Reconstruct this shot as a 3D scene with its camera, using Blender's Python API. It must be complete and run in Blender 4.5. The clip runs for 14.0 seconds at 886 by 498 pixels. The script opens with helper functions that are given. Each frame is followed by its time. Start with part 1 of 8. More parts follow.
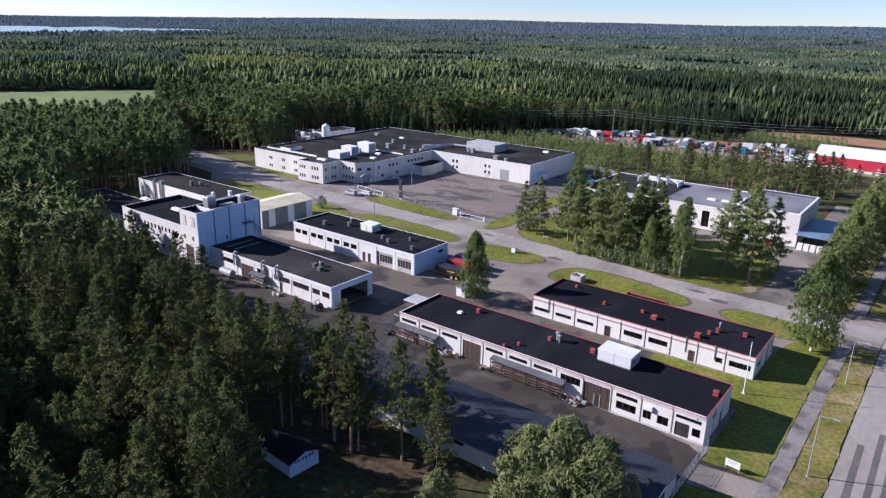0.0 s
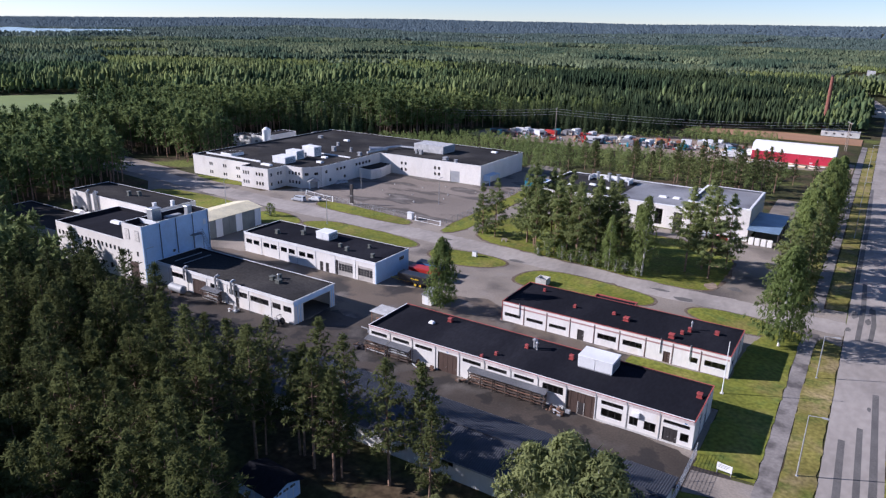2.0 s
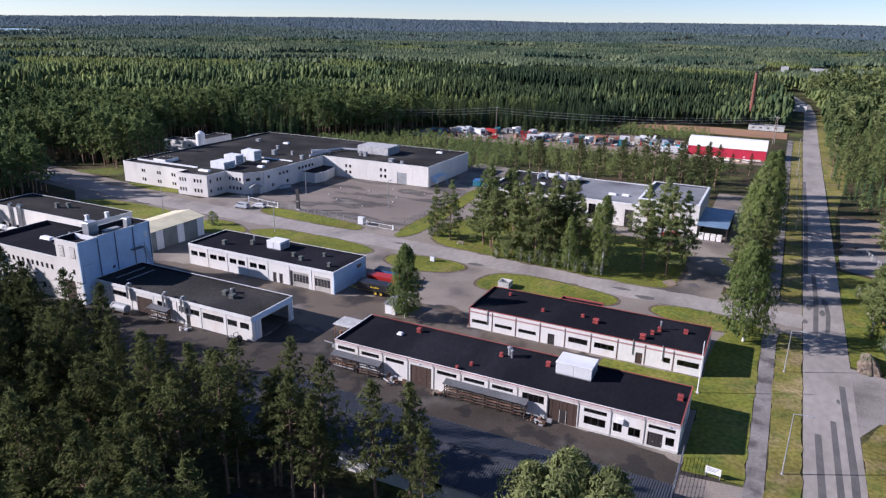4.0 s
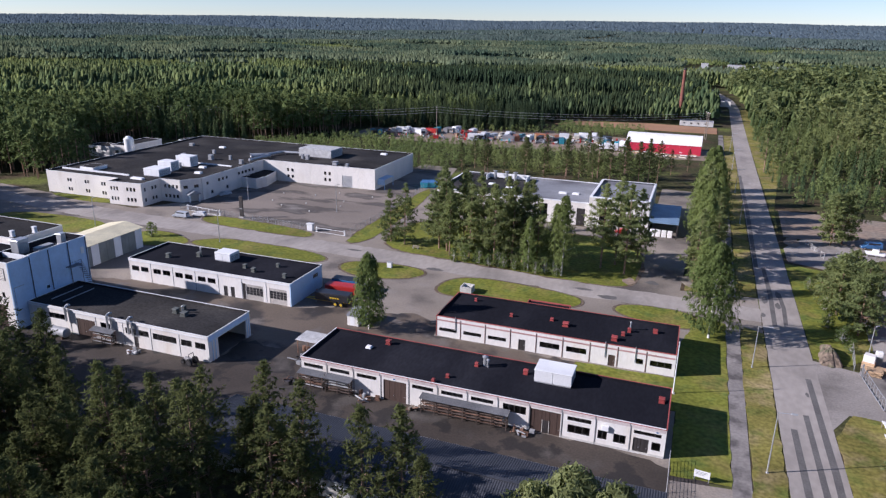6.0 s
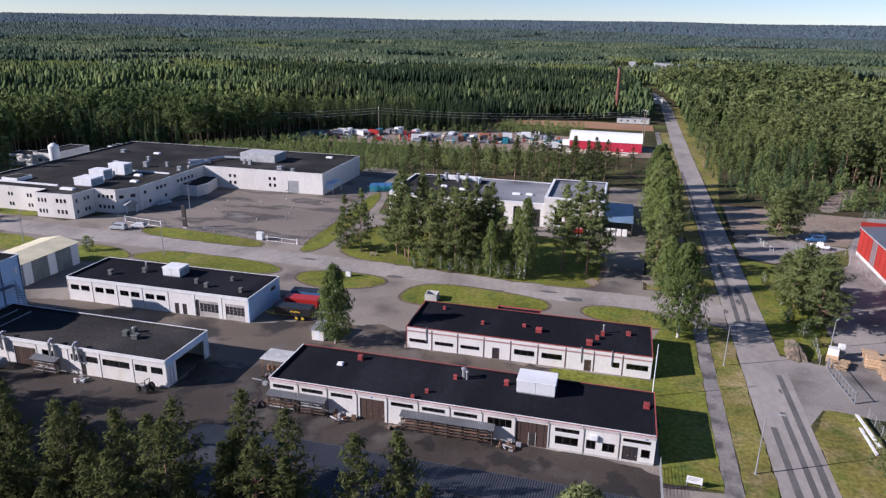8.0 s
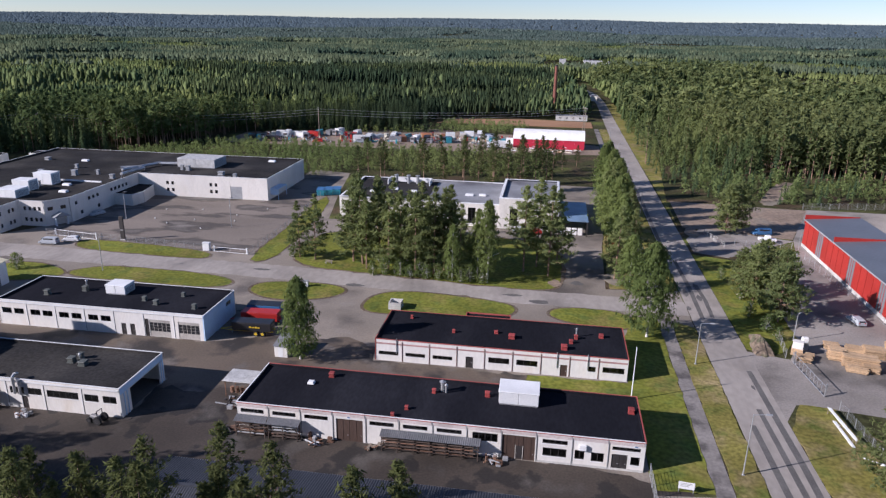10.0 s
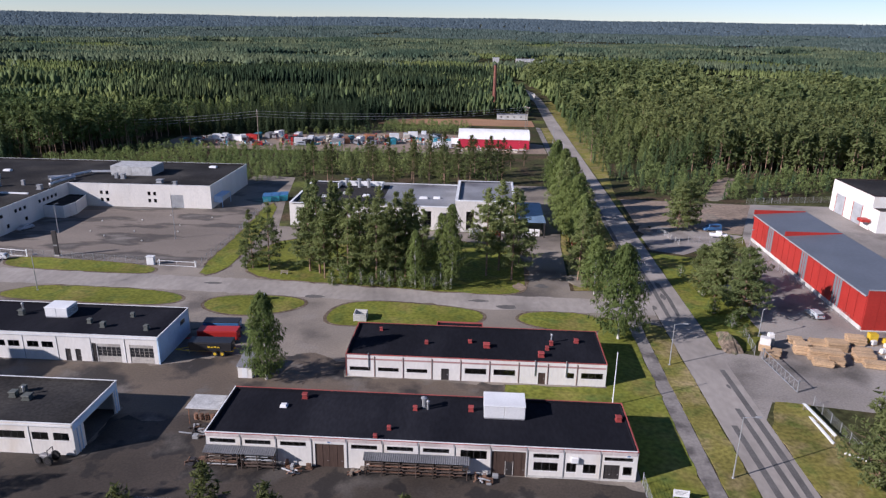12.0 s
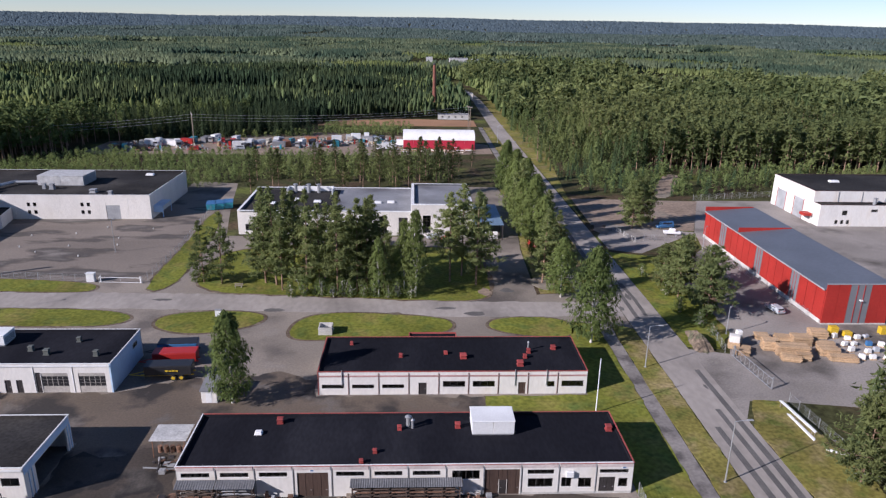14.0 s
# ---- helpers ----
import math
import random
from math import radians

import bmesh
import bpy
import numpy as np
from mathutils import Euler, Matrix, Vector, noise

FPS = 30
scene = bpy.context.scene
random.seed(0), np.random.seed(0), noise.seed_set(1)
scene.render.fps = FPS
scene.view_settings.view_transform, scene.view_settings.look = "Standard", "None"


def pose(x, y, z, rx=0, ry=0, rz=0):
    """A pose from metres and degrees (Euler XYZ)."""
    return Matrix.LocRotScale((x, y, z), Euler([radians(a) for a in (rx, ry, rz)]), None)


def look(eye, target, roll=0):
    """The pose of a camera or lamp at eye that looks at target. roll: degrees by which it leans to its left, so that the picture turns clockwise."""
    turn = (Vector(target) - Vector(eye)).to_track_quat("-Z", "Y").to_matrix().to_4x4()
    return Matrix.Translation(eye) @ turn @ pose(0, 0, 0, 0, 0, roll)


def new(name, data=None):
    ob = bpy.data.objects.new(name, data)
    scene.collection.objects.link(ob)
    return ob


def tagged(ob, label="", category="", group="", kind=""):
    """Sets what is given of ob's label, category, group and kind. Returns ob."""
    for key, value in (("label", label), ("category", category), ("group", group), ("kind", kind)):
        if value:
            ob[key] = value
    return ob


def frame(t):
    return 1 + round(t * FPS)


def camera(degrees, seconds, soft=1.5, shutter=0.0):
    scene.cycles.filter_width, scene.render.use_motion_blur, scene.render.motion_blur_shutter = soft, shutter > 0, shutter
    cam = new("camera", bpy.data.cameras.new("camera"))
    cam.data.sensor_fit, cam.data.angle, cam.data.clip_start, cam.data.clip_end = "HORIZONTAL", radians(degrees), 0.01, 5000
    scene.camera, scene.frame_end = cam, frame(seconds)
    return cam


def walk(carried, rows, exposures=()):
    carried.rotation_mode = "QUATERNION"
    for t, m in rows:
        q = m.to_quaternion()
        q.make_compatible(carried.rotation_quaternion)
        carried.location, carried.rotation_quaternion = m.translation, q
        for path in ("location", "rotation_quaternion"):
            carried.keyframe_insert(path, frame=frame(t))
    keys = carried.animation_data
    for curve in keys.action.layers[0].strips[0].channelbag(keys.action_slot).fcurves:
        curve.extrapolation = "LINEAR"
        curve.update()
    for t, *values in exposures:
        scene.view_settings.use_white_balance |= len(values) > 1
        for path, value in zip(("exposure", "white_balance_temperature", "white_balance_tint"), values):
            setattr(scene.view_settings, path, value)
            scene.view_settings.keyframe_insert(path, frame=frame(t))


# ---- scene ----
cam = camera(65.29, 14.0, 1.3)
# seconds, eye x y z, yaw, pitch, roll
ROWS = [
    (0.0, 79.55, -90.77, 57.17, 37.448, -18.287, 1.173),
    (0.5, 77.61, -90.74, 57.16, 36.069, -18.287, 1.143),
    (1.0, 75.66, -90.69, 57.17, 34.685, -18.273, 1.121),
    (1.5, 73.71, -90.60, 57.18, 33.286, -18.250, 1.100),
    (2.0, 71.76, -90.48, 57.18, 31.847, -18.237, 1.071),
    (2.5, 69.83, -90.30, 57.18, 30.392, -18.235, 1.047),
    (3.0, 67.91, -90.05, 57.19, 28.939, -18.243, 1.031),
    (5.5, 58.51, -88.24, 57.28, 21.561, -18.298, 0.986),
    (6.0, 56.63, -87.80, 57.31, 20.091, -18.299, 0.988),
    (6.5, 54.75, -87.29, 57.35, 18.630, -18.289, 0.999),
    (7.0, 52.89, -86.74, 57.37, 17.193, -18.288, 1.004),
    (7.5, 51.06, -86.14, 57.39, 15.778, -18.284, 1.004),
    (8.0, 49.27, -85.45, 57.42, 14.373, -18.283, 1.006),
    (10.5, 40.69, -81.43, 57.52, 7.224, -18.337, 0.992),
    (11.0, 39.02, -80.51, 57.55, 5.814, -18.336, 0.993),
    (11.5, 37.36, -79.51, 57.58, 4.406, -18.337, 0.995),
    (12.0, 35.72, -78.46, 57.62, 2.998, -18.335, 1.003),
    (12.5, 34.09, -77.39, 57.65, 1.565, -18.333, 1.019),
    (13.0, 32.44, -76.28, 57.67, 0.139, -18.325, 1.035),
    (13.5, 30.80, -75.15, 57.68, -1.296, -18.317, 1.049),
    (14.0, 29.18, -73.96, 57.68, -2.723, -18.312, 1.064),
]
walk(cam, [(t, pose(x, y, z, 0, 0, yaw) @ pose(0, 0, 0, 90 + pitch) @ pose(0, 0, 0, 0, 0, roll)) for t, x, y, z, yaw, pitch, roll in ROWS],
     [(0.0, 0.68, 5780.0, 23.0), (5.0, 0.58, 5880.0, 22.5), (14.0, 0.36, 6020.0, 21.5)])

# ---- light: a low morning sun and a clear sky ----
SUN_ELEVATION, SUN_AZIMUTH = 26.0, 243.5
world = bpy.data.worlds.new("sky")
scene.world = world
world.use_nodes = True
sky = world.node_tree.nodes.new("ShaderNodeTexSky")
sky.sky_type, sky.sun_disc = "NISHITA", False
sky.sun_elevation, sky.sun_rotation = radians(SUN_ELEVATION), radians(SUN_AZIMUTH)
sky.air_density, sky.dust_density, sky.ozone_density = 0.8, 0.05, 3.0
sky.altitude = 1200
world.node_tree.links.new(sky.outputs[0], world.node_tree.nodes["Background"].inputs[0])
world.node_tree.nodes["Background"].inputs[1].default_value = 0.08
sun = new("sun", bpy.data.lights.new("sun", "SUN"))
sun.data.energy, sun.data.angle, sun.data.color = 5.0, radians(0.55), (1.0, 0.94, 0.86)
az, el = radians(SUN_AZIMUTH), radians(SUN_ELEVATION)
sun.matrix_world = look((0, 0, 200), (-math.sin(az) * math.cos(el) * 100, -math.cos(az) * math.cos(el) * 100, 200 - math.sin(el) * 100))

# ---- materials ----
def nodes_of(name):
    m = bpy.data.materials.new(name)
    m.use_nodes = True
    return m, m.node_tree.nodes, m.node_tree.links


def noise_value(n, l, pos, scale, detail, lo, hi, a=0.35, b=0.65):
    """A noise of the place, spread from lo to hi."""
    tex = n.new("ShaderNodeTexNoise")
    tex.inputs["Scale"].default_value, tex.inputs["Detail"].default_value = scale, detail
    l.new(pos, tex.inputs["Vector"])
    spread = n.new("ShaderNodeMapRange")
    spread.inputs[1].default_value, spread.inputs[2].default_value = a, b
    spread.inputs[3].default_value, spread.inputs[4].default_value = lo, hi
    l.new(tex.outputs[0], spread.inputs[0])
    return spread.outputs[0]


def times(n, l, a, b):
    node = n.new("ShaderNodeMath")
    node.operation = "MULTIPLY"
    l.new(a, node.inputs[0])
    l.new(b, node.inputs[1])
    return node.outputs[0]


def surface(name, col, rough=0.8, metal=0.0, fine=4.0, fine_var=0.12, broad=0.25, broad_var=0.15, second=None, second_scale=0.12,
            second_at=(0.5, 0.62), stretch=(1, 1, 1), bump=0.0, rnd=0.0, spec=0.4, third=None, third_scale=0.5, third_at=(0.6, 0.68)):
    """A worn surface: colour with grain and broad stains, and up to two other colours in patches."""
    m, n, l = nodes_of(name)
    bsdf = n["Principled BSDF"]
    geo = n.new("ShaderNodeNewGeometry")
    scale = n.new("ShaderNodeVectorMath")
    scale.operation = "MULTIPLY"
    scale.inputs[1].default_value = stretch
    l.new(geo.outputs["Position"], scale.inputs[0])
    pos = scale.outputs[0]
    grain = noise_value(n, l, pos, fine, 4, 1 - fine_var, 1 + fine_var)
    value = times(n, l, grain, noise_value(n, l, pos, broad, 3, 1 - broad_var, 1 + broad_var))
    if rnd:
        info = n.new("ShaderNodeObjectInfo")
        spread = n.new("ShaderNodeMapRange")
        spread.inputs[3].default_value, spread.inputs[4].default_value = 1 - rnd, 1 + rnd
        l.new(info.outputs["Random"], spread.inputs[0])
        value = times(n, l, value, spread.outputs[0])
    colour = n.new("ShaderNodeRGB")
    colour.outputs[0].default_value = (*col, 1)
    out = colour.outputs[0]
    for other, sc, at in ((second, second_scale, second_at), (third, third_scale, third_at)):
        if other:
            mix = n.new("ShaderNodeMix")
            mix.data_type = "RGBA"
            l.new(noise_value(n, l, pos, sc, 5, 0, 1, *at), mix.inputs[0])
            l.new(out, mix.inputs[6])
            mix.inputs[7].default_value = (*other, 1)
            out = mix.outputs[2]
    final = n.new("ShaderNodeVectorMath")
    final.operation = "SCALE"
    l.new(out, final.inputs[0])
    l.new(value, final.inputs["Scale"])
    l.new(final.outputs[0], bsdf.inputs["Base Color"])
    bsdf.inputs["Roughness"].default_value, bsdf.inputs["Metallic"].default_value = rough, metal
    bsdf.inputs["Specular IOR Level"].default_value = spec
    if bump:
        b = n.new("ShaderNodeBump")
        b.inputs["Strength"].default_value, b.inputs["Distance"].default_value = bump, 0.05
        l.new(grain, b.inputs["Height"])
        l.new(b.outputs[0], bsdf.inputs["Normal"])
    return m


def leaves(name, col_a, col_b, rnd=0.24, through_light=0.3):
    """Foliage: two greens, varied leaf by leaf and tree by tree, with light coming through."""
    m, n, l = nodes_of(name)
    n.remove(n["Principled BSDF"])
    geo, info = n.new("ShaderNodeNewGeometry"), n.new("ShaderNodeObjectInfo")
    mix = n.new("ShaderNodeMix")
    mix.data_type = "RGBA"
    mix.inputs[6].default_value, mix.inputs[7].default_value = (*col_a, 1), (*col_b, 1)
    near_far = n.new("ShaderNodeMath")
    near_far.operation = "ADD"
    l.new(noise_value(n, l, geo.outputs["Position"], 0.07, 3, 0, 0.5), near_far.inputs[0])
    l.new(noise_value(n, l, geo.outputs["Position"], 0.009, 3, -0.45, 0.95, 0.38, 0.62), near_far.inputs[1])
    l.new(near_far.outputs[0], mix.inputs[0])
    island, tree = n.new("ShaderNodeMapRange"), n.new("ShaderNodeMapRange")
    island.inputs[3].default_value, island.inputs[4].default_value = 1 - rnd, 1 + rnd
    tree.inputs[3].default_value, tree.inputs[4].default_value = 0.82, 1.18
    l.new(geo.outputs["Random Per Island"], island.inputs[0])
    l.new(info.outputs["Random"], tree.inputs[0])
    final = n.new("ShaderNodeVectorMath")
    final.operation = "SCALE"
    l.new(mix.outputs[2], final.inputs[0])
    l.new(times(n, l, island.outputs[0], tree.outputs[0]), final.inputs["Scale"])
    diffuse, glow, both = n.new("ShaderNodeBsdfDiffuse"), n.new("ShaderNodeBsdfTranslucent"), n.new("ShaderNodeMixShader")
    l.new(final.outputs[0], diffuse.inputs[0])
    l.new(final.outputs[0], glow.inputs[0])
    both.inputs[0].default_value = through_light
    l.new(diffuse.outputs[0], both.inputs[1])
    l.new(glow.outputs[0], both.inputs[2])
    l.new(both.outputs[0], n["Material Output"].inputs[0])
    return m


def glass(name, tint=(0.55, 0.6, 0.62)):
    m, n, l = nodes_of(name)
    b = n["Principled BSDF"]
    b.inputs["Base Color"].default_value = (*tint, 1)
    b.inputs["Roughness"].default_value, b.inputs["Transmission Weight"].default_value, b.inputs["IOR"].default_value = 0.03, 1.0, 1.45
    return m


WHITE_WALL = surface("white_panel_paint", (0.73, 0.71, 0.67), 0.75, fine=3, fine_var=0.04, broad=0.35, broad_var=0.06, second=(0.58, 0.52, 0.44), second_scale=0.35, second_at=(0.52, 0.84), stretch=(1, 1, 0.35))
CREAM_WALL = surface("pale_brick_wall", (0.71, 0.68, 0.63), 0.85, fine=5, fine_var=0.07, broad=0.2, broad_var=0.06, second=(0.63, 0.59, 0.53), second_scale=0.25, second_at=(0.58, 0.78), stretch=(1, 1, 0.4))
# Pale sheet; the blue of skylight on shaded sides is in its colour.
SKYLIT_WALL = surface("skylit_blue_sheet_metal", (0.45, 0.61, 0.78), 0.5, fine=2, fine_var=0.04, broad=0.3, broad_var=0.06)
PINK_PALE = surface("faded_pinkish_fascia", (0.56, 0.49, 0.47), 0.8)
JOINT_RED = surface("brown_red_joint_strip", (0.16, 0.075, 0.065), 0.7)
DARK_RUST = surface("dark_rusty_stock", (0.075, 0.055, 0.045), 0.85, fine=6, fine_var=0.35, rnd=0.35)
PINK_BAND = surface("faded_red_band", (0.40, 0.24, 0.225), 0.8)
RED_TRIM = surface("red_sheet_trim", (0.36, 0.085, 0.07), 0.55, broad_var=0.2)
RED_WALL = surface("red_cladding", (0.36, 0.030, 0.022), 0.55, fine=2, fine_var=0.06, broad=0.15, broad_var=0.1)
RED_DARK = surface("dark_red_seam", (0.24, 0.022, 0.018), 0.6)
RED_HALL = surface("crimson_tarpaulin", (0.52, 0.03, 0.06), 0.6, broad_var=0.08)
WHITE_TARP = surface("white_tarpaulin", (0.82, 0.81, 0.78), 0.6, broad_var=0.05)
WHITE_TRIM = surface("white_sheet_trim", (0.76, 0.77, 0.77), 0.55, fine_var=0.04, broad_var=0.08)
BITUMEN = surface("black_roofing_felt", (0.0165, 0.0170, 0.0220), 0.85, fine=2.5, fine_var=0.12, broad=0.12, broad_var=0.12, second=(0.024, 0.0245, 0.030), second_scale=0.12, second_at=(0.45, 0.75), stretch=(1, 0.35, 1), bump=0.05, spec=0.03)
BITUMEN_OLD = surface("worn_grey_roofing_felt", (0.034, 0.033, 0.033), 0.9, fine=2.0, fine_var=0.2, broad=0.08, broad_var=0.25, second=(0.052, 0.049, 0.046), second_scale=0.06, bump=0.15, spec=0.06)
ROOF_GREY = surface("pale_grey_roofing", (0.23, 0.237, 0.252), 0.85, broad=0.1, broad_var=0.2, second=(0.10, 0.10, 0.11), second_scale=0.05)
SLATE_METAL = surface("slate_blue_sheet_roof", (0.145, 0.16, 0.185), 0.5, metal=0.2, fine=1.5, fine_var=0.05, broad=0.1, broad_var=0.08)
BLUE_METAL = surface("blue_grey_sheet_roof", (0.20, 0.30, 0.42), 0.45, metal=0.2)
# Dark sheet; shade on the barn roof is put into its colour as well.
DARK_SHEET = surface("dark_corrugated_sheet", (0.05, 0.054, 0.064), 0.6, metal=0.1, broad=0.15, broad_var=0.2, spec=0.3)
BEIGE_ROOF = surface("pale_yellow_sheet_roof", (0.74, 0.67, 0.46), 0.55, broad_var=0.1)
GREEN_PANEL = surface("grey_green_panel", (0.20, 0.22, 0.21), 0.6)
BROWN_DOOR = surface("brown_door_paint", (0.075, 0.048, 0.038), 0.65, fine=3, fine_var=0.15, stretch=(3, 3, 0.4))
DARK_DOOR = surface("dark_steel_door", (0.045, 0.04, 0.04), 0.5)
SECTION_DOOR = surface("beige_grey_sectional_door", (0.40, 0.375, 0.34), 0.6)
GREY_DOOR = surface("grey_sectional_door", (0.36, 0.37, 0.38), 0.55)
DARK_FRAME = surface("dark_window_surround", (0.06, 0.055, 0.055), 0.6)
WHITE_FRAME = surface("white_window_surround", (0.7, 0.7, 0.68), 0.5)
INSIDE = surface("dim_interior", (0.12, 0.11, 0.10), 0.9)
GLASS = glass("window_glass")
GALV = surface("galvanised_steel", (0.48, 0.49, 0.50), 0.45, metal=0.6, fine=6, fine_var=0.1)
SLATE_PANEL = surface("slate_grey_cladding", (0.17, 0.18, 0.195), 0.55, fine_var=0.05, broad_var=0.06)
RACK_SHEET = surface("weathered_grey_sheet", (0.15, 0.155, 0.165), 0.6, metal=0.2, fine=4, fine_var=0.2)
GREY_PALE = surface("pale_weathered_sheet", (0.46, 0.46, 0.45), 0.6, fine=4, fine_var=0.15, broad=0.8, broad_var=0.15)
VENT_GREY = surface("dull_green_grey_vent", (0.105, 0.115, 0.105), 0.7, fine_var=0.15)
GREY_METAL = surface("grey_painted_steel", (0.30, 0.31, 0.32), 0.5, fine_var=0.1)
RUST = surface("rusty_steel", (0.16, 0.09, 0.06), 0.85, fine=6, fine_var=0.35, broad=0.8, broad_var=0.3, rnd=0.3)
RED_VENT = surface("red_painted_vent", (0.33, 0.06, 0.055), 0.6, rnd=0.15)
BRICK_RED = surface("chimney_brick", (0.22, 0.085, 0.06), 0.85, fine=1.5, fine_var=0.2)
ASPHALT_PALE = surface("bleached_yard_asphalt", (0.29, 0.263, 0.238), 0.92, fine=3.0, fine_var=0.12, broad=0.05, broad_var=0.18, second=(0.115, 0.104, 0.093), second_scale=0.07, second_at=(0.5, 0.68), third=(0.28, 0.255, 0.225), third_scale=0.16, third_at=(0.58, 0.74), bump=0.03, spec=0.2)
ASPHALT = surface("worn_asphalt", (0.252, 0.219, 0.183), 0.92, fine=3.0, fine_var=0.12, broad=0.05, broad_var=0.18, second=(0.125, 0.110, 0.098), second_scale=0.07, second_at=(0.5, 0.66), third=(0.26, 0.232, 0.205), third_scale=0.16, third_at=(0.58, 0.74), bump=0.12, spec=0.2)
# Base colour darkened for shade lying on the yard; the patches are stains.
ASPHALT_WORK = surface("shaded_stained_asphalt", (0.136, 0.107, 0.081), 0.7, fine=3.0, fine_var=0.12, broad=0.05, broad_var=0.18, second=(0.042, 0.037, 0.034), second_scale=0.09, second_at=(0.5, 0.58), third=(0.14, 0.122, 0.106), third_scale=0.2, third_at=(0.56, 0.66), bump=0.12, spec=0.4)
ASPHALT_LOT = surface("patched_asphalt", (0.225, 0.192, 0.162), 0.92, fine=3.0, fine_var=0.12, broad=0.05, broad_var=0.15, second=(0.056, 0.050, 0.047), second_scale=0.10, second_at=(0.49, 0.60), third=(0.20, 0.18, 0.16), third_scale=0.1, third_at=(0.56, 0.7), stretch=(0.6, 1.4, 1), bump=0.12, spec=0.2)
ROAD = surface("bleached_road_asphalt", (0.345, 0.312, 0.28), 0.92, fine=0.9, fine_var=0.08, broad=0.06, broad_var=0.12, second=(0.23, 0.208, 0.188), second_scale=0.1, second_at=(0.48, 0.72), third=(0.37, 0.34, 0.31), third_scale=0.3, third_at=(0.58, 0.75), stretch=(1, 0.5, 1), bump=0.0, spec=0.2)
# Shade over the front yard is in the base colour; patches are oil.
ASPHALT_DARK = surface("shaded_oil_stained_asphalt", (0.058, 0.047, 0.038), 0.7, fine=3.0, fine_var=0.15, broad=0.08, broad_var=0.25, second=(0.026, 0.023, 0.021), second_scale=0.16, second_at=(0.53, 0.57), third=(0.078, 0.069, 0.060), third_scale=0.14, third_at=(0.56, 0.66), bump=0.12, spec=0.35)
FOOTPATH = surface("footpath_asphalt", (0.245, 0.225, 0.208), 0.92, fine=2, fine_var=0.12, broad=0.15, broad_var=0.12, second=(0.11, 0.10, 0.095), second_scale=0.2, bump=0.2, spec=0.2)
ROAD_PATCH = surface("dark_asphalt_repair", (0.125, 0.118, 0.112), 0.9, fine_var=0.15)
GRASS = surface("mown_grass", (0.165, 0.178, 0.032), 0.95, fine=1.3, fine_var=0.25, broad=0.08, broad_var=0.2, second=(0.225, 0.188, 0.062), second_scale=0.13, second_at=(0.5, 0.74), third=(0.11, 0.145, 0.034), third_scale=0.3, third_at=(0.5, 0.7), bump=0.6, spec=0.1)
GRASS_DRY = surface("dry_verge_grass", (0.205, 0.182, 0.050), 0.95, fine=1.6, fine_var=0.28, broad=0.09, broad_var=0.2, second=(0.285, 0.225, 0.115), second_scale=0.16, second_at=(0.48, 0.68), third=(0.13, 0.15, 0.036), third_scale=0.3, third_at=(0.5, 0.68), bump=0.6, spec=0.1)
FLOOR = surface("forest_floor", (0.060, 0.062, 0.026), 0.95, fine=0.9, fine_var=0.35, broad=0.05, broad_var=0.25, second=(0.085, 0.062, 0.038), second_scale=0.08, second_at=(0.48, 0.62), third=(0.10, 0.115, 0.03), third_scale=0.05, third_at=(0.55, 0.66), bump=0.8, spec=0.1)
MEADOW = surface("hay_meadow", (0.15, 0.20, 0.055), 0.95, fine=0.05, fine_var=0.15, broad=0.01, broad_var=0.15, stretch=(0.4, 1, 1))
ORANGE_DIRT = surface("orange_sand", (0.34, 0.19, 0.105), 0.95, broad=0.03, broad_var=0.15)
WORN_SOIL = surface("worn_edge_soil", (0.135, 0.102, 0.074), 0.95, fine=1.8, fine_var=0.3, broad=0.2, broad_var=0.25, second=(0.19, 0.155, 0.118), second_scale=0.3, bump=0.3, spec=0.15)
BROWN_DIRT = surface("brown_gravel", (0.28, 0.212, 0.158), 0.95, fine=0.8, fine_var=0.2, broad=0.06, broad_var=0.2, second=(0.19, 0.165, 0.13), second_scale=0.06)
WATER = surface("lake_water", (0.18, 0.22, 0.26), 0.15, fine_var=0.02, broad_var=0.03, spec=0.5)
WOOD_RAW = surface("fresh_sawn_timber", (0.47, 0.325, 0.195), 0.8, fine=5, fine_var=0.2, rnd=0.15)
WOOD_POLE = surface("weathered_wooden_pole", (0.24, 0.20, 0.16), 0.85, fine=5, fine_var=0.2)
CONCRETE = surface("pale_concrete", (0.52, 0.51, 0.48), 0.9, fine_var=0.12)
EARTH = surface("heaped_earth", (0.17, 0.13, 0.095), 0.95, fine=1.5, fine_var=0.35, second=(0.10, 0.10, 0.06), second_scale=0.5, bump=0.8)
RUBBER = surface("black_rubber", (0.02, 0.02, 0.02), 0.85)
WIRE = surface("cable", (0.42, 0.42, 0.43), 0.5)
PAINT = {k: surface(k + "_vehicle_paint", c, 0.35, fine_var=0.03, broad_var=0.04, spec=0.5) for k, c in dict(
    white=(0.75, 0.75, 0.74), silver=(0.42, 0.45, 0.48), red=(0.42, 0.03, 0.025), blue=(0.05, 0.16, 0.34), black=(0.025, 0.025, 0.028),
    yellow=(0.62, 0.42, 0.03), teal=(0.04, 0.28, 0.36), rust=(0.30, 0.13, 0.07), grey=(0.22, 0.22, 0.23), cream=(0.6, 0.55, 0.45)).items()}
# Shade over the near wood is put into these greens; other pines are lighter.
SHADED_PINE_LEAF = leaves("shaded_pine_needles", (0.068, 0.084, 0.037), (0.118, 0.134, 0.052), rnd=0.15, through_light=0.45)
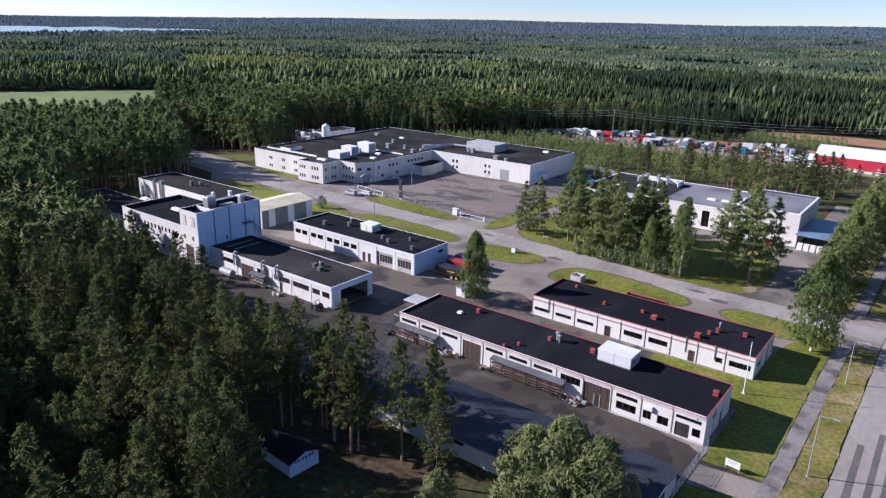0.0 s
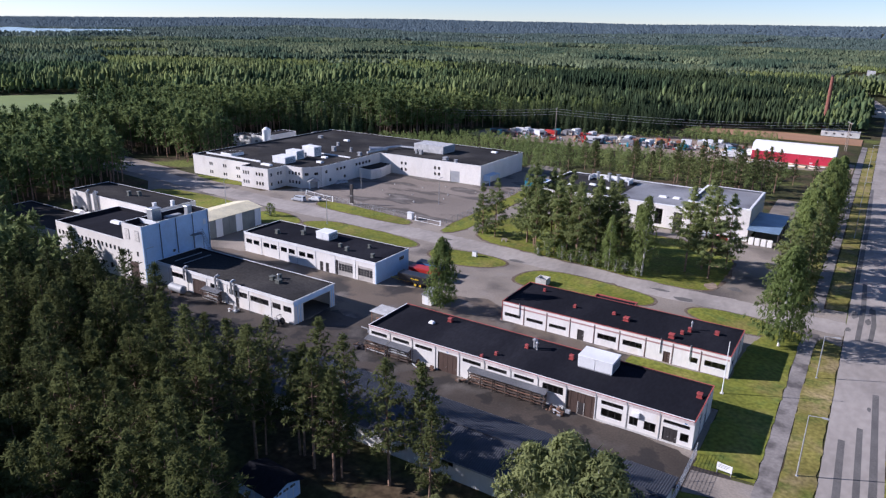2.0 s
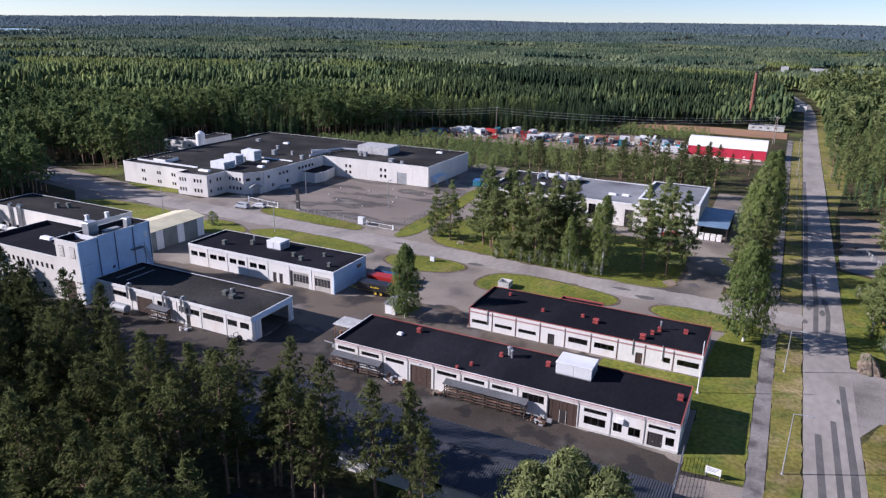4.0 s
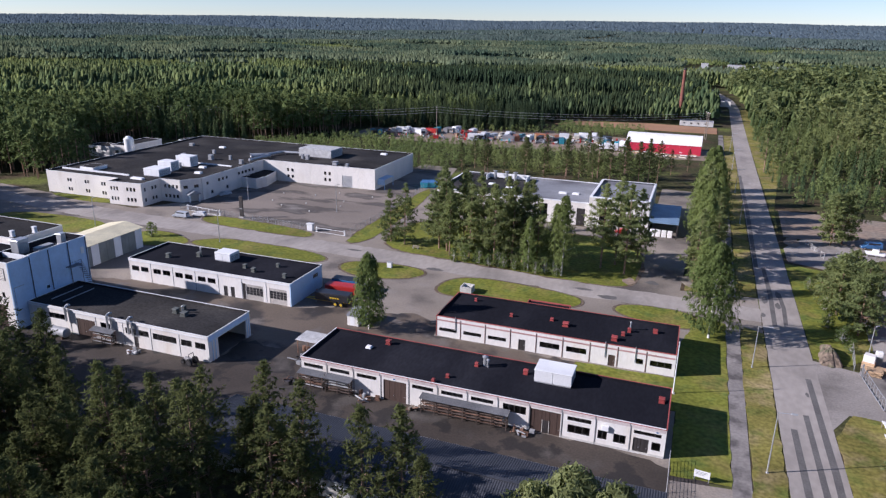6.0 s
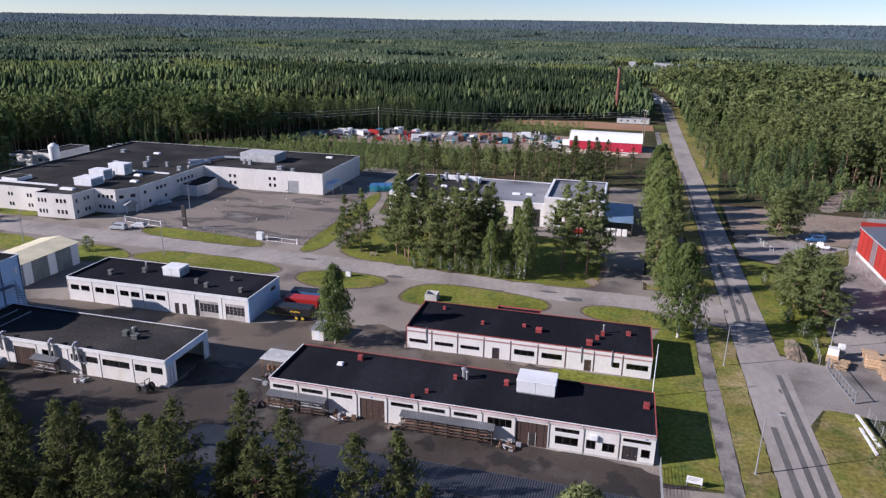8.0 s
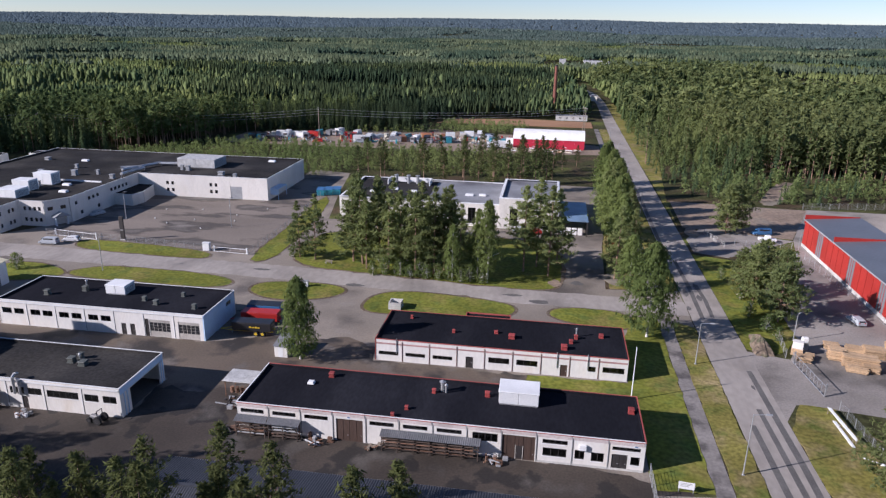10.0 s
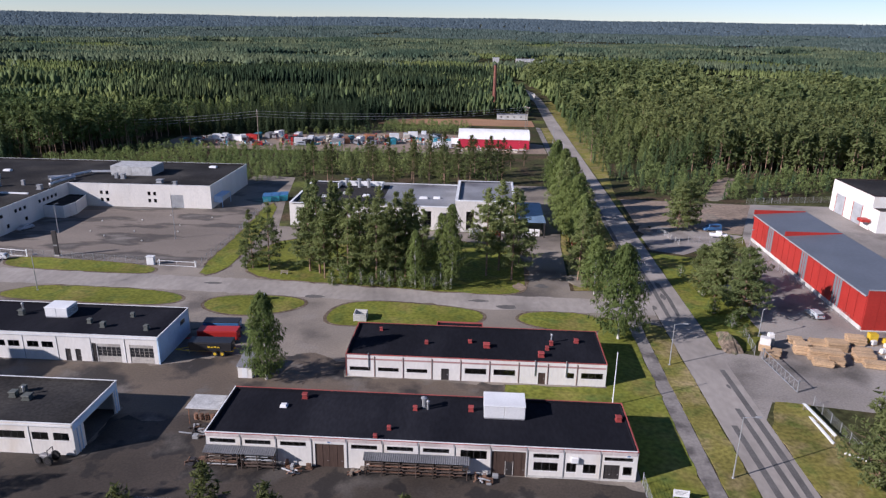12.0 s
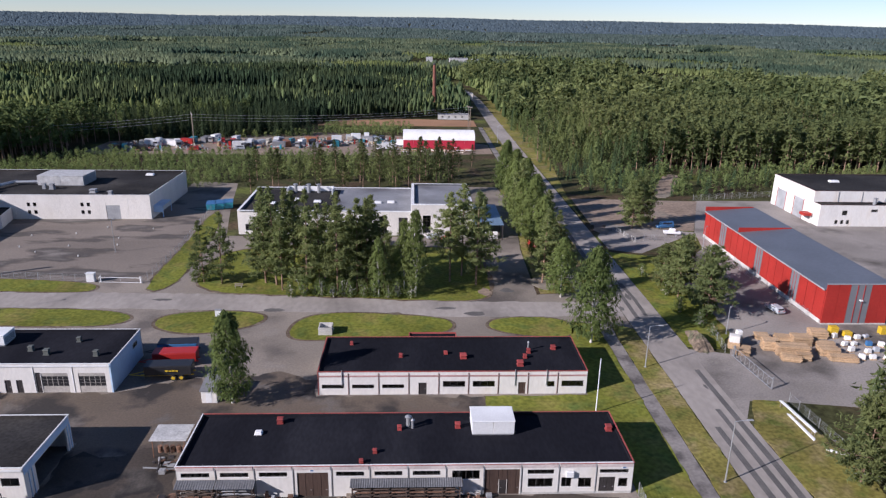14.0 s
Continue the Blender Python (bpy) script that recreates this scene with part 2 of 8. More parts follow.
SPRUCE_LEAF = leaves("spruce_needles", (0.066, 0.104, 0.052), (0.145, 0.178, 0.072))
FOREST_PINE = leaves("forest_pine_needles", (0.168, 0.206, 0.084), (0.245, 0.278, 0.110), through_light=0.5)
BIRCH_LEAF = leaves("birch_leaves", (0.134, 0.180, 0.060), (0.190, 0.234, 0.078), through_light=0.45)
# Slightly blue green: some of the air's haze is in this needle colour.
HAZY_FAR_LEAF = leaves("hazy_distant_conifers", (0.066, 0.102, 0.068), (0.150, 0.182, 0.104))
# Dark spruce tone; on the near northern edge it also paints in shade.
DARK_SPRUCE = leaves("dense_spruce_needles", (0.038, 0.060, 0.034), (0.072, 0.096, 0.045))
OLIVE_LEAF = leaves("olive_leaves", (0.165, 0.198, 0.082), (0.225, 0.248, 0.105), through_light=0.45)
MIX_LEAF = leaves("mixed_forest_leaves", (0.095, 0.136, 0.056), (0.148, 0.188, 0.072), through_light=0.42)
YOUNG_LEAF = leaves("young_growth_leaves", (0.168, 0.215, 0.080), (0.230, 0.268, 0.100), through_light=0.42)
# Haze over the far hills is painted into these two base colours.
HAZY_RIDGE_LEAF = leaves("hill_forest_haze_tint", (0.084, 0.122, 0.108), (0.120, 0.158, 0.136), rnd=0.15)
HAZY_HORIZON_LEAF = leaves("horizon_haze_tint", (0.118, 0.165, 0.195), (0.138, 0.186, 0.215), rnd=0.1)
PINE_BARK = surface("pine_bark", (0.27, 0.175, 0.12), 0.9, fine=3, fine_var=0.3)
BIRCH_BARK = surface("birch_bark", (0.55, 0.53, 0.48), 0.8, fine=4, fine_var=0.3, second=(0.08, 0.07, 0.06), second_scale=3, second_at=(0.6, 0.66))

# ---- building blocks ----
from mathutils.geometry import tessellate_polygon


def part(name, bm, material, parent, label=""):
    """Links a bmesh as one mesh object under a thing or a part."""
    me = bpy.data.meshes.new(name)
    bm.to_mesh(me)
    bm.free()
    me.materials.append(material)
    ob = new(name, me)
    ob.parent = parent
    if label:
        ob["label"] = label
    return ob


def share(name, me, parent, loc, rz=0.0, scale=(1, 1, 1)):
    """A further part on a mesh that is there already."""
    ob = new(name, me)
    ob.parent, ob.location, ob.scale = parent, loc, scale
    ob.rotation_euler = (0, 0, radians(rz))
    return ob


def thing(name, loc, label, category, group="", rz=0.0, kind=""):
    ob = new(name)
    ob.location, ob.rotation_euler = loc, (0, 0, radians(rz))
    return tagged(ob, label, category, group, kind)


def box(bm, x0, x1, y0, y1, z0, z1, taper=0.0):
    t = taper
    v = [bm.verts.new(c) for c in ((x0, y0, z0), (x1, y0, z0), (x1, y1, z0), (x0, y1, z0), (x0 + t, y0 + t, z1), (x1 - t, y0 + t, z1), (x1 - t, y1 - t, z1), (x0 + t, y1 - t, z1))]
    for f in ((3, 2, 1, 0), (4, 5, 6, 7), (0, 1, 5, 4), (1, 2, 6, 5), (2, 3, 7, 6), (3, 0, 4, 7)):
        bm.faces.new([v[i] for i in f])
    return bm


def boxes(*args):
    bm = bmesh.new()
    for a in args:
        box(bm, *a)
    return bm


def bevelled(bm, width=0.02, segments=1):
    bmesh.ops.bevel(bm, geom=bm.edges[:], offset=width, segments=segments, affect="EDGES")
    return bm


def tube(bm, p, q, r0, r1=None, n=8):
    """A round bar from p to q."""
    p, q = Vector(p), Vector(q)
    r1 = r0 if r1 is None else r1
    turn = (q - p).to_track_quat("Z", "Y").to_matrix()
    rings = []
    for c, r in ((p, r0), (q, r1)):
        rings.append([bm.verts.new(c + turn @ Vector((r * math.cos(2 * math.pi * i / n), r * math.sin(2 * math.pi * i / n), 0))) for i in range(n)])
    for i in range(n):
        bm.faces.new((rings[0][i], rings[0][(i + 1) % n], rings[1][(i + 1) % n], rings[1][i]))
    bm.faces.new(rings[0][::-1])
    bm.faces.new(rings[1])
    return bm


def prism(bm, pts, z0, z1):
    """An upright prism over a plan outline that runs anticlockwise."""
    low, top = [bm.verts.new((x, y, z0)) for x, y in pts], [bm.verts.new((x, y, z1)) for x, y in pts]
    for a, b, c in tessellate_polygon([[Vector((x, y, 0)) for x, y in pts]]):
        (x0, y0), (x1, y1), (x2, y2) = pts[a], pts[b], pts[c]
        if (x1 - x0) * (y2 - y0) - (x2 - x0) * (y1 - y0) < 0:
            b, c = c, b
        bm.faces.new((top[a], top[b], top[c]))
        bm.faces.new((low[a], low[c], low[b]))
    for i in range(len(pts)):
        j = (i + 1) % len(pts)
        bm.faces.new((low[i], low[j], top[j], top[i]))
    return bm


def rounded(pts, times_cut=2):
    """Cuts the corners of a plan outline."""
    for _ in range(times_cut):
        out = []
        for i, (x, y) in enumerate(pts):
            a, b = pts[(i + 1) % len(pts)]
            out += [(0.75 * x + 0.25 * a, 0.75 * y + 0.25 * b), (0.25 * x + 0.75 * a, 0.25 * y + 0.75 * b)]
        pts = out
    return pts


def anticlockwise(pts):
    area = sum(pts[i][0] * pts[(i + 1) % len(pts)][1] - pts[(i + 1) % len(pts)][0] * pts[i][1] for i in range(len(pts)))
    return list(pts) if area > 0 else list(pts)[::-1]


def ragged(pts, step, amount, seed):
    """Breaks straight outline stretches into short uneven ones."""
    rr = random.Random(seed)
    out = []
    for i, (x, y) in enumerate(pts):
        a, b = pts[(i + 1) % len(pts)]
        n = max(1, int(math.hypot(a - x, b - y) / step))
        out.append((x, y))
        for k in range(1, n):
            f = k / n
            out.append((x + (a - x) * f + rr.uniform(-amount, amount), y + (b - y) * f + rr.uniform(-amount, amount)))
    return out


def slab(name, pts, z0, z1, material, label, category, round_off=0, uneven=0.0):
    pts = anticlockwise(pts)
    if round_off:
        pts = rounded(pts, round_off)
    if uneven:
        pts = ragged(pts, 1.6, uneven, len(name))
    ob = part(name, prism(bmesh.new(), pts, z0, z1), material, None)
    return tagged(ob, label, category, "", "structure")


class Side:
    """One straight wall face in plan, from p to q, with the outside on its right."""

    def __init__(self, p, q):
        self.p, self.q = Vector((*p, 0)), Vector((*q, 0))
        self.u = (self.q - self.p).normalized()
        self.n = Vector((self.u.y, -self.u.x, 0))
        self.length = (self.q - self.p).length

    def at(self, u, d, z):
        return self.p + self.u * u + self.n * d + Vector((0, 0, z))

    def block(self, bm, u0, u1, d0, d1, z0, z1):
        v = [bm.verts.new(self.at(*c)) for c in ((u0, d1, z0), (u1, d1, z0), (u1, d0, z0), (u0, d0, z0), (u0, d1, z1), (u1, d1, z1), (u1, d0, z1), (u0, d0, z1))]
        for f in ((3, 2, 1, 0), (4, 5, 6, 7), (0, 1, 5, 4), (1, 2, 6, 5), (2, 3, 7, 6), (3, 0, 4, 7)):
            bm.faces.new([v[i] for i in f])
        return bm


def wall_mesh(side, u0, u1, z0, z1, holes, thick=0.25):
    """A stretch of wall with openings that go through it."""
    us = sorted({u0, u1, *[min(max(h[i], u0), u1) for h in holes for i in (0, 1)]})
    zs = sorted({z0, z1, *[min(max(h[i], z0), z1) for h in holes for i in (2, 3)]})
    bm = bmesh.new()
    verts = {}

    def v(i, j, d):
        if (i, j, d) not in verts:
            verts[i, j, d] = bm.verts.new(side.at(us[i], -thick if d else 0, zs[j]))
        return verts[i, j, d]

    def solid(i, j):
        if not (0 <= i < len(us) - 1 and 0 <= j < len(zs) - 1):
            return False
        cu, cz = (us[i] + us[i + 1]) / 2, (zs[j] + zs[j + 1]) / 2
        return not any(h[0] < cu < h[1] and h[2] < cz < h[3] for h in holes)

    for i in range(len(us) - 1):
        for j in range(len(zs) - 1):
            if not solid(i, j):
                continue
            bm.faces.new((v(i, j, 0), v(i + 1, j, 0), v(i + 1, j + 1, 0), v(i, j + 1, 0)))
            bm.faces.new((v(i, j + 1, 1), v(i + 1, j + 1, 1), v(i + 1, j, 1), v(i, j, 1)))
            if not solid(i - 1, j):
                bm.faces.new((v(i, j, 1), v(i, j, 0), v(i, j + 1, 0), v(i, j + 1, 1)))
            if not solid(i + 1, j):
                bm.faces.new((v(i + 1, j, 0), v(i + 1, j, 1), v(i + 1, j + 1, 1), v(i + 1, j + 1, 0)))
            if not solid(i, j - 1):
                bm.faces.new((v(i, j, 1), v(i + 1, j, 1), v(i + 1, j, 0), v(i, j, 0)))
            if not solid(i, j + 1):
                bm.faces.new((v(i, j + 1, 0), v(i + 1, j + 1, 0), v(i + 1, j + 1, 1), v(i, j + 1, 1)))
    return bm


def window(parent, side, u0, u1, z0, z1, panes=2, surround=None, rows=1):
    """A window set into an opening: surround with bars, and the panes behind it."""
    surround = surround or DARK_FRAME
    t = 0.06
    bm = bmesh.new()
    side.block(bm, u0, u1, -0.16, -0.06, z0, z0 + t)
    side.block(bm, u0, u1, -0.16, -0.06, z1 - t, z1)
    for k in range(panes + 1):
        c = u0 + t / 2 + (u1 - u0 - t) * k / panes
        side.block(bm, c - t / 2, c + t / 2, -0.16, -0.06, z0 + t, z1 - t)
    for k in range(1, rows):
        c = z0 + (z1 - z0) * k / rows
        side.block(bm, u0 + t, u1 - t, -0.15, -0.07, c - t / 2, c + t / 2)
    win = part("window", bm, surround, parent)
    part("pane", side.block(bmesh.new(), u0 + 0.01, u1 - 0.01, -0.125, -0.105, z0 + 0.01, z1 - 0.01), GLASS, win)
    part("sill", side.block(bmesh.new(), u0 - 0.05, u1 + 0.05, -0.02, 0.07, z0 - 0.06, z0 - 0.004), WHITE_TRIM, win)
    return win


def door(parent, side, u0, u1, z1, material, leaves_count=1, sections=0, label="", handle=True, glazed=False):
    """A door of one or two leaves, or a sectional gate, in an opening that reaches the ground."""
    w = (u1 - u0) / leaves_count
    for k in range(leaves_count):
        a, b = u0 + k * w + 0.02, u0 + (k + 1) * w - 0.02
        leaf = part("door", side.block(bmesh.new(), a, b, -0.18, -0.10, 0.02, z1 - 0.02), material, parent, label)
        if sections:
            s = z1 / sections
            for j in range(sections):
                part("door_section", side.block(bmesh.new(), a + 0.03, b - 0.03, -0.10, -0.06, j * s + 0.04, (j + 1) * s - 0.02), PAINT["black"] if glazed and j in (2, 3, 4) else material, leaf)
            if glazed:
                for j in range(1, 5):
                    c = a + (b - a) * j / 5
                    part("door_bar", side.block(bmesh.new(), c - 0.04, c + 0.04, -0.058, -0.03, z1 / 3, z1 * 0.82), material, leaf)
        else:
            n = max(1, int((b - a) / 1.1))
            for j in range(n):
                c = a + (b - a) * (j + 0.5) / n
                part("door_batten", side.block(bmesh.new(), c - 0.03, c + 0.03, -0.10, -0.07, 0.1, z1 - 0.1), material, leaf)
        if handle:
            part("handle", side.block(bmesh.new(), b - 0.3, b - 0.14, -0.07, -0.01, 1.0, 1.05), GALV, leaf)
    return leaf


def cap(parent, pts, z0, z1, inner, outer, materials, name="parapet_cap"):
    """Edge trim round a roof, side by side, butted at the corners."""
    n = len(pts)
    for i in range(n):
        s, nxt, prv = Side(pts[i], pts[(i + 1) % n]), Side(pts[(i + 1) % n], pts[(i + 2) % n]), Side(pts[i - 1], pts[i])
        end_convex, start_convex = s.u.cross(nxt.u).z > 0, prv.u.cross(s.u).z > 0
        u1 = s.length - inner if end_convex else s.length + outer
        u0 = -outer if start_convex else inner * 0
        if not start_convex:
            u0 = -inner * 0 + 0.0
        part(name, s.block(bmesh.new(), u0, u1, -inner, outer, z0, z1), materials[i % len(materials)], parent)


def vent(parent, x, y, z, w, h, material, lid=True, name="roof_vent"):
    """A roof cowl: a kerb, a shaft and a lid on short legs."""
    bm = boxes((x - w * 0.62, x + w * 0.62, y - w * 0.62, y + w * 0.62, z, z + 0.15), (x - w / 2, x + w / 2, y - w / 2, y + w / 2, z + 0.15, z + h))
    ob = part(name, bm, material, parent)
    if lid:
        lb = box(bmesh.new(), x - w * 0.65, x + w * 0.65, y - w * 0.65, y + w * 0.65, z + h + 0.1, z + h + 0.2, 0.08)
        for a in (-1, 1):
            for b in (-1, 1):
                box(lb, x + a * w * 0.4 - 0.03, x + a * w * 0.4 + 0.03, y + b * w * 0.4 - 0.03, y + b * w * 0.4 + 0.03, z + h, z + h + 0.1)
        part("lid", lb, material, ob)
    return ob


def pipe_stack(parent, x, y, z, r, h, material):
    bm = tube(bmesh.new(), (x, y, z), (x, y, z + h), r, r, 10)
    tube(bm, (x, y, z + h), (x, y, z + h + 0.12), r * 1.6, r * 1.6, 10)
    tube(bm, (x, y, z + h + 0.12), (x, y, z + h + 0.35), r * 1.6, 0.02, 10)
    return part("roof_pipe", bm, material, parent)


def air_unit(parent, x0, x1, y0, y1, z, h, material, split=2, name="ventilation_unit"):
    """A rooftop air handling box: skids, casing with panel joints, top cover."""
    unit = part(name, boxes((x0 + 0.1, x1 - 0.1, y0 + 0.1, y1 - 0.1, z, z + 0.2)), GREY_METAL, parent)
    w = (x1 - x0) / split
    for k in range(split):
        part("casing", bevelled(box(bmesh.new(), x0 + k * w + 0.02, x0 + (k + 1) * w - 0.02, y0, y1, z + 0.2, z + h), 0.04), material, unit)
    part("cover", box(bmesh.new(), x0 - 0.08, x1 + 0.08, y0 - 0.08, y1 + 0.08, z + h + 0.004, z + h + 0.1, 0.06), material, unit)
    part("grille", boxes(*[(x1 + 0.005, x1 + 0.03, y0 + 0.3, y1 - 0.3, z + 0.4 + 0.16 * k, z + 0.5 + 0.16 * k) for k in range(max(1, int((h - 0.7) / 0.16)))]), GREY_METAL, unit)
    return unit


def shell(parent, pts, h, wall_mat, roof_mat, cap_mats, openings, bay=4.8, parapet=0.3, thick=0.25, joints=None, roof_name="roof", panel_name="wall_panel", side_mats=None, joint_sides=None, cuts=None):
    """Walls bay by bay, floor, flat roof with parapet and its trim. openings: {side index: [(kind, u0, u1, z0, z1, extra), ...]}. Returns the sides."""
    n = len(pts)
    sides = [Side(pts[i], pts[(i + 1) % n]) for i in range(n)]
    for i, s in enumerate(sides):
        nxt, prv = sides[(i + 1) % n], sides[i - 1]
        end = s.length - thick if s.u.cross(nxt.u).z > 0 else s.length
        ops = openings.get(i, [])
        count = max(1, round(s.length / bay))
        edges = (cuts or {}).get(i) or [s.length * k / count for k in range(count + 1)]
        count = len(edges) - 1
        for k in range(count):
            a, b = edges[k], min(end, edges[k + 1])
            gap = 0.015
            lo, hi = (a + gap if k else a), (b - gap if k < count - 1 else b)
            holes = [(o[1], o[2], o[3] if o[3] > 0 else -0.01, o[4]) for o in ops if o[2] > lo and o[1] < hi]
            part(panel_name, wall_mesh(s, lo, hi, 0, h, holes, thick), (side_mats or {}).get(i, wall_mat), parent)
            if joints and k and (joint_sides is None or i in joint_sides):
                part("pilaster", s.block(bmesh.new(), a - joints[1] / 2, a + joints[1] / 2, 0.004, joints[2], 0, h - 0.25), joints[0], parent)
        for o in ops:
            kind, u0, u1, z0, z1, extra = o
            if kind == "w":
                window(parent, s, u0, u1, z0, z1, **extra)
            elif kind == "d":
                door(parent, s, u0, u1, z1, **extra)
    inner = []
    for i in range(n):
        prv, cur = sides[i - 1], sides[i]
        inner.append(tuple((cur.p - prv.n * (thick + 0.01) - cur.n * (thick + 0.01))[:2]))
    part(roof_name, prism(bmesh.new(), inner, h - parapet - 0.2, h - parapet), roof_mat, parent)
    part("floor_slab", prism(bmesh.new(), inner, 0.0, 0.06), INSIDE, parent)
    cap(parent, pts, h - parapet + 0.004, h + 0.05, thick + 0.05, -0.08, [roof_mat], "roof_upstand")
    cap(parent, pts, h + 0.054, h + 0.11, 0.11, 0.06, cap_mats)
    cap(parent, pts, h + 0.004, h + 0.054, 0.076, 0.056, cap_mats, "parapet_drip")
    return sides

# ---- ground: one sheet to the horizon, with low hills far off ----
def smooth(a, b, x):
    t = np.clip((x - a) / (b - a), 0, 1)
    return t * t * (3 - 2 * t)


def land(x, y):
    """Height of the land; level round the estate, hills towards the horizon."""
    r, a = np.hypot(x, y + 80.0), np.arctan2(x, y + 80.0)
    roll = 0.5 + 0.25 * np.sin(5.1 * a + 0.7) + 0.15 * np.sin(13.0 * a + 2.0) + 0.10 * np.sin(29.0 * a)
    mid = smooth(1700, 2600, r) * (1 - smooth(2600, 3100, r)) * 16 * (0.5 + 0.5 * np.sin(9 * a + r / 300.0)) * smooth(-1.0, -0.8, a)
    return mid + smooth(3000, 4700, r) * (48 + 16 * roll) * (1 - 0.5 * smooth(0.65, 1.1, -a))


def ground_sheet():
    radii = np.concatenate([np.linspace(0, 600, 13)[1:], np.geomspace(650, 4850, 44)])
    turns = 240
    ang = np.linspace(0, 2 * np.pi, turns, endpoint=False)
    x, y = np.outer(radii, np.sin(ang)), np.outer(radii, np.cos(ang)) - 80
    z = land(x, y)
    verts = np.concatenate([[[0, -80, 0]], np.stack([x, y, z], -1).reshape(-1, 3)])
    faces = [(0, 1 + (i + 1) % turns, 1 + i) for i in range(turns)]
    for k in range(len(radii) - 1):
        a, b = 1 + k * turns, 1 + (k + 1) * turns
        faces += [(a + i, a + (i + 1) % turns, b + (i + 1) % turns, b + i) for i in range(turns)]
    me = bpy.data.meshes.new("ground")
    me.from_pydata(verts.tolist(), [], faces)
    me.materials.append(FLOOR)
    tagged(new("ground", me), "mossy brown and green forest ground", "ground", "", "structure")


ground_sheet()
YARD = [(-70, -13), (58.5, -10), (58.5, 13.5), (41, 14), (41, 24.5), (60, 24.5), (61.5, 54), (73.3, 50), (73.3, 70), (57, 68), (58, 100), (62, 140), (60, 172), (46.5, 172),
        (47, 111), (-22, 111), (-28, 140), (-34, 175), (-50, 178), (-50, 126), (-94, 126), (-94, 92), (-106, 75), (-150, 80), (-200, 86), (-200, 68), (-150, 62), (-128, 46), (-128, 16), (-75, 10), (-70, 0)]
slab("pavement_yard", YARD, -0.3, 0.02, ASPHALT, "worn grey asphalt yard between the workshops", "asphalt yard")
slab("road_estate", [(-190, 70), (-150, 66), (-118, 62), (-70, 61), (-26, 60), (5, 58.6), (37, 56), (73.35, 56), (73.35, 63.5), (45, 64), (-18, 68.5), (-60, 69.5), (-100, 71), (-150, 74), (-190, 80)], -0.3, 0.03, ROAD,
     "pale bleached asphalt service road", "road", 0, 0.35)
slab("pavement_lot", [(-92.5, 80), (-69, 78.5), (-41, 75), (-31.5, 74.5), (-31, 98), (-33, 126), (-34, 150), (-47.5, 150), (-47.5, 127.2), (-92.5, 126.2)], -0.3, 0.035, ASPHALT_LOT, "patched brown-grey asphalt car park", "car park")
slab("street", [(73.4, -140), (81, -140), (81, 300), (81.6, 455), (79, 520), (60, 640), (52, 640), (70, 520), (74.8, 455), (73.6, 300)], -0.3, 0.04, ROAD, "long straight bleached asphalt street", "street")
for k, (x0, x1, y0, y1) in enumerate(((75.0, 75.9, -30, 15), (77.2, 78.0, -30, 20), (78.9, 79.8, -24, 33), (75.3, 76.2, 55, 92), (73.6, 74.6, 92, 210), (77.5, 78.3, 56, 75))):
    slab("road_repair_strip", [(x0, y0), (x1, y0), (x1 + 0.4, (y0 + y1) / 2), (x1, y1), (x0, y1), (x0 + 0.3, (y0 + y1) / 2)], 0.0, 0.044, ROAD_PATCH, "dark asphalt repair strip in the street", "road repair")
slab("pavement_front", [(-74, -27), (-3, -26.8), (-3.2, -12), (63.5, -11.4), (63.5, 0.1), (-1, 0.1), (-2, 7), (-7, 12), (-12, 8), (-17.6, 11), (-18, -0.3), (-74, -0.3)], -0.3, 0.028, ASPHALT_DARK, "oil-stained asphalt in front of the workshops, darkened for shade", "asphalt yard", 1, 0.6)
slab("pavement_workyard", [(-71, 12.2), (-18, 12.2), (-17.9, 0.2), (-0.3, 0.2), (-0.3, 12.3), (58, 12.6), (58, 13.4), (41, 14), (41, 24.3), (14, 24.6), (13.6, 30), (6, 33), (-3, 29), (-8, 31), (-16, 27), (-18.2, 26.2), (-61, 26.0), (-71, 24)], -0.3, 0.025, ASPHALT_WORK, "stained brown-grey asphalt yard between the workshops, darkened for shade", "asphalt yard", 0, 0.7)
slab("pavement_walk", [(66.5, -140), (68.9, -140), (68.9, 46), (69.4, 54), (66.2, 54), (66.4, 40)], -0.3, 0.05, FOOTPATH, "narrow grey asphalt footpath", "footpath")
slab("pavement_walk_north", [(66.2, 69), (68.8, 69), (69.0, 320), (66.6, 320)], -0.3, 0.05, FOOTPATH, "narrow grey asphalt footpath", "footpath")
slab("pavement_crossing", [(58.6, -10), (66.5, -8.2), (66.5, -3.6), (58.6, -4.6)], -0.3, 0.03, ASPHALT, "short asphalt drive beside the gate", "drive")
slab("pavement_depot", [(81.0, 17), (84, 22.5), (90, 22), (140, 14), (230, 14), (230, 126), (156, 126), (156, 154), (127, 154), (112, 117), (108, 101), (100, 92), (93, 78), (92, 47), (88, 39), (81.0, 41)], -0.3, 0.03, ASPHALT_PALE, "worn grey asphalt depot yard", "depot yard")
slab("ground_gravel_north", [(83, 124), (112, 117.5), (127, 153), (84, 156)], -0.3, 0.04, BROWN_DIRT, "brown gravel patch behind the depot", "gravel")
slab("ground_depot_apron", [(82, 100), (90, 97), (112, 116), (88, 124), (82, 112)], -0.3, 0.05, ASPHALT_PALE, "grey asphalt forecourt", "asphalt yard")
slab("ground_scrapyard", [(-115, 230), (22, 232), (66, 238), (66, 262), (30, 285), (-20, 296), (-115, 262)], -0.3, 0.04, BROWN_DIRT, "trodden gravel storage yard", "gravel")
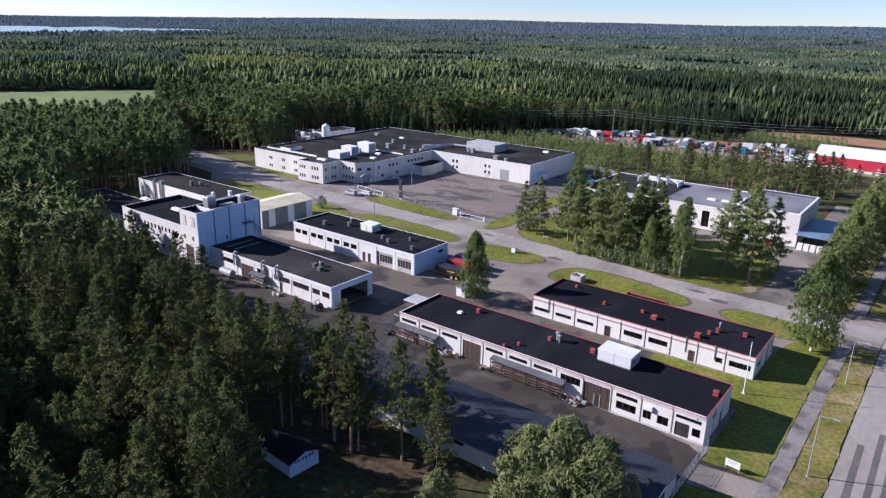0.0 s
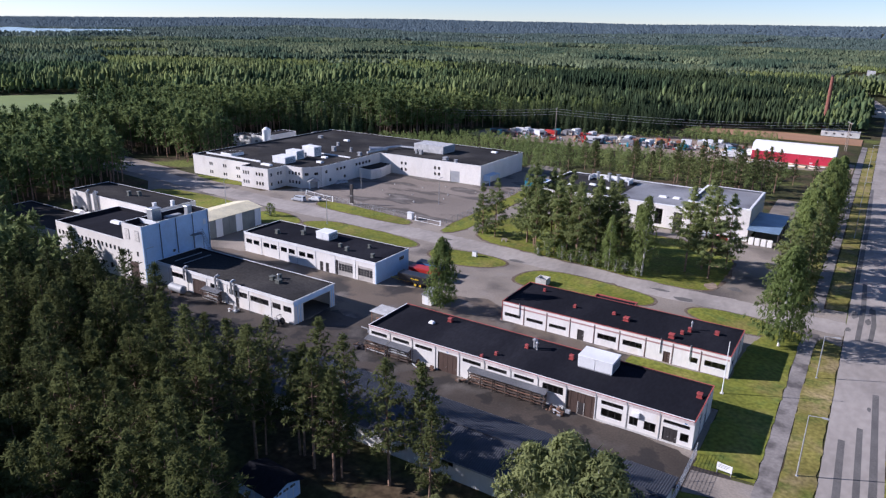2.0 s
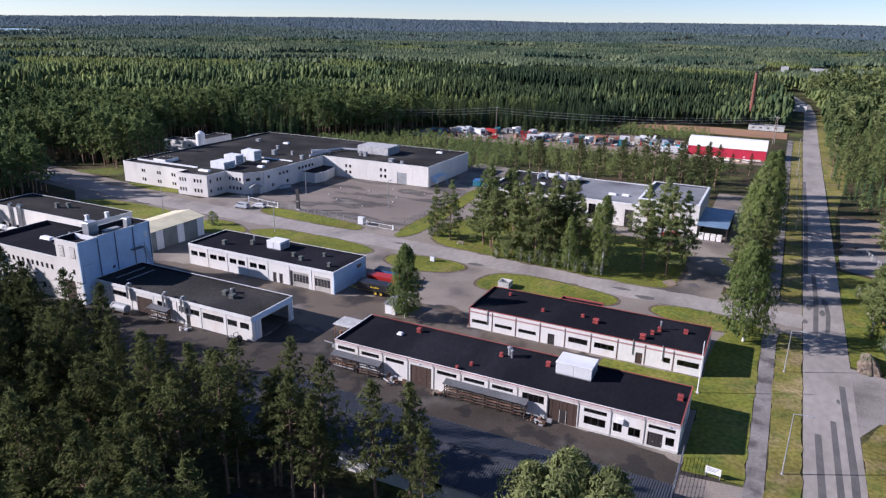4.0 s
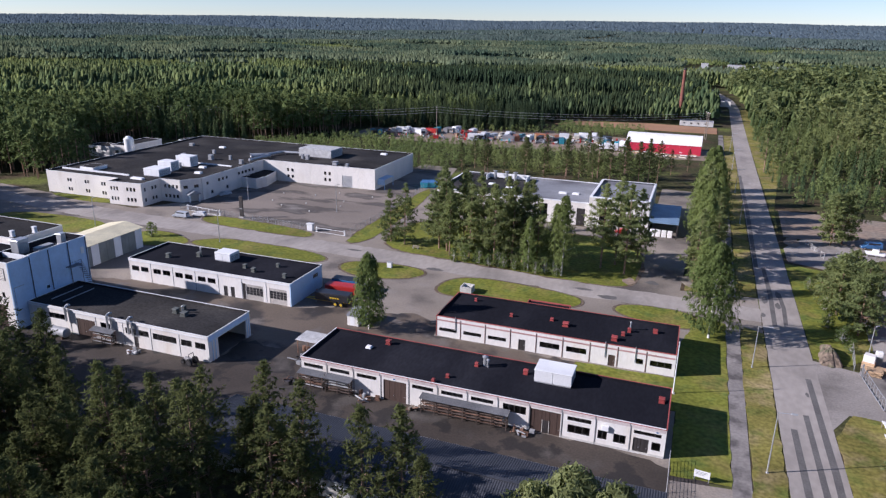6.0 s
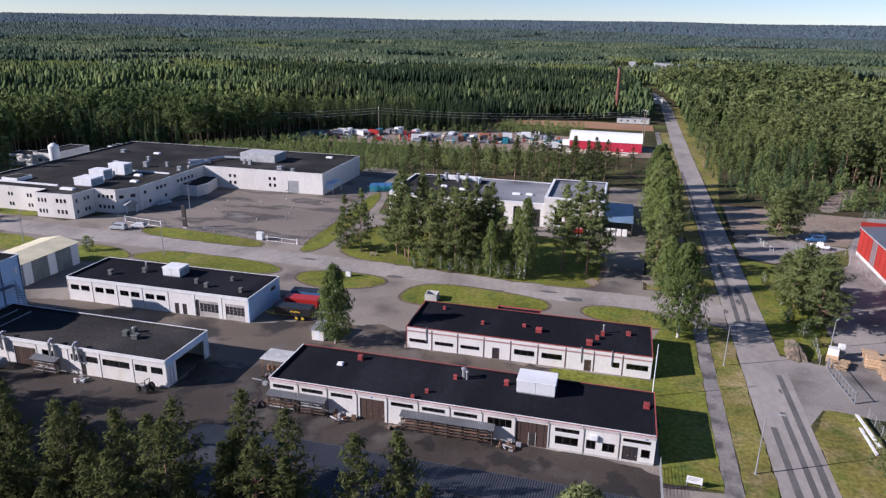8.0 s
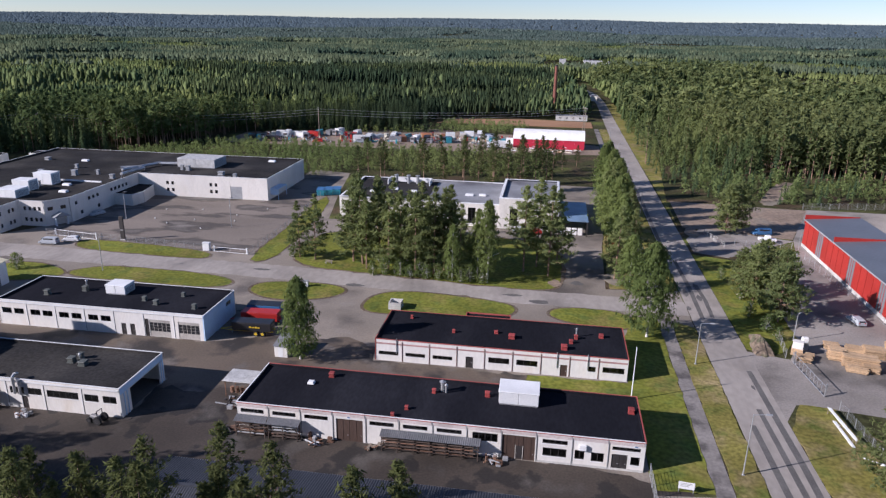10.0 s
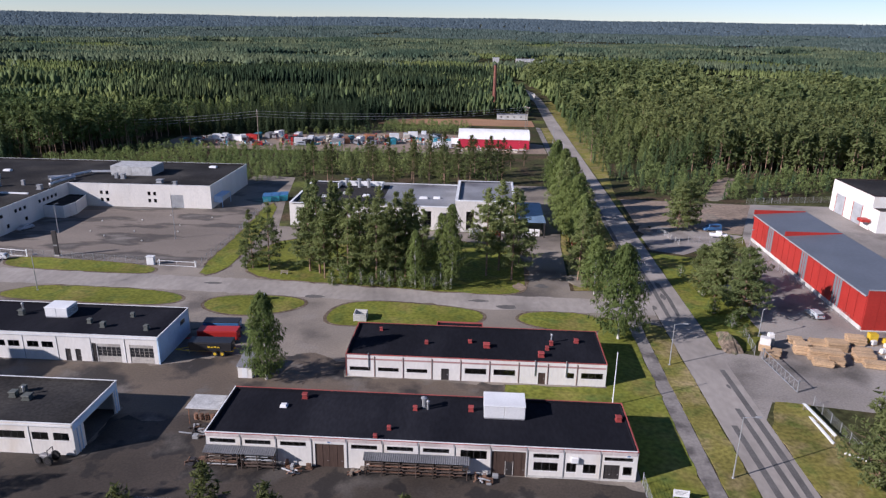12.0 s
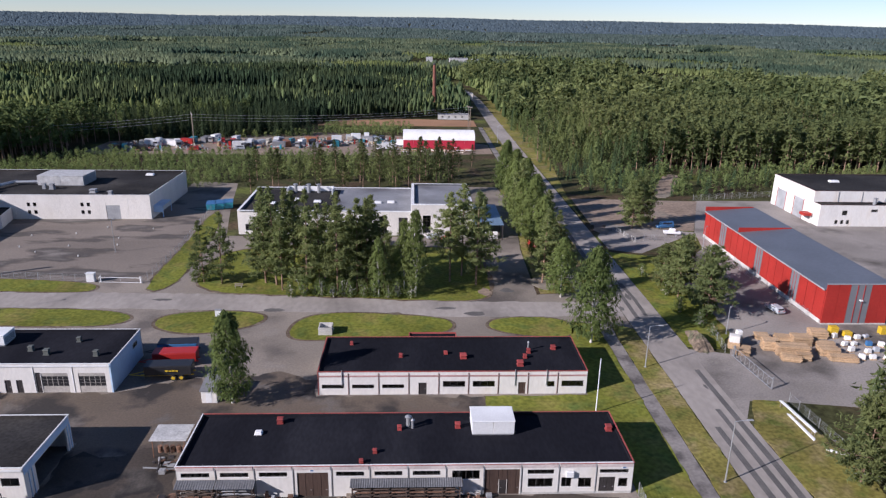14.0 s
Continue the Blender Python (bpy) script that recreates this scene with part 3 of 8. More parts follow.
slab("ground_sports_field", [(-24, 322), (66, 323), (66, 346), (30, 350), (-14, 340)], -0.3, 0.3, ORANGE_DIRT, "orange sand sports field", "sand field")
slab("ground_meadow", [(-520, 100), (-440, 60), (-350, 52), (-300, 90), (-322, 140), (-352, 204), (-372, 246), (-420, 276), (-450, 200), (-490, 140)], -0.3, 0.3, MEADOW, "bright green hay meadow among trees", "meadow", 2)
slab("ground_dirt_slope", [(113, 158), (119, 157), (128, 176), (137, 195), (132, 198), (122, 180)], -0.3, 0.06, BROWN_DIRT, "bare sandy track up the cleared slope", "dirt track", 1, 0.5)
LAKE = [(-1800, 600), (-1769, 713), (-1705, 840), (-1748, 1032), (-1900, 1260), (-2000, 1360), (-2150, 1400), (-2230, 1300), (-2330, 1200), (-2548, 1264), (-2440, 1110), (-2380, 1000), (-2546, 1055), (-2570, 860)]
slab("water_lake", LAKE, -2, 12.0, WATER, "pale lake far away among forests", "lake", 1)
for name, pts, r in (
        ("lawn_west", [(-138, 50), (-136, 58.5), (-117, 60.5), (-98, 59), (-97, 49), (-112, 46)], 2),
        ("lawn_office", [(-143, 80.6), (-117.4, 80.6), (-117.4, 76), (-131, 75.5), (-144, 78)], 1),
        ("lawn_carpark", [(-79, 78.3), (-58, 76.8), (-42, 74.6), (-40, 70.5), (-44, 69), (-58, 69.6), (-74, 70.4), (-79, 73)], 2),
        ("lawn_fence", [(-30.5, 72), (-26.5, 69.3), (-23.5, 78), (-27, 128), (-32.5, 140), (-30.6, 100)], 1),
        ("lawn_strip", [(-69, 52), (-63, 60), (-49, 60.2), (-33, 59.4), (-26, 56), (-29, 51.6), (-43, 51.6)], 2),
        ("lawn_bush", [(-86, 47), (-86, 58), (-76, 59), (-65, 53), (-74, 47)], 2),
        ("lawn_island", [(-21.5, 51), (-21, 57), (-12, 59), (-3, 58.3), (0.3, 55.4), (-3, 50.5), (-13, 47.5)], 2),
        ("lawn_workshop", [(5.5, 45.5), (6, 54), (11.5, 58), (22, 57.6), (35.5, 55.6), (38, 51.8), (35, 47.6), (14, 45)], 2),
        ("lawn_corner", [(43.5, 51), (47, 55.8), (61, 55.4), (61.5, 46), (50, 47)], 2),
        ("lawn_park", [(-19.8, 69.5), (5, 67.4), (34, 64.4), (45, 64.6), (47.4, 71), (46.8, 100), (20, 103), (-15, 101), (-21, 90)], 2),
        ("lawn_east", [(58.6, -3.5), (66.4, -3), (66.4, 52), (61.6, 53), (58.3, 40), (57.95, 24.6), (41.2, 24.3), (41.2, 14.6), (58.6, 13.8)], 0),
        ("lawn_gate", [(58.6, -30), (66.4, -30), (66.4, -8.8), (58.6, -10.4)], 0),
        ("verge_street", [(69.0, -140), (73.3, -140), (73.3, 50), (69.8, 52), (69.0, 46)], 0),
        ("verge_street_north", [(69.2, 70), (73.2, 70), (73.5, 320), (69.2, 320)], 0),
        ("verge_depot", [(81.1, -140), (92.5, -140), (91, 4), (89.8, 22), (84.5, 22.6), (81.1, 15)], 0),
        ("verge_depot_north", [(81.1, 42), (87, 41), (92, 48), (93, 76), (99, 92), (90, 95), (81.1, 98)], 0),
        ("verge_hall", [(58, 68.5), (66, 69.5), (66, 172), (60.5, 172), (62.2, 140), (58.2, 100)], 0),
        ("verge_far", [(81.7, 126), (83, 157), (92, 250), (90, 455), (81.9, 455), (81.1, 300)], 0)):
    dry = name.startswith("verge") and name != "verge_depot_north"
    slab(name, pts, -0.3, 0.09, GRASS_DRY if dry else GRASS, "dry yellowish grass verge along the street" if dry else "mown yellow-green grass strip", "lawn", r, 0.22)
    if r and not dry and name not in ("lawn_office", "lawn_west"):
        cx, cy = sum(p[0] for p in pts) / len(pts), sum(p[1] for p in pts) / len(pts)
        rim = [(x + 0.75 * (x - cx) / math.hypot(x - cx, y - cy), y + 0.75 * (y - cy) / math.hypot(x - cx, y - cy)) for x, y in pts]
        slab("ground_worn_edge_" + name, rim, -0.3, 0.062, WORN_SOIL, "worn brown soil along the lawn's edge", "soil", r, 0.6)


def patch_outline(x, y, rx, ry, seed):
    """An uneven rounded outline."""
    rr = random.Random(seed)
    return [(x + rx * rr.uniform(0.6, 1.15) * math.cos(2 * math.pi * k / 14), y + ry * rr.uniform(0.6, 1.15) * math.sin(2 * math.pi * k / 14)) for k in range(14)]


for k, (x, y, rx, ry) in enumerate(((74.7, 69.6, 0.7, 2.6), (77.2, 66.7, 0.6, 1.8), (73.9, 60.2, 0.5, 1.4), (77.6, 73.6, 0.5, 2.4), (76.0, 80.0, 0.4, 2.0), (78.6, 27.0, 0.3, 0.9), (79.7, 8.6, 0.35, 0.5))):
    slab("road_pothole", patch_outline(x, y, rx, ry, 300 + k), 0.0, 0.048, ROAD_PATCH, "dark broken patch in the street", "road repair", 1)
for k, (x, y, rx, ry) in enumerate(((36.5, 60.4, 2.6, 0.7), (42.4, 57.6, 2.2, 1.1), (0.5, 59.5, 2.4, 0.9), (50.5, 70.5, 1.8, 1.4), (-24.0, 65.0, 2.2, 0.7))):
    slab("road_stain", patch_outline(x, y, rx, ry, 320 + k), 0.0, 0.046, ROAD_PATCH, "dark damp stain on the service road", "road stain", 2)
for k, (x, y, rx, ry) in enumerate(((59.6, 74.5, 3.2, 5.0), (45.6, 69.5, 1.6, 2.4), (84.8, 119.0, 2.4, 5.0))):
    slab("ground_soil", patch_outline(x, y, rx, ry, 340 + k), -0.3, 0.1, BROWN_DIRT, "bare brown soil worn into the grass", "soil", 2)

# ---- the estate's buildings ----
def W(u0, u1, z0, z1, panes=2, surround=None, rows=1):
    return ("w", u0, u1, z0, z1, dict(panes=panes, surround=surround, rows=rows))


def Dr(u0, u1, z1, material, leaves_count=1, sections=0, label="", handle=True, glazed=False):
    return ("d", u0, u1, 0.0, z1, dict(material=material, leaves_count=leaves_count, sections=sections, label=label, handle=handle, glazed=glazed))


def rect(x, y):
    return [(0, 0), (x, 0), (x, y), (0, y)]


def number_plate(parent, side, u, z):
    plate = part("wall_sign", side.block(bmesh.new(), u - 0.35, u + 0.35, 0.004, 0.03, z, z + 0.35), WHITE_TRIM, parent)
    part("sign_mark", side.block(bmesh.new(), u - 0.2, u + 0.2, 0.03, 0.04, z + 0.08, z + 0.27), PAINT["blue"], plate)


def long_workshop():
    L, D, H, b = 57.6, 12.1, 4.6, 4.8
    t = thing("workshop_building", (0, 0, 0), "long white panel workshop with flat black roof and red roof edge", "workshop", "workshops")
    ops = []
    for k in range(12):
        if k in (3, 8):
            continue
        a = k * b
        z = (3.05, 3.7)
        if k == 10:
            ops += [W(a + 0.4, a + 1.7, 1.1, 2.5, 2), W(a + 2.6, a + 4.3, 1.0, 2.4, 2)]
        elif k == 11:
            ops += [W(a + 0.5, a + 4.2, 3.1, 3.65, 4), W(a + 3.0, a + 4.2, 1.0, 2.3, 1), Dr(a + 0.5, a + 2.6, 2.5, DARK_DOOR, 2, label="dark glazed double entrance door")]
        elif k == 9:
            ops += [W(a + 0.8, a + 4.2, 3.05, 3.7, 4), W(a + 0.9, a + 4.1, 1.1, 2.4, 3)]
        elif k == 7:
            ops += [W(a + 0.8, a + 4.3, 2.4, 3.7, 4)]
        else:
            ops += [W(a + 0.6, a + 4.1, *z, 4)]
    ops += [Dr(3 * b + 0.5, 3 * b + 4.4, 3.6, BROWN_DOOR, 2, label="large brown double workshop door"), Dr(8 * b + 0.15, 8 * b + 4.65, 3.8, BROWN_DOOR, 2, label="large brown workshop gate")]
    east = [Dr(7.2, 8.2, 2.2, DARK_DOOR), W(3.0, 5.0, 2.9, 3.5)]
    s = shell(t, rect(L, D), H, WHITE_WALL, BITUMEN, [WHITE_TRIM, RED_TRIM, RED_TRIM, WHITE_TRIM], {0: ops, 1: east}, b, joints=(GREY_METAL, 0.09, 0.05))
    for k in range(12):
        part("roof_edge_strip", s[0].block(bmesh.new(), k * b + 0.05, (k + 1) * b - 0.05, 0.065, 0.09, H - 0.05, H + 0.05), RED_TRIM, t, "thin red edge strip")
        part("fascia", s[0].block(bmesh.new(), k * b + 0.15, (k + 1) * b - 0.15, 0.004, 0.05, H - 0.58, H - 0.1), PINK_PALE, t, "faded pinkish panel under the roof edge")
        part("joint", s[0].block(bmesh.new(), k * b + 0.11 if k else 0.02, k * b + 0.17 if k else 0.06, 0.004, 0.02, 0.1, H - 0.4), DARK_FRAME, t)
    part("plinth", s[0].block(bmesh.new(), 4.8 * 9, L - 0.05, 0.004, 0.03, 0.0, 0.35), CONCRETE, t)
    number_plate(t, s[0], 3 * b + 2.4, 3.75)
    number_plate(t, s[0], 8 * b + 2.4, 3.95)
    number_plate(t, s[0], 11 * b + 3.6, 3.75)
    wicket = part("wicket_door", s[0].block(bmesh.new(), 8 * b + 2.0, 8 * b + 2.95, -0.06, -0.03, 0.15, 2.2), DARK_DOOR, t)
    part("wicket_surround", s[0].block(s[0].block(bmesh.new(), 8 * b + 1.94, 8 * b + 2.0, -0.06, -0.02, 0.1, 2.26), 8 * b + 2.95, 8 * b + 3.01, -0.06, -0.02, 0.1, 2.26), CREAM_WALL, wicket)
    part("cooling_unit", bevelled(s[0].block(bmesh.new(), 10 * b + 0.9, 10 * b + 1.9, 0.05, 0.4, 2.7, 3.5), 0.04), WHITE_TRIM, t, "white wall-mounted cooling unit")
    z = H - 0.3
    for x, y, w, h in ((11.1, 10.3, 0.7, 0.9), (27.6, 8.4, 0.5, 0.7), (24.5, 3.1, 0.45, 0.6), (22.9, 1.0, 0.45, 0.5), (35.6, 8.8, 0.6, 0.9), (56.4, 7.9, 0.7, 0.9)):
        vent(t, x, y, z, w, 0.65 * h, RED_VENT)
    part("skylight", bevelled(box(bmesh.new(), 8.1, 9.2, 7.2, 8.2, z, z + 0.4, 0.12), 0.05), WHITE_TRIM, t)
    pipe_stack(t, 28.8, 9.1, z, 0.3, 1.5, GALV)
    pipe_stack(t, 29.4, 8.7, z, 0.18, 1.2, GALV)
    pipe_stack(t, 42.2, 11.2, z, 0.08, 1.5, GALV)
    air_unit(t, 37.4, 43.2, 6.8, 10.6, z, 2.1, WHITE_TRIM, 2)


def short_workshop():
    L, D, H, b = 43.5, 12.8, 4.1, 43.5 / 9
    t = thing("workshop_building", (14.25, 25.1, 0), "white panel workshop with black felt roof edged in red", "workshop", "workshops")
    ops = [W(k * b + 0.6, k * b + 4.1, 1.15, 1.85, 4) for k in (0, 1, 2)] + [W(k * b + 0.7, k * b + 4.3, 1.35, 2.4, 3) for k in (4, 5, 8)]
    ops += [Dr(3 * b + 1.6, 3 * b + 2.9, 2.15, DARK_DOOR), Dr(6 * b + 3.3, 6 * b + 4.5, 2.15, BROWN_DOOR), W(7 * b + 3.2, 7 * b + 4.4, 1.3, 2.3, 1)]
    s = shell(t, rect(L, D), H, WHITE_WALL, BITUMEN, [RED_TRIM], {0: ops, 1: [W(2, 4, 1.4, 2.4), Dr(8, 9, 2.1, DARK_DOOR)]}, b, parapet=0.25, joints=(JOINT_RED, 0.1, 0.05))
    for k in range(9):
        part("wall_band", s[0].block(bmesh.new(), k * b + 0.14, (k + 1) * b - 0.14, 0.004, 0.03, 3.2, 3.5), PINK_BAND, t, "faded red stripe under the roof edge")
        part("joint", s[0].block(bmesh.new(), k * b + 0.11, k * b + 0.17, 0.004, 0.02, 0.1, H - 0.3), DARK_FRAME, t)
    part("corner_strip", s[0].block(bmesh.new(), -0.02, 0.09, 0.004, 0.06, 0.0, H), RED_TRIM, t)
    part("corner_strip", s[3].block(bmesh.new(), 0.3, 12.4, 0.004, 0.03, H - 0.5, H - 0.05), RED_TRIM, t)
    for u in (b * 1 - 1.0, b * 6 + 2.7, b * 7 + 3.0):
        pb = tube(bmesh.new(), s[0].at(u, 0.1, 1.6), s[0].at(u, 0.1, H + 0.4), 0.07)
        part("wall_pipe", pb, GALV, t)
    z = H - 0.25
    for x, y, w, h in ((18.8, 35.5, 0.5, 0.7), (27.4, 30.8, 0.55, 0.7), (35.0, 31.9, 0.6, 0.5), (37.9, 30.4, 1.0, 0.9), (47.1, 27.7, 0.95, 1.0), (48.3, 30.3, 0.6, 0.8), (49.2, 32.2, 0.6, 1.0), (53.7, 33.6, 0.75, 0.8)):
        vent(t, x - 14.25, y - 25.1, z, 0.9 * w, 0.6 * h, RED_VENT)
    pipe_stack(t, 49.3 - 14.25, 33.2 - 25.1, z, 0.14, 1.4, GALV)
    porch = part("porch_roof", boxes((14.6, 22.8, 12.88, 14.4, 3.85, 4.0), (14.6, 14.8, 14.2, 14.4, 0, 3.85), (22.6, 22.8, 14.2, 14.4, 0, 3.85)), BITUMEN, t)
    part("porch_edge", boxes((14.45, 22.95, 14.4, 14.55, 3.8, 4.25), (14.45, 14.6, 12.9, 14.4, 3.8, 4.25), (22.8, 22.95, 12.9, 14.4, 3.8, 4.25)), RED_TRIM, porch)


def garage_block():
    L, D, H, b = 42.4, 12.9, 5.1, 42.4 / 7
    t = thing("garage_building", (-60.9, 26.3, 0), "white garage block with black flat roof and grey vents", "garage", "workshops")
    ops = []
    for k in range(8):
        u = 0.75 + (k // 2) * b + (k % 2) * 2.6
        ops.append(W(u, u + 2.05, 2.35, 3.5, 2))
    ops += [Dr(25.6, 26.6, 2.3, DARK_DOOR), Dr(27.4, 28.4, 2.3, DARK_DOOR), Dr(30.5, 31.3, 3.6, DARK_DOOR), Dr(31.4, 35.6, 3.5, SECTION_DOOR, 1, 6, "pale sectional garage door with dark glazing", True, True), Dr(37.2, 41.4, 3.5, SECTION_DOOR, 1, 6, "pale sectional garage door with dark glazing", True, True)]
    # The east wall gets its own blue: skylight on the shaded side, as colour.
    s = shell(t, rect(L, D), H, WHITE_WALL, BITUMEN, [WHITE_TRIM], {0: ops, 1: [W(9, 11, 3.2, 4.0)]}, b, joints=(WHITE_TRIM, 0.12, 0.06), side_mats={1: SKYLIT_WALL}, joint_sides=(0,))
    for k in range(7):
        part("joint", s[0].block(bmesh.new(), k * b + 0.1, k * b + 0.16, 0.004, 0.02, 0.1, H - 0.3), DARK_FRAME, t)
    part("fascia", s[0].block(bmesh.new(), 0.1, L - 0.1, 0.1, 0.13, H - 0.45, H - 0.15), WHITE_TRIM, t)
    part("fascia", s[1].block(bmesh.new(), 0.1, D - 0.3, 0.004, 0.04, H - 0.5, H - 0.15), SKYLIT_WALL, t)
    z = H - 0.3
    for x, y, w, h in ((-53.6, 30.9, 1.0, 1.0), (-47.6, 34.1, 1.0, 1.0), (-33.4, 31.7, 0.8, 0.8), (-30.2, 30.3, 0.9, 0.9), (-27.1, 35.0, 0.7, 0.8), (-22.1, 29.8, 0.8, 0.9)):
        vent(t, x + 60.9, y - 26.3, z, 0.85 * w, 0.85 * h, VENT_GREY)
    pipe_stack(t, -47.9 + 60.9, 35.0 - 26.3, z, 0.16, 1.7, GALV)
    air_unit(t, -42.6 + 60.9, -38.4 + 60.9, 33.2 - 26.3, 36.6 - 26.3, z, 1.9, WHITE_TRIM, 2)


def depot_shed_west():
    L, D, H, b = 41.75, 12.0, 4.9, 5.325
    t = thing("storage_building", (-59.95, -0.3, 0), "white storage block with worn black roof and open end bay", "warehouse", "workshops")
    posts = [0.0, 4.0, 10.3, 16.6, 22.9, 29.2, 35.5, L]
    ops = [Dr(11.9, 16.4, 3.5, BROWN_DOOR, 2, label="brown garage door"), W(17.7, 20.4, 2.5, 3.6, 2), W(23.5, 25.9, 2.45, 3.6, 2), W(26.5, 28.8, 2.45, 3.6, 2), Dr(25.3, 26.3, 2.1, DARK_DOOR),
           W(29.7, 34.9, 2.35, 3.55, 5), W(35.9, 38.2, 2.3, 3.5, 2), W(38.9, 41.1, 2.3, 3.5, 2), W(5.1, 9.1, 2.5, 3.6, 3)]
    s = shell(t, rect(L, D), H, WHITE_WALL, BITUMEN_OLD, [WHITE_TRIM], {0: ops, 1: [("o", 2.6, 10.6, 0.0, 3.7, {})]}, b, joints=(WHITE_TRIM, 0.12, 0.06), joint_sides=(0,), cuts={0: posts})
    for u in posts[1:-1]:
        part("joint", s[0].block(bmesh.new(), u + 0.1, u + 0.16, 0.004, 0.02, 0.1, H - 0.3), DARK_FRAME, t)
    part("fascia", s[0].block(bmesh.new(), 0.1, L - 0.1, 0.1, 0.13, H - 0.45, H - 0.15), WHITE_TRIM, t)
    part("fascia", s[1].block(bmesh.new(), 0.1, D - 0.3, 0.004, 0.05, 3.85, H - 0.1), SKYLIT_WALL, t)
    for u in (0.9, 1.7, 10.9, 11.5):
        part("corner_post", s[1].block(bmesh.new(), u, u + 0.16, 0.004, 0.12, 0, 3.8), SKYLIT_WALL, t)
    part("inner_wall", boxes((L - 9, L - 8.8, 0.3, D - 0.3, 0.1, H - 0.6)), INSIDE, t)
    for x in (9.8, 19.8, 24.6):
        bm = tube(bmesh.new(), (x, -0.35, 2.6), (x, -0.35, H + 0.4), 0.22, 0.22, 10)
        tube(bm, (x, -0.35, H + 0.4), (x, 0.2, H + 0.75), 0.22, 0.22, 10)
        tube(bm, (x, 0.2, H + 0.75), (x, 0.8, H + 0.5), 0.22, 0.2, 10)
        tube(bm, (x + 0.9, -0.35, 2.6), (x + 0.9, -0.35, H + 0.1), 0.2, 0.2, 10)
        part("extractor_duct", bm, GALV, t, "bent galvanised duct rising over the roof edge")
    z = H - 0.3
    for x, y, w, h in ((29.1, 7.0, 0.9, 0.7), (29.7, 8.4, 0.7, 0.8), (31.5, 6.4, 1.0, 0.6)):
        vent(t, x, y, z, w, h, VENT_GREY)
    pipe_stack(t, 30.3, 7.4, z, 0.12, 1.2, GALV)
    for x in (2.6, 5.6):
        part("roof_rib", boxes((x, x + 0.2, 3.0, 10.4, z, z + 0.12)), GREY_METAL, t)


def factory_tower():
    t = thing("factory_building", (-94, -3, 0), "stepped white factory with tall sheet metal block tinted blue as by skylight", "factory")
    # tall block beside the storage building
    H = 13.4
    pts = [(27, 0), (34, 0), (34, 4.7), (33.3, 4.7), (33.3, 18.6), (27, 18.6)]
    # East sides carry skylight blue in their colour; south and west stay cream.
    shell(t, pts, H, SKYLIT_WALL, BITUMEN, [WHITE_TRIM], side_mats={0: CREAM_WALL, 5: CREAM_WALL}, openings={0: [Dr(1.4, 4.6, 4.8, BROWN_DOOR, 1, 6), W(1.0, 1.7, 6.3, 7.4, 1), W(4.4, 5.1, 6.3, 7.4, 1)], 3: [W(3.2, 3.9, 5.5, 6.1, 1)]}, bay=4.7, parapet=0.9)
    front = Side((27, 0), (34, 0))
    for u in (1.0, 4.4):
        panel = part("louvre_panel", front.block(bmesh.new(), u, u + 1.5, 0.004, 0.05, 9.9, 12.3), SECTION_DOOR, t, "pale ventilation louvre")
        for k in range(7):
            part("slat", front.block(bmesh.new(), u + 0.08, u + 1.42, 0.054, 0.1, 10.05 + 0.31 * k, 10.23 + 0.31 * k), CREAM_WALL, panel)
    s = Side((33.3, 4.7), (33.3, 18.6))
    for u in (0.12, 4.6, 9.2, 13.6):
        part("downpipe", tube(bmesh.new(), s.at(u, 0.12, 4.9), s.at(u, 0.12, H - 0.2), 0.09), SLATE_METAL, t)
    near = Side((34, 0), (34, 4.7))
    part("downpipe", tube(bmesh.new(), near.at(4.55, 0.12, 4.9), near.at(4.55, 0.12, H - 0.2), 0.09), SLATE_METAL, t)
    part("corner_strip", near.block(bmesh.new(), 0.02, 0.12, 0.004, 0.05, 0.1, H - 0.05), WHITE_TRIM, t)
    part("door_outline", near.block(near.block(bmesh.new(), 0.5, 0.58, 0.004, 0.04, 4.9, 8.4), 0.58, 2.6, 0.004, 0.04, 8.3, 8.4), GREY_METAL, t)
    part("wall_hatch", s.block(bmesh.new(), 5.6, 6.8, 0.004, 0.06, 5.0, 6.2), SKYLIT_WALL, t)
    part("wall_hatch", s.block(bmesh.new(), 12.2, 13.0, 0.004, 0.06, 10.0, 11.4), WHITE_TRIM, t)
    st = bmesh.new()
    for k in range(15):
        box(st, 33.5, 34.7, 15.4 + 0.22 * k, 15.66 + 0.22 * k, 8.4 - 0.52 * k, 8.46 - 0.52 * k)
    box(st, 33.5, 34.9, 12.6, 15.4, 8.4, 8.48)
    for y in (12.6, 14.0, 15.4):
        tube(st, (34.85, y, 8.48), (34.85, y, 9.5), 0.03, n=5)
    for z in (9.0, 9.5):
        tube(st, (34.85, 12.6, z), (34.85, 15.4, z), 0.03, n=5)
        tube(st, (34.7, 15.4, z), (34.7, 18.6, z - 7.6), 0.03, n=5)
    tube(st, (34.8, 15.4, 0), (34.8, 15.4, 8.4), 0.06)
    tube(st, (34.8, 12.7, 4.9), (34.8, 12.7, 8.4), 0.06)
    part("fire_stair", st, SLATE_METAL, t, "dark steel outside stair and landing")
    air_unit(t, 27.8, 29.8, 6.0, 8.4, H - 0.9, 2.9, GALV, 1)
    air_unit(t, 30.4, 31.8, 8.6, 12.2, H - 0.9, 0.9, GREY_METAL, 3)
    vent(t, 31.2, 14.6, H - 0.9, 1.2, 2.2, GALV)
    part("roof_divider", boxes((27.3, 33.6, 4.4, 4.75, H - 0.9, H + 0.02)), WHITE_TRIM, t)
    # front wing
    h = 9.3
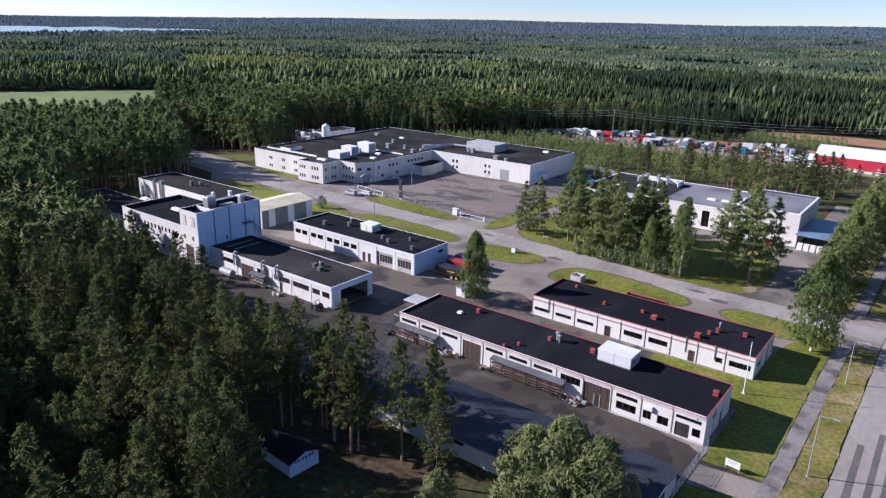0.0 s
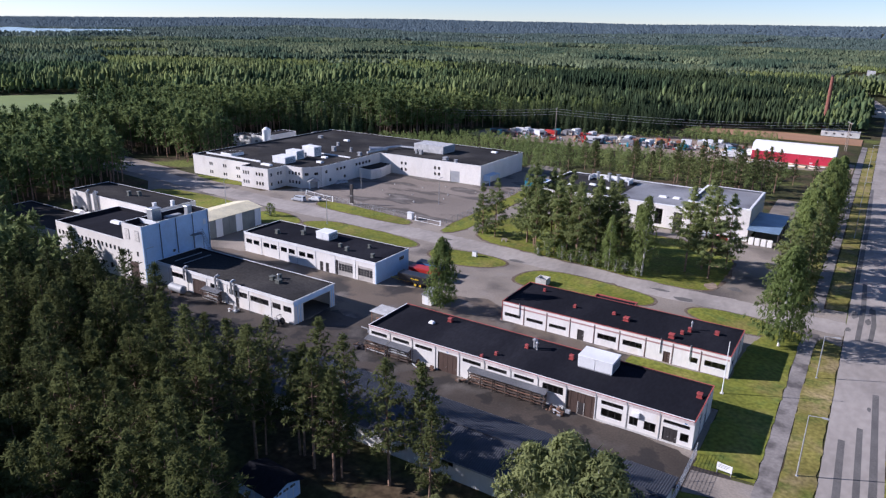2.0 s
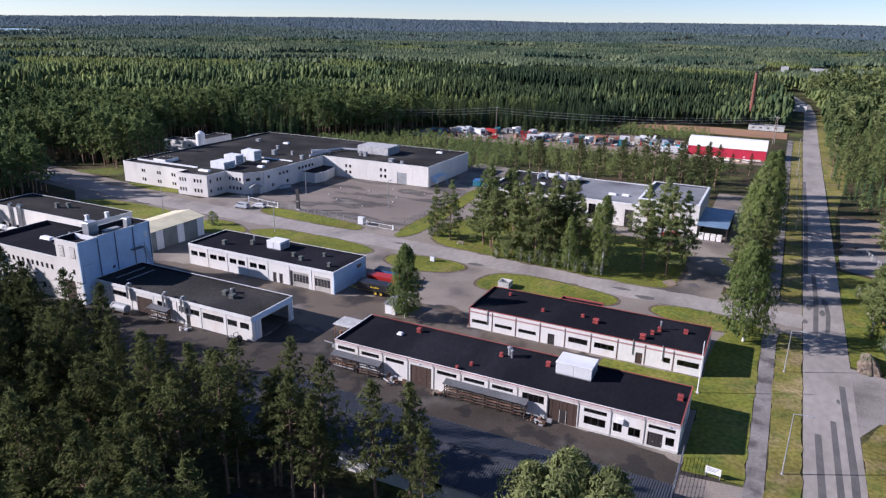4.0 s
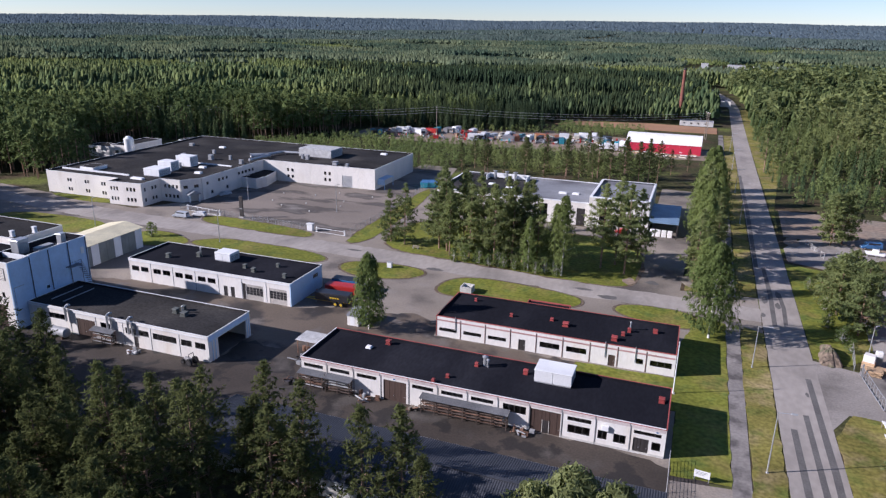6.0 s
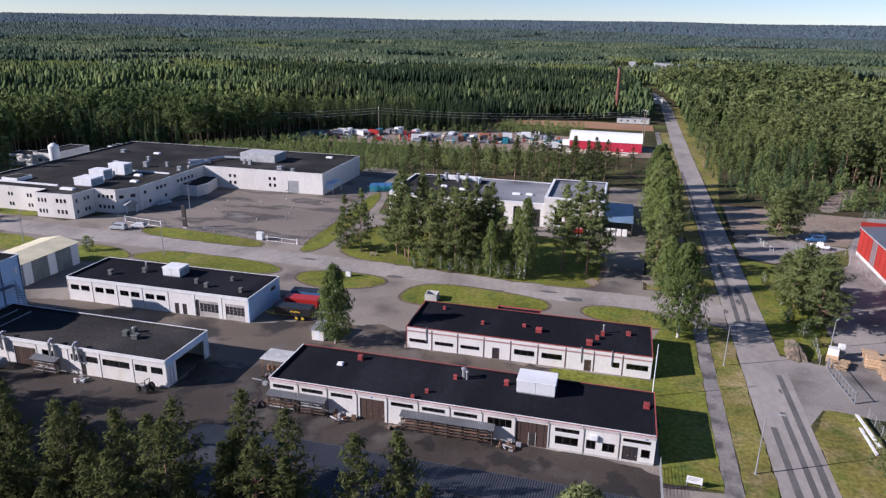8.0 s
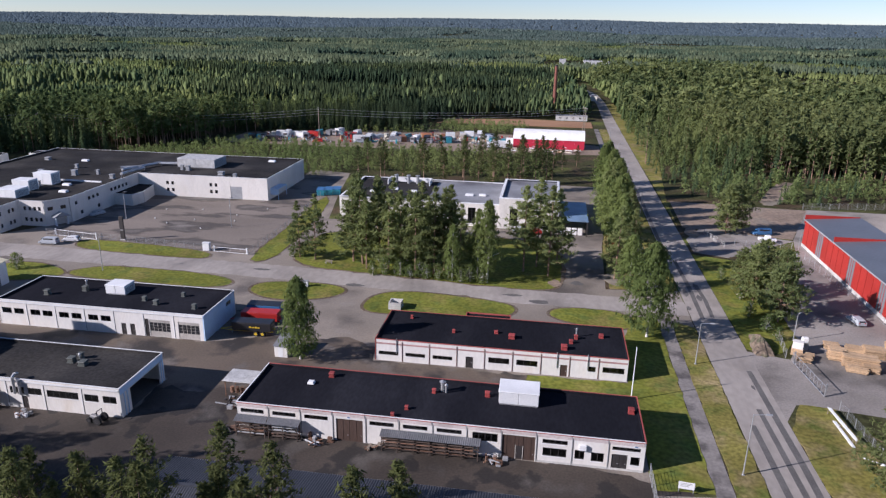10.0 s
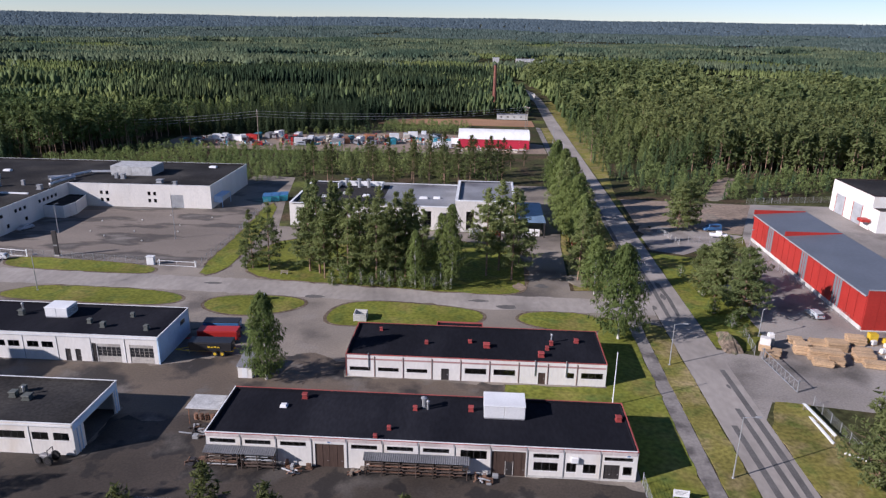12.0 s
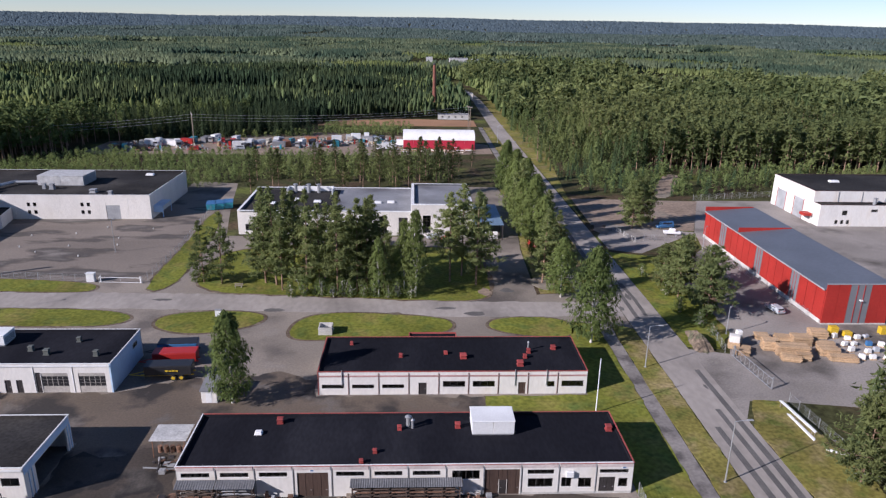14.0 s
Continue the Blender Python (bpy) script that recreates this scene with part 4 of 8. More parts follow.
    ops = [W(0.8 + 1.58 * k, 1.55 + 1.58 * k, 6.3, 7.4, 1) for k in range(16)] + [W(1.6 + 3.2 * k, 2.7 + 3.2 * k, 1.6, 2.9, 1) for k in range(7)]
    shell(t, [(0, 0), (26.98, 0), (26.98, 17), (0, 17)], h, CREAM_WALL, BITUMEN, [WHITE_TRIM], {0: ops, 3: [W(2 + 3 * k, 3.2 + 3 * k, 6.3, 7.4, 1) for k in range(5)]}, 6.0, parapet=0.8)
    part("skylight", bevelled(box(bmesh.new(), 9.5, 13.2, 8.0, 9.6, h - 0.8, h - 0.2, 0.25), 0.05), WHITE_TRIM, t)
    vent(t, 16.5, 8.0, h - 0.8, 1.3, 0.9, GREY_METAL)
    pipe_stack(t, 16.2, 11.0, h - 0.8, 0.16, 1.4, WHITE_TRIM)
    # link roof and rear wing
    shell(t, [(-12, 17.02), (4.0, 17.02), (4.0, 24.96), (-12, 24.96)], 5.4, CREAM_WALL, ROOF_GREY, [WHITE_TRIM], {}, 6.0)
    rear = [(-36.5, 25), (4.6, 25), (4.6, 37.6), (-36.5, 37.6)]
    s = shell(t, rear, 7.2, CREAM_WALL, BITUMEN_OLD, [WHITE_TRIM], {0: [W(1.2 + 3 * k, 2.8 + 3 * k, 1.2, 2.4, 2) for k in range(5)], 3: [W(1.5 + 2.6 * k, 2.7 + 2.6 * k, 4.4, 5.6, 1) for k in range(4)]}, 6.0, parapet=0.35)
    for u in (9.2, 12.6, 13.6):
        bm = tube(bmesh.new(), s[0].at(u, 0.3, 1.5), s[0].at(u, 0.3, 7.9), 0.28, 0.28, 10)
        tube(bm, s[0].at(u, 0.3, 7.9), s[0].at(u, -0.5, 8.3), 0.28, 0.26, 10)
        part("extractor_duct", bm, GALV, t, "galvanised duct up the wall")
    for x, y in ((-17.0, 31.5), (-14.4, 33.0)):
        vent(t, x, y, 6.85, 0.9, 1.2, VENT_GREY)
    for x, y in ((0.8, 27.0), (2.6, 31.5)):
        vent(t, x, y, 6.85, 0.8, 1.3, WHITE_TRIM)
    # low dark annex with white covers behind it
    shell(t, [(-46, 5), (-0.1, 5), (-0.1, 16.9), (-13, 16.9), (-13, 18.2), (-46, 18.2)], 3.6, CREAM_WALL, BITUMEN_OLD, [WHITE_TRIM], {}, 6.0)
    for k in range(3):
        x = -27.0 + 5.2 * k
        part("vehicle_cover", bevelled(box(bmesh.new(), x, x + 4.4, 18.8, 21.6, 0.02, 3.7, 0.5), 0.3, 2), WHITE_TARP, t, "white rounded cover beside the wall")


def beige_shed():
    t = thing("storage_shed", (-85.6, 27.2, 0), "pale yellow gabled shed with grey-green door panels", "shed")
    w, l, e, r = 10.4, 18.6, 5.3, 6.3
    bm = bmesh.new()
    box(bm, 0.1, 0.3, 0, l, 0, e)
    part("wall", bm, CREAM_WALL, t)
    for y0, y1 in ((0, 0.25), (l - 0.25, l)):
        bm = bmesh.new()
        a = [bm.verts.new(c) for c in ((0.3, y0, 0), (w - 0.3, y0, 0), (w - 0.3, y0, e), (w / 2, y0, r - 0.05), (0.3, y0, e))]
        b = [bm.verts.new(c) for c in ((0.3, y1, 0), (w - 0.3, y1, 0), (w - 0.3, y1, e), (w / 2, y1, r - 0.05), (0.3, y1, e))]
        bm.faces.new(a)
        bm.faces.new(b[::-1])
        for i in range(5):
            bm.faces.new((a[i], b[i], b[(i + 1) % 5], a[(i + 1) % 5]))
        part("gable_wall", bm, CREAM_WALL, t)
    for k in range(8):
        m = WHITE_TRIM if k in (1, 4, 7) else GREEN_PANEL
        part("door_panel", boxes((w - 0.3, w - 0.1, k * l / 8 + 0.03, (k + 1) * l / 8 - 0.03, 0.05, e)), m, t)
    for sx in (0, 1):
        x0, x1 = (-0.4, w / 2) if sx == 0 else (w / 2, w + 0.4)
        z0, z1 = (e - 0.05, r) if sx == 0 else (r, e - 0.05)
        n = 24
        for k in range(n):
            bm = bmesh.new()
            y0, y1 = -0.4 + (l + 0.8) * k / n, -0.4 + (l + 0.8) * (k + 1) / n
            v = [bm.verts.new(c) for c in ((x0, y0, z0 + 0.08), (x1, y0, z1 + 0.08), (x1, y1 - 0.06, z1 + 0.08), (x0, y1 - 0.06, z0 + 0.08), (x0, y0, z0), (x1, y0, z1), (x1, y1 - 0.06, z1), (x0, y1 - 0.06, z0))]
            for f in ((0, 1, 2, 3), (7, 6, 5, 4), (4, 5, 1, 0), (5, 6, 2, 1), (6, 7, 3, 2), (7, 4, 0, 3)):
                bm.faces.new([v[i] for i in f])
            part("roof_sheet", bm, BEIGE_ROOF, t)


def sheet_barn():
    """Low building with a corrugated roof along the front of the yard."""
    t = thing("sheet_roof_building", (-3.5, -24.3, 0), "low white building under a dark corrugated sheet roof", "warehouse", "workshops")
    L, D, e, r = 61.5, 12.0, 3.2, 4.3
    walls = [Side((0, 0), (L, 0)), Side((L, 0), (L, D)), Side((L, D), (0, D)), Side((0, D), (0, 0))]
    ops = {0: [("w", u, u + 1.8, 1.9, 2.7) for u in (34.5, 43.0, 47.5, 52.0)], 1: [("w", 2.0, 3.6, 1.2, 2.3), ("w", 6.5, 8.1, 1.2, 2.3)]}
    for i, s in enumerate(walls):
        n = max(1, round(s.length / 5.6))
        for k in range(n):
            a, b = s.length * k / n, s.length * (k + 1) / n
            b = min(b, s.length - 0.25)
            holes = [o[1:] for o in ops.get(i, []) if o[2] > a and o[1] < b]
            part("wall_panel", wall_mesh(s, a + 0.01, b - 0.01, 0, e, holes), WHITE_WALL, t)
        for o in ops.get(i, []):
            window(t, s, *o[1:], panes=2)
    for x0 in (0.02, L - 0.27):
        bm = bmesh.new()
        a = [bm.verts.new(c) for c in ((x0, 0.2, e), (x0, D - 0.2, e), (x0, D / 2, r - 0.05))]
        b = [bm.verts.new(c) for c in ((x0 + 0.25, 0.2, e), (x0 + 0.25, D - 0.2, e), (x0 + 0.25, D / 2, r - 0.05))]
        bm.faces.new(a[::-1])
        bm.faces.new(b)
        for i in range(3):
            bm.faces.new((a[i], a[(i + 1) % 3], b[(i + 1) % 3], b[i]))
        part("gable", bm, SKYLIT_WALL, t)
    for side_sign in (0, 1):
        verts, faces = [], []
        n = int((L + 1.0) / 0.16)
        for k in range(n + 1):
            x = -0.5 + (L + 1.0) * k / n
            dz = 0.05 if k % 2 else 0.0
            if side_sign == 0:
                verts += [(x, -0.5, e - 0.06 + dz), (x, D / 2, r + dz)]
            else:
                verts += [(x, D / 2, r + dz), (x, D + 0.5, e - 0.06 + dz)]
        for k in range(n):
            faces.append((2 * k, 2 * k + 2, 2 * k + 3, 2 * k + 1))
        me = bpy.data.meshes.new("roof_sheet")
        me.from_pydata(verts, [], faces)
        me.materials.append(DARK_SHEET)
        ob = new("roof_sheet", me)
        ob.parent = t
        solid = ob.modifiers.new("thickness", "SOLIDIFY")
        solid.thickness = 0.03
    part("ridge_cap", boxes((-0.5, L + 0.5, D / 2 - 0.25, D / 2 + 0.25, r + 0.04, r + 0.12)), DARK_SHEET, t)
    for y in (-0.6, D + 0.5):
        part("gutter", boxes((-0.5, L + 0.5, y, y + 0.1, e - 0.2, e - 0.1)), GREY_METAL, t)


def main_factory():
    t = thing("main_factory", (0, 0, 0), "large pale brick factory with flat dark roof and office front", "factory")
    pts = [(-148, 81), (-117, 81), (-117, 76.5), (-104.5, 77.3), (-104.5, 86), (-97, 86.4), (-93, 92), (-93, 126.5), (-48, 127.4), (-48, 162), (-148, 161)]
    H = 7.3
    ops = {i: [] for i in range(11)}
    for u in (9.0, 16.5, 23.5, 28.5):
        for z in (1.2, 4.3):
            ops[0] += [W(u, u + 0.75, z, z + 1.1, 1), W(u + 1.1, u + 1.85, z, z + 1.1, 1)]
    for k in range(3):
        for z in (1.3, 4.6):
            ops[2] += [W(0.9 + 1.1 * k, 1.55 + 1.1 * k, z, z + 1.2, 1), W(6.9 + 1.3 * k, 7.7 + 1.3 * k, z, z + 1.2, 1)]
    for z in (1.3, 4.6):
        ops[3] += [W(1.2, 1.9, z, z + 1.1, 1), W(4.4, 5.2, z, z + 1.1, 1), W(5.8, 6.6, z, z + 1.1, 1)]
    for u in (1.2, 2.7, 4.2, 5.6):
        for z in (1.3, 4.5):
            ops[4] += [W(u, u + 0.8, z, z + 1.1, 1)]
    ops[5] += [W(0.8, 2.2, 4.4, 5.4, 2), W(4.2, 5.6, 4.4, 5.4, 2)]
    for u in (2, 8, 10, 12, 19, 21, 23, 25, 27):
        ops[6] += [W(u, u + 1.1, 4.6, 5.6, 1)]
    for u in (4, 12):
        ops[6] += [W(u, u + 1.1, 1.3, 2.4, 1)]
    for u in (9.8, 25.0):
        for z in (1.6, 3.9):
            ops[7] += [W(u, u + 0.9, z, z + 1.1, 1), W(u + 1.8, u + 2.7, z, z + 1.1, 1)]
    ops[7] += [Dr(32.2, 36.2, 4.2, GREY_DOOR, 1, 7, "white loading door"), Dr(2.5, 4.0, 2.3, DARK_DOOR)]
    s = shell(t, pts, H, CREAM_WALL, BITUMEN_OLD, [WHITE_TRIM], ops, 6.2, parapet=0.45)
    # entrance porch
    e = s[5]
    porch = part("entrance_porch", e.block(e.block(bmesh.new(), 2.0, 2.3, 0.01, 1.8, 0, 2.6), 5.0, 5.3, 0.01, 1.8, 0, 2.6), WHITE_TRIM, t)
    bm = bmesh.new()
    a = [bm.verts.new(e.at(*c)) for c in ((1.4, 0.01, 2.6), (5.9, 0.01, 2.6), (3.65, 0.01, 3.9))]
    b = [bm.verts.new(e.at(*c)) for c in ((1.4, 2.2, 2.6), (5.9, 2.2, 2.6), (3.65, 2.2, 3.9))]
    bm.faces.new(a)
    bm.faces.new(b[::-1])
    for i in range(3):
        bm.faces.new((a[i], b[i], b[(i + 1) % 3], a[(i + 1) % 3]))
    part("porch_roof", bm, GREY_METAL, porch)
    window(porch, e, 2.5, 4.8, 0.1, 2.4, 3, WHITE_FRAME)
    # rooftop boxes
    z = H - 0.45
    for x0, x1, y0, y1, h, m in ((-86.5, -72.5, 140.5, 149.5, 3.0, GREY_PALE), (-114, -107.6, 89.0, 94.5, 2.4, WHITE_TRIM), (-115.6, -110, 97.5, 101.5, 3.2, WHITE_TRIM), (-115.2, -109, 106, 110, 3.6, WHITE_TRIM)):
        air_unit(t, x0, x1, y0, y1, z, h, m, 2, "roof_plant_room")
    for x, y, w, h in ((-122, 118, 1.2, 1.8), (-111.8, 120.6, 1.4, 1.6), (-105.3, 123.4, 0.8, 1.4), (-97.3, 119, 1.2, 1.2), (-137.5, 141.5, 1.5, 0.8), (-60, 129.5, 1.0, 1.0), (-112, 104, 0.9, 1.6), (-80, 136, 1.2, 1.5), (-82.5, 136.5, 0.9, 1.5), (-118.5, 131, 0.9, 1.2), (-66, 132, 1.6, 0.9)):
        vent(t, x, y, z, w, h, GREY_METAL)
    for x, y in ((-104.8, 107.1), (-123.2, 142.3), (-58.1, 156.7), (-100, 99), (-110.8, 84), (-113, 84)):
        part("skylight", bevelled(box(bmesh.new(), x - 1.3, x + 1.3, y - 0.8, y + 0.8, z, z + 0.6, 0.15), 0.05), WHITE_TRIM, t)
    duct = bmesh.new()
    for a, b in (((-99.5, 128, z + 0.9), (-93.5, 142, z + 0.9)), ((-102, 131, z + 0.9), (-96, 134, z + 0.9)), ((-96, 122, z + 0.9), (-94.5, 133, z + 0.9)), ((-93, 141, z + 0.9), (-87, 142, z + 0.9))):
        tube(duct, a, b, 0.5, 0.5, 10)
        for c in (a, b):
            tube(duct, (c[0], c[1], z), c, 0.12)
    part("roof_duct", duct, GALV, t, "galvanised ventilation ducts over the roof")
    for a in ((-147, -118, 86.5, 87.0, z, z + 0.5), (-140, -134, 87.5, 93.5, z, z + 1.1), (-120, -97, 112.5, 113.0, z, z + 0.4)):
        part("roof_step", boxes(a), WHITE_TRIM, t)
    part("roof_step_cover", boxes((-139.7, -134.3, 87.8, 93.2, z + 1.104, z + 1.15)), BITUMEN_OLD, t)
    # low annex by the loading yard
    shell(t, [(-92.95, 112.5), (-86.5, 112.0), (-85.5, 117.0), (-87.6, 126.3), (-92.95, 126.3)], 3.6, CREAM_WALL, BITUMEN_OLD, [WHITE_TRIM], {}, 4.0)
    lean = part("loading_hood", boxes((-47.95, -45.2, 129.5, 137, 3.4, 3.6), (-45.4, -45.2, 129.5, 129.7, 0, 3.4), (-45.4, -45.2, 136.8, 137, 0, 3.4)), SKYLIT_WALL, t)
    part("hood_side", boxes((-47.95, -45.4, 129.5, 129.6, 1.6, 3.4)), SKYLIT_WALL, lean)


def tank_and_annex():
    t = thing("silo", (-160.5, 131.3, 0), "tall white cylindrical silo beside the factory", "silo")
    part("body", tube(bmesh.new(), (0, 0, 0), (0, 0, 9.6), 1.9, 1.9, 20), WHITE_TRIM, t)
    part("dome", tube(bmesh.new(), (0, 0, 9.6), (0, 0, 10.6), 1.9, 0.6, 20), WHITE_TRIM, t)
    part("ladder", boxes(*[(1.9, 2.0, -0.3, 0.3, 0.4 * k, 0.4 * k + 0.05) for k in range(1, 24)]), GREY_METAL, t)
    for x, y, w, l, h in ((-186, 134.5, 11, 7, 4.6), (-174.8, 135.5, 9, 20, 5.4), (-163, 163, 12, 6, 4.2)):
        t = thing("boiler_house", (x, y, 0), "low white outbuilding behind the factory", "outbuilding")
        shell(t, rect(w, l), h, WHITE_WALL, BITUMEN_OLD, [WHITE_TRIM], {0: [W(2, 4, 2, 3.2), Dr(5, 8, 3.2, GREY_DOOR, 1, 4)]}, 5.0)


def park_factory():
    t = thing("office_factory", (-19, 112, 0), "cream plastered low factory with grey roof and taller hall", "factory")
    low = [(0, 0.6), (48, 0), (48, 28), (0, 29)]
    ops = [Dr(44.5, 47.0, 5.2, DARK_DOOR, 2, 0, "tall dark gridded door"), ("w", 39.0, 41.2, 0.9, 5.6, dict(panes=2, rows=6)), ("w", 33.5, 35.7, 0.9, 5.6, dict(panes=2, rows=6))] + [("w", 2.0 + 4.0 * k, 4.4 + 4.0 * k, 1.2, 3.0, dict(panes=3)) for k in range(7)]
    shell(t, low, 6.8, CREAM_WALL, ROOF_GREY, [WHITE_TRIM], {0: ops}, 6.0, parapet=0.4)
    tall = [(48.02, -0.5), (65.2, -0.5), (65.2, 25.5), (48.02, 25.5)]
    shell(t, tall, 9.0, CREAM_WALL, ROOF_GREY, [WHITE_TRIM], {0: [("w", 3.2, 5.4, 1.0, 6.0, dict(panes=2, rows=6))]}, 5.8, parapet=0.5)
    for x0, x1, y0, y1, z in ((0.1, 47.9, 0.1, 0.7, 6.8), (0.1, 47.9, 28.0, 28.7, 6.8), (0.1, 0.7, 0.75, 27.9, 6.8), (48.2, 65.0, -0.4, 0.2, 9.0), (48.2, 65.0, 24.8, 25.4, 9.0), (48.2, 48.8, 0.25, 24.7, 9.0), (64.5, 65.1, 0.25, 24.7, 9.0)):
        part("white_coping", boxes((x0, x1, y0, y1, z + 0.115, z + 0.2)), WHITE_TRIM, t)
    part("dark_roof_field", boxes((1.0, 26.0, 1.2, 27.6, 6.404, 6.43)), BITUMEN_OLD, t)
    for x, y, w in ((14, 14.5, 2.2), (20.5, 12.2, 2.2), (38, 11.5, 2.6), (42, 12, 2.2), (8, 10, 1.8)):
        part("skylight", bevelled(box(bmesh.new(), x - w / 2, x + w / 2, y - 0.7, y + 0.7, 6.4, 6.95, 0.15), 0.05), WHITE_TRIM, t)
    part("roof_enclosure", boxes((10, 24, 25.5, 25.8, 6.4, 8.0), (10, 10.3, 21, 25.5, 6.4, 8.0), (23.7, 24, 21, 25.5, 6.4, 8.0)), WHITE_TRIM, t)
    for x in (12.5, 16.5, 19.5):
        pipe_stack(t, x, 23.5, 6.4, 0.5, 2.6, GALV)
    lean = part("canopy_roof", boxes((65.3, 73.5, -4, 18, 4.3, 4.55)), BLUE_METAL, t, "blue-grey sheet canopy")
    for y in (-3.8, 3.5, 10.5, 17.6):
        part("canopy_post", boxes((73.1, 73.4, y, y + 0.25, 0, 4.3)), DARK_DOOR, lean)
    for k in range(4):
        part("pallet_load", bevelled(box(bmesh.new(), 66 + 1.6 * k, 67.3 + 1.6 * k, -3, -1.6, 0.05, 1.9), 0.08), WHITE_TARP, lean)


def red_warehouse():
    t = thing("red_warehouse", (112.6, 52, 0), "red clad warehouse with slate blue sheet roof", "warehouse")
    W_ = 13.6

    def section(y0, y1, hw, he, end_wall):
        s = Side((0, y1), (0, y0))
        n = max(1, round((y1 - y0) / 3.2))
        for k in range(n):
            a, b = s.length * k / n, s.length * (k + 1) / n
            m = SLATE_PANEL if k % 5 == 3 else RED_WALL
            part("wall_panel", s.block(bmesh.new(), a + 0.02, b - 0.02, -0.25, 0, 0.9, hw), m, t)
            if k % 5 == 3:
                for j in (1, 2):
                    part("wall_rib", s.block(bmesh.new(), a + (b - a) * j / 3 - 0.06, a + (b - a) * j / 3 + 0.06, 0.004, 0.06, 0.9, hw - 0.1), RED_WALL, t)
            else:
                part("panel_seam", s.block(bmesh.new(), b - 0.09, b - 0.03, 0.004, 0.05, 0.9, hw - 0.1), RED_DARK, t)
        part("plinth", s.block(bmesh.new(), 0, s.length - 0.3, -0.25, 0.05, 0, 0.9), CONCRETE, t)
        bm = bmesh.new()
        v = [bm.verts.new(c) for c in ((-0.3, y0, hw), (W_ + 0.3, y0, he), (W_ + 0.3, y1, he), (-0.3, y1, hw), (-0.3, y0, hw + 0.18), (W_ + 0.3, y0, he + 0.18), (W_ + 0.3, y1, he + 0.18), (-0.3, y1, hw + 0.18))]
        for f in ((3, 2, 1, 0), (4, 5, 6, 7), (0, 1, 5, 4), (1, 2, 6, 5), (2, 3, 7, 6), (3, 0, 4, 7)):
            bm.faces.new([v[i] for i in f])
        part("roof", bm, SLATE_METAL, t)
        part("eave_strip", boxes((-0.42, -0.31, y0, y1, hw - 0.1, hw + 0.2)), GREY_METAL, t)
        part("wall_east", boxes((W_ - 0.2, W_, y0 + 0.3, y1 - 0.3, 0, he - 0.02)), RED_WALL, t)

    section(0.25, 39.6, 7.45, 8.55, True)
    section(39.62, 60.2, 7.45, 8.55, True)
    for y, hw, he in ((39.5, 8.85, 8.85), (60.3, 8.85, 8.85)):
        bm = bmesh.new()
        a = [bm.verts.new(c) for c in ((-0.2, y, 6.5), (W_, y, 6.5), (W_, y, he), (-0.2, y, hw))]
        b = [bm.verts.new((v.co.x, y + 0.2, v.co.z)) for v in a]
        bm.faces.new(a)
        bm.faces.new(b[::-1])
        for i in range(4):
            bm.faces.new((a[i], b[i], b[(i + 1) % 4], a[(i + 1) % 4]))
        part("gable_upstand", bm, RED_WALL, t)
    s = Side((0, 0), (W_, 0))
    ends = [0.0, 2.5, 4.9, 6.35, 7.8, 9.25, 11.4, W_]
    for k, (a, b) in enumerate(zip(ends, ends[1:])):
        part("wall_panel", s.block(bmesh.new(), a + 0.02, b - 0.02, -0.25, 0, 0.3, 8.7), SLATE_PANEL if k in (2, 3, 4) else RED_WALL, t)
    part("plinth", s.block(bmesh.new(), 0, W_, -0.25, 0.04, 0, 0.3), CONCRETE, t)
    for u in (6.29, 7.74):
        part("wall_rib", s.block(bmesh.new(), u, u + 0.12, 0.004, 0.08, 0.3, 8.6), RED_WALL, t)
    part("top_strip", s.block(bmesh.new(), -0.05, W_ + 0.05, -0.3, 0.06, 8.704, 8.85), GREY_METAL, t)
    part("wall_lamp", bevelled(s.block(bmesh.new(), 7.0, 7.6, 0.1, 0.6, 5.3, 5.5), 0.03), WHITE_TRIM, t)
    part("floor_slab", boxes((0.3, W_ - 0.3, 0.3, 60, 0.0, 0.08)), INSIDE, t)


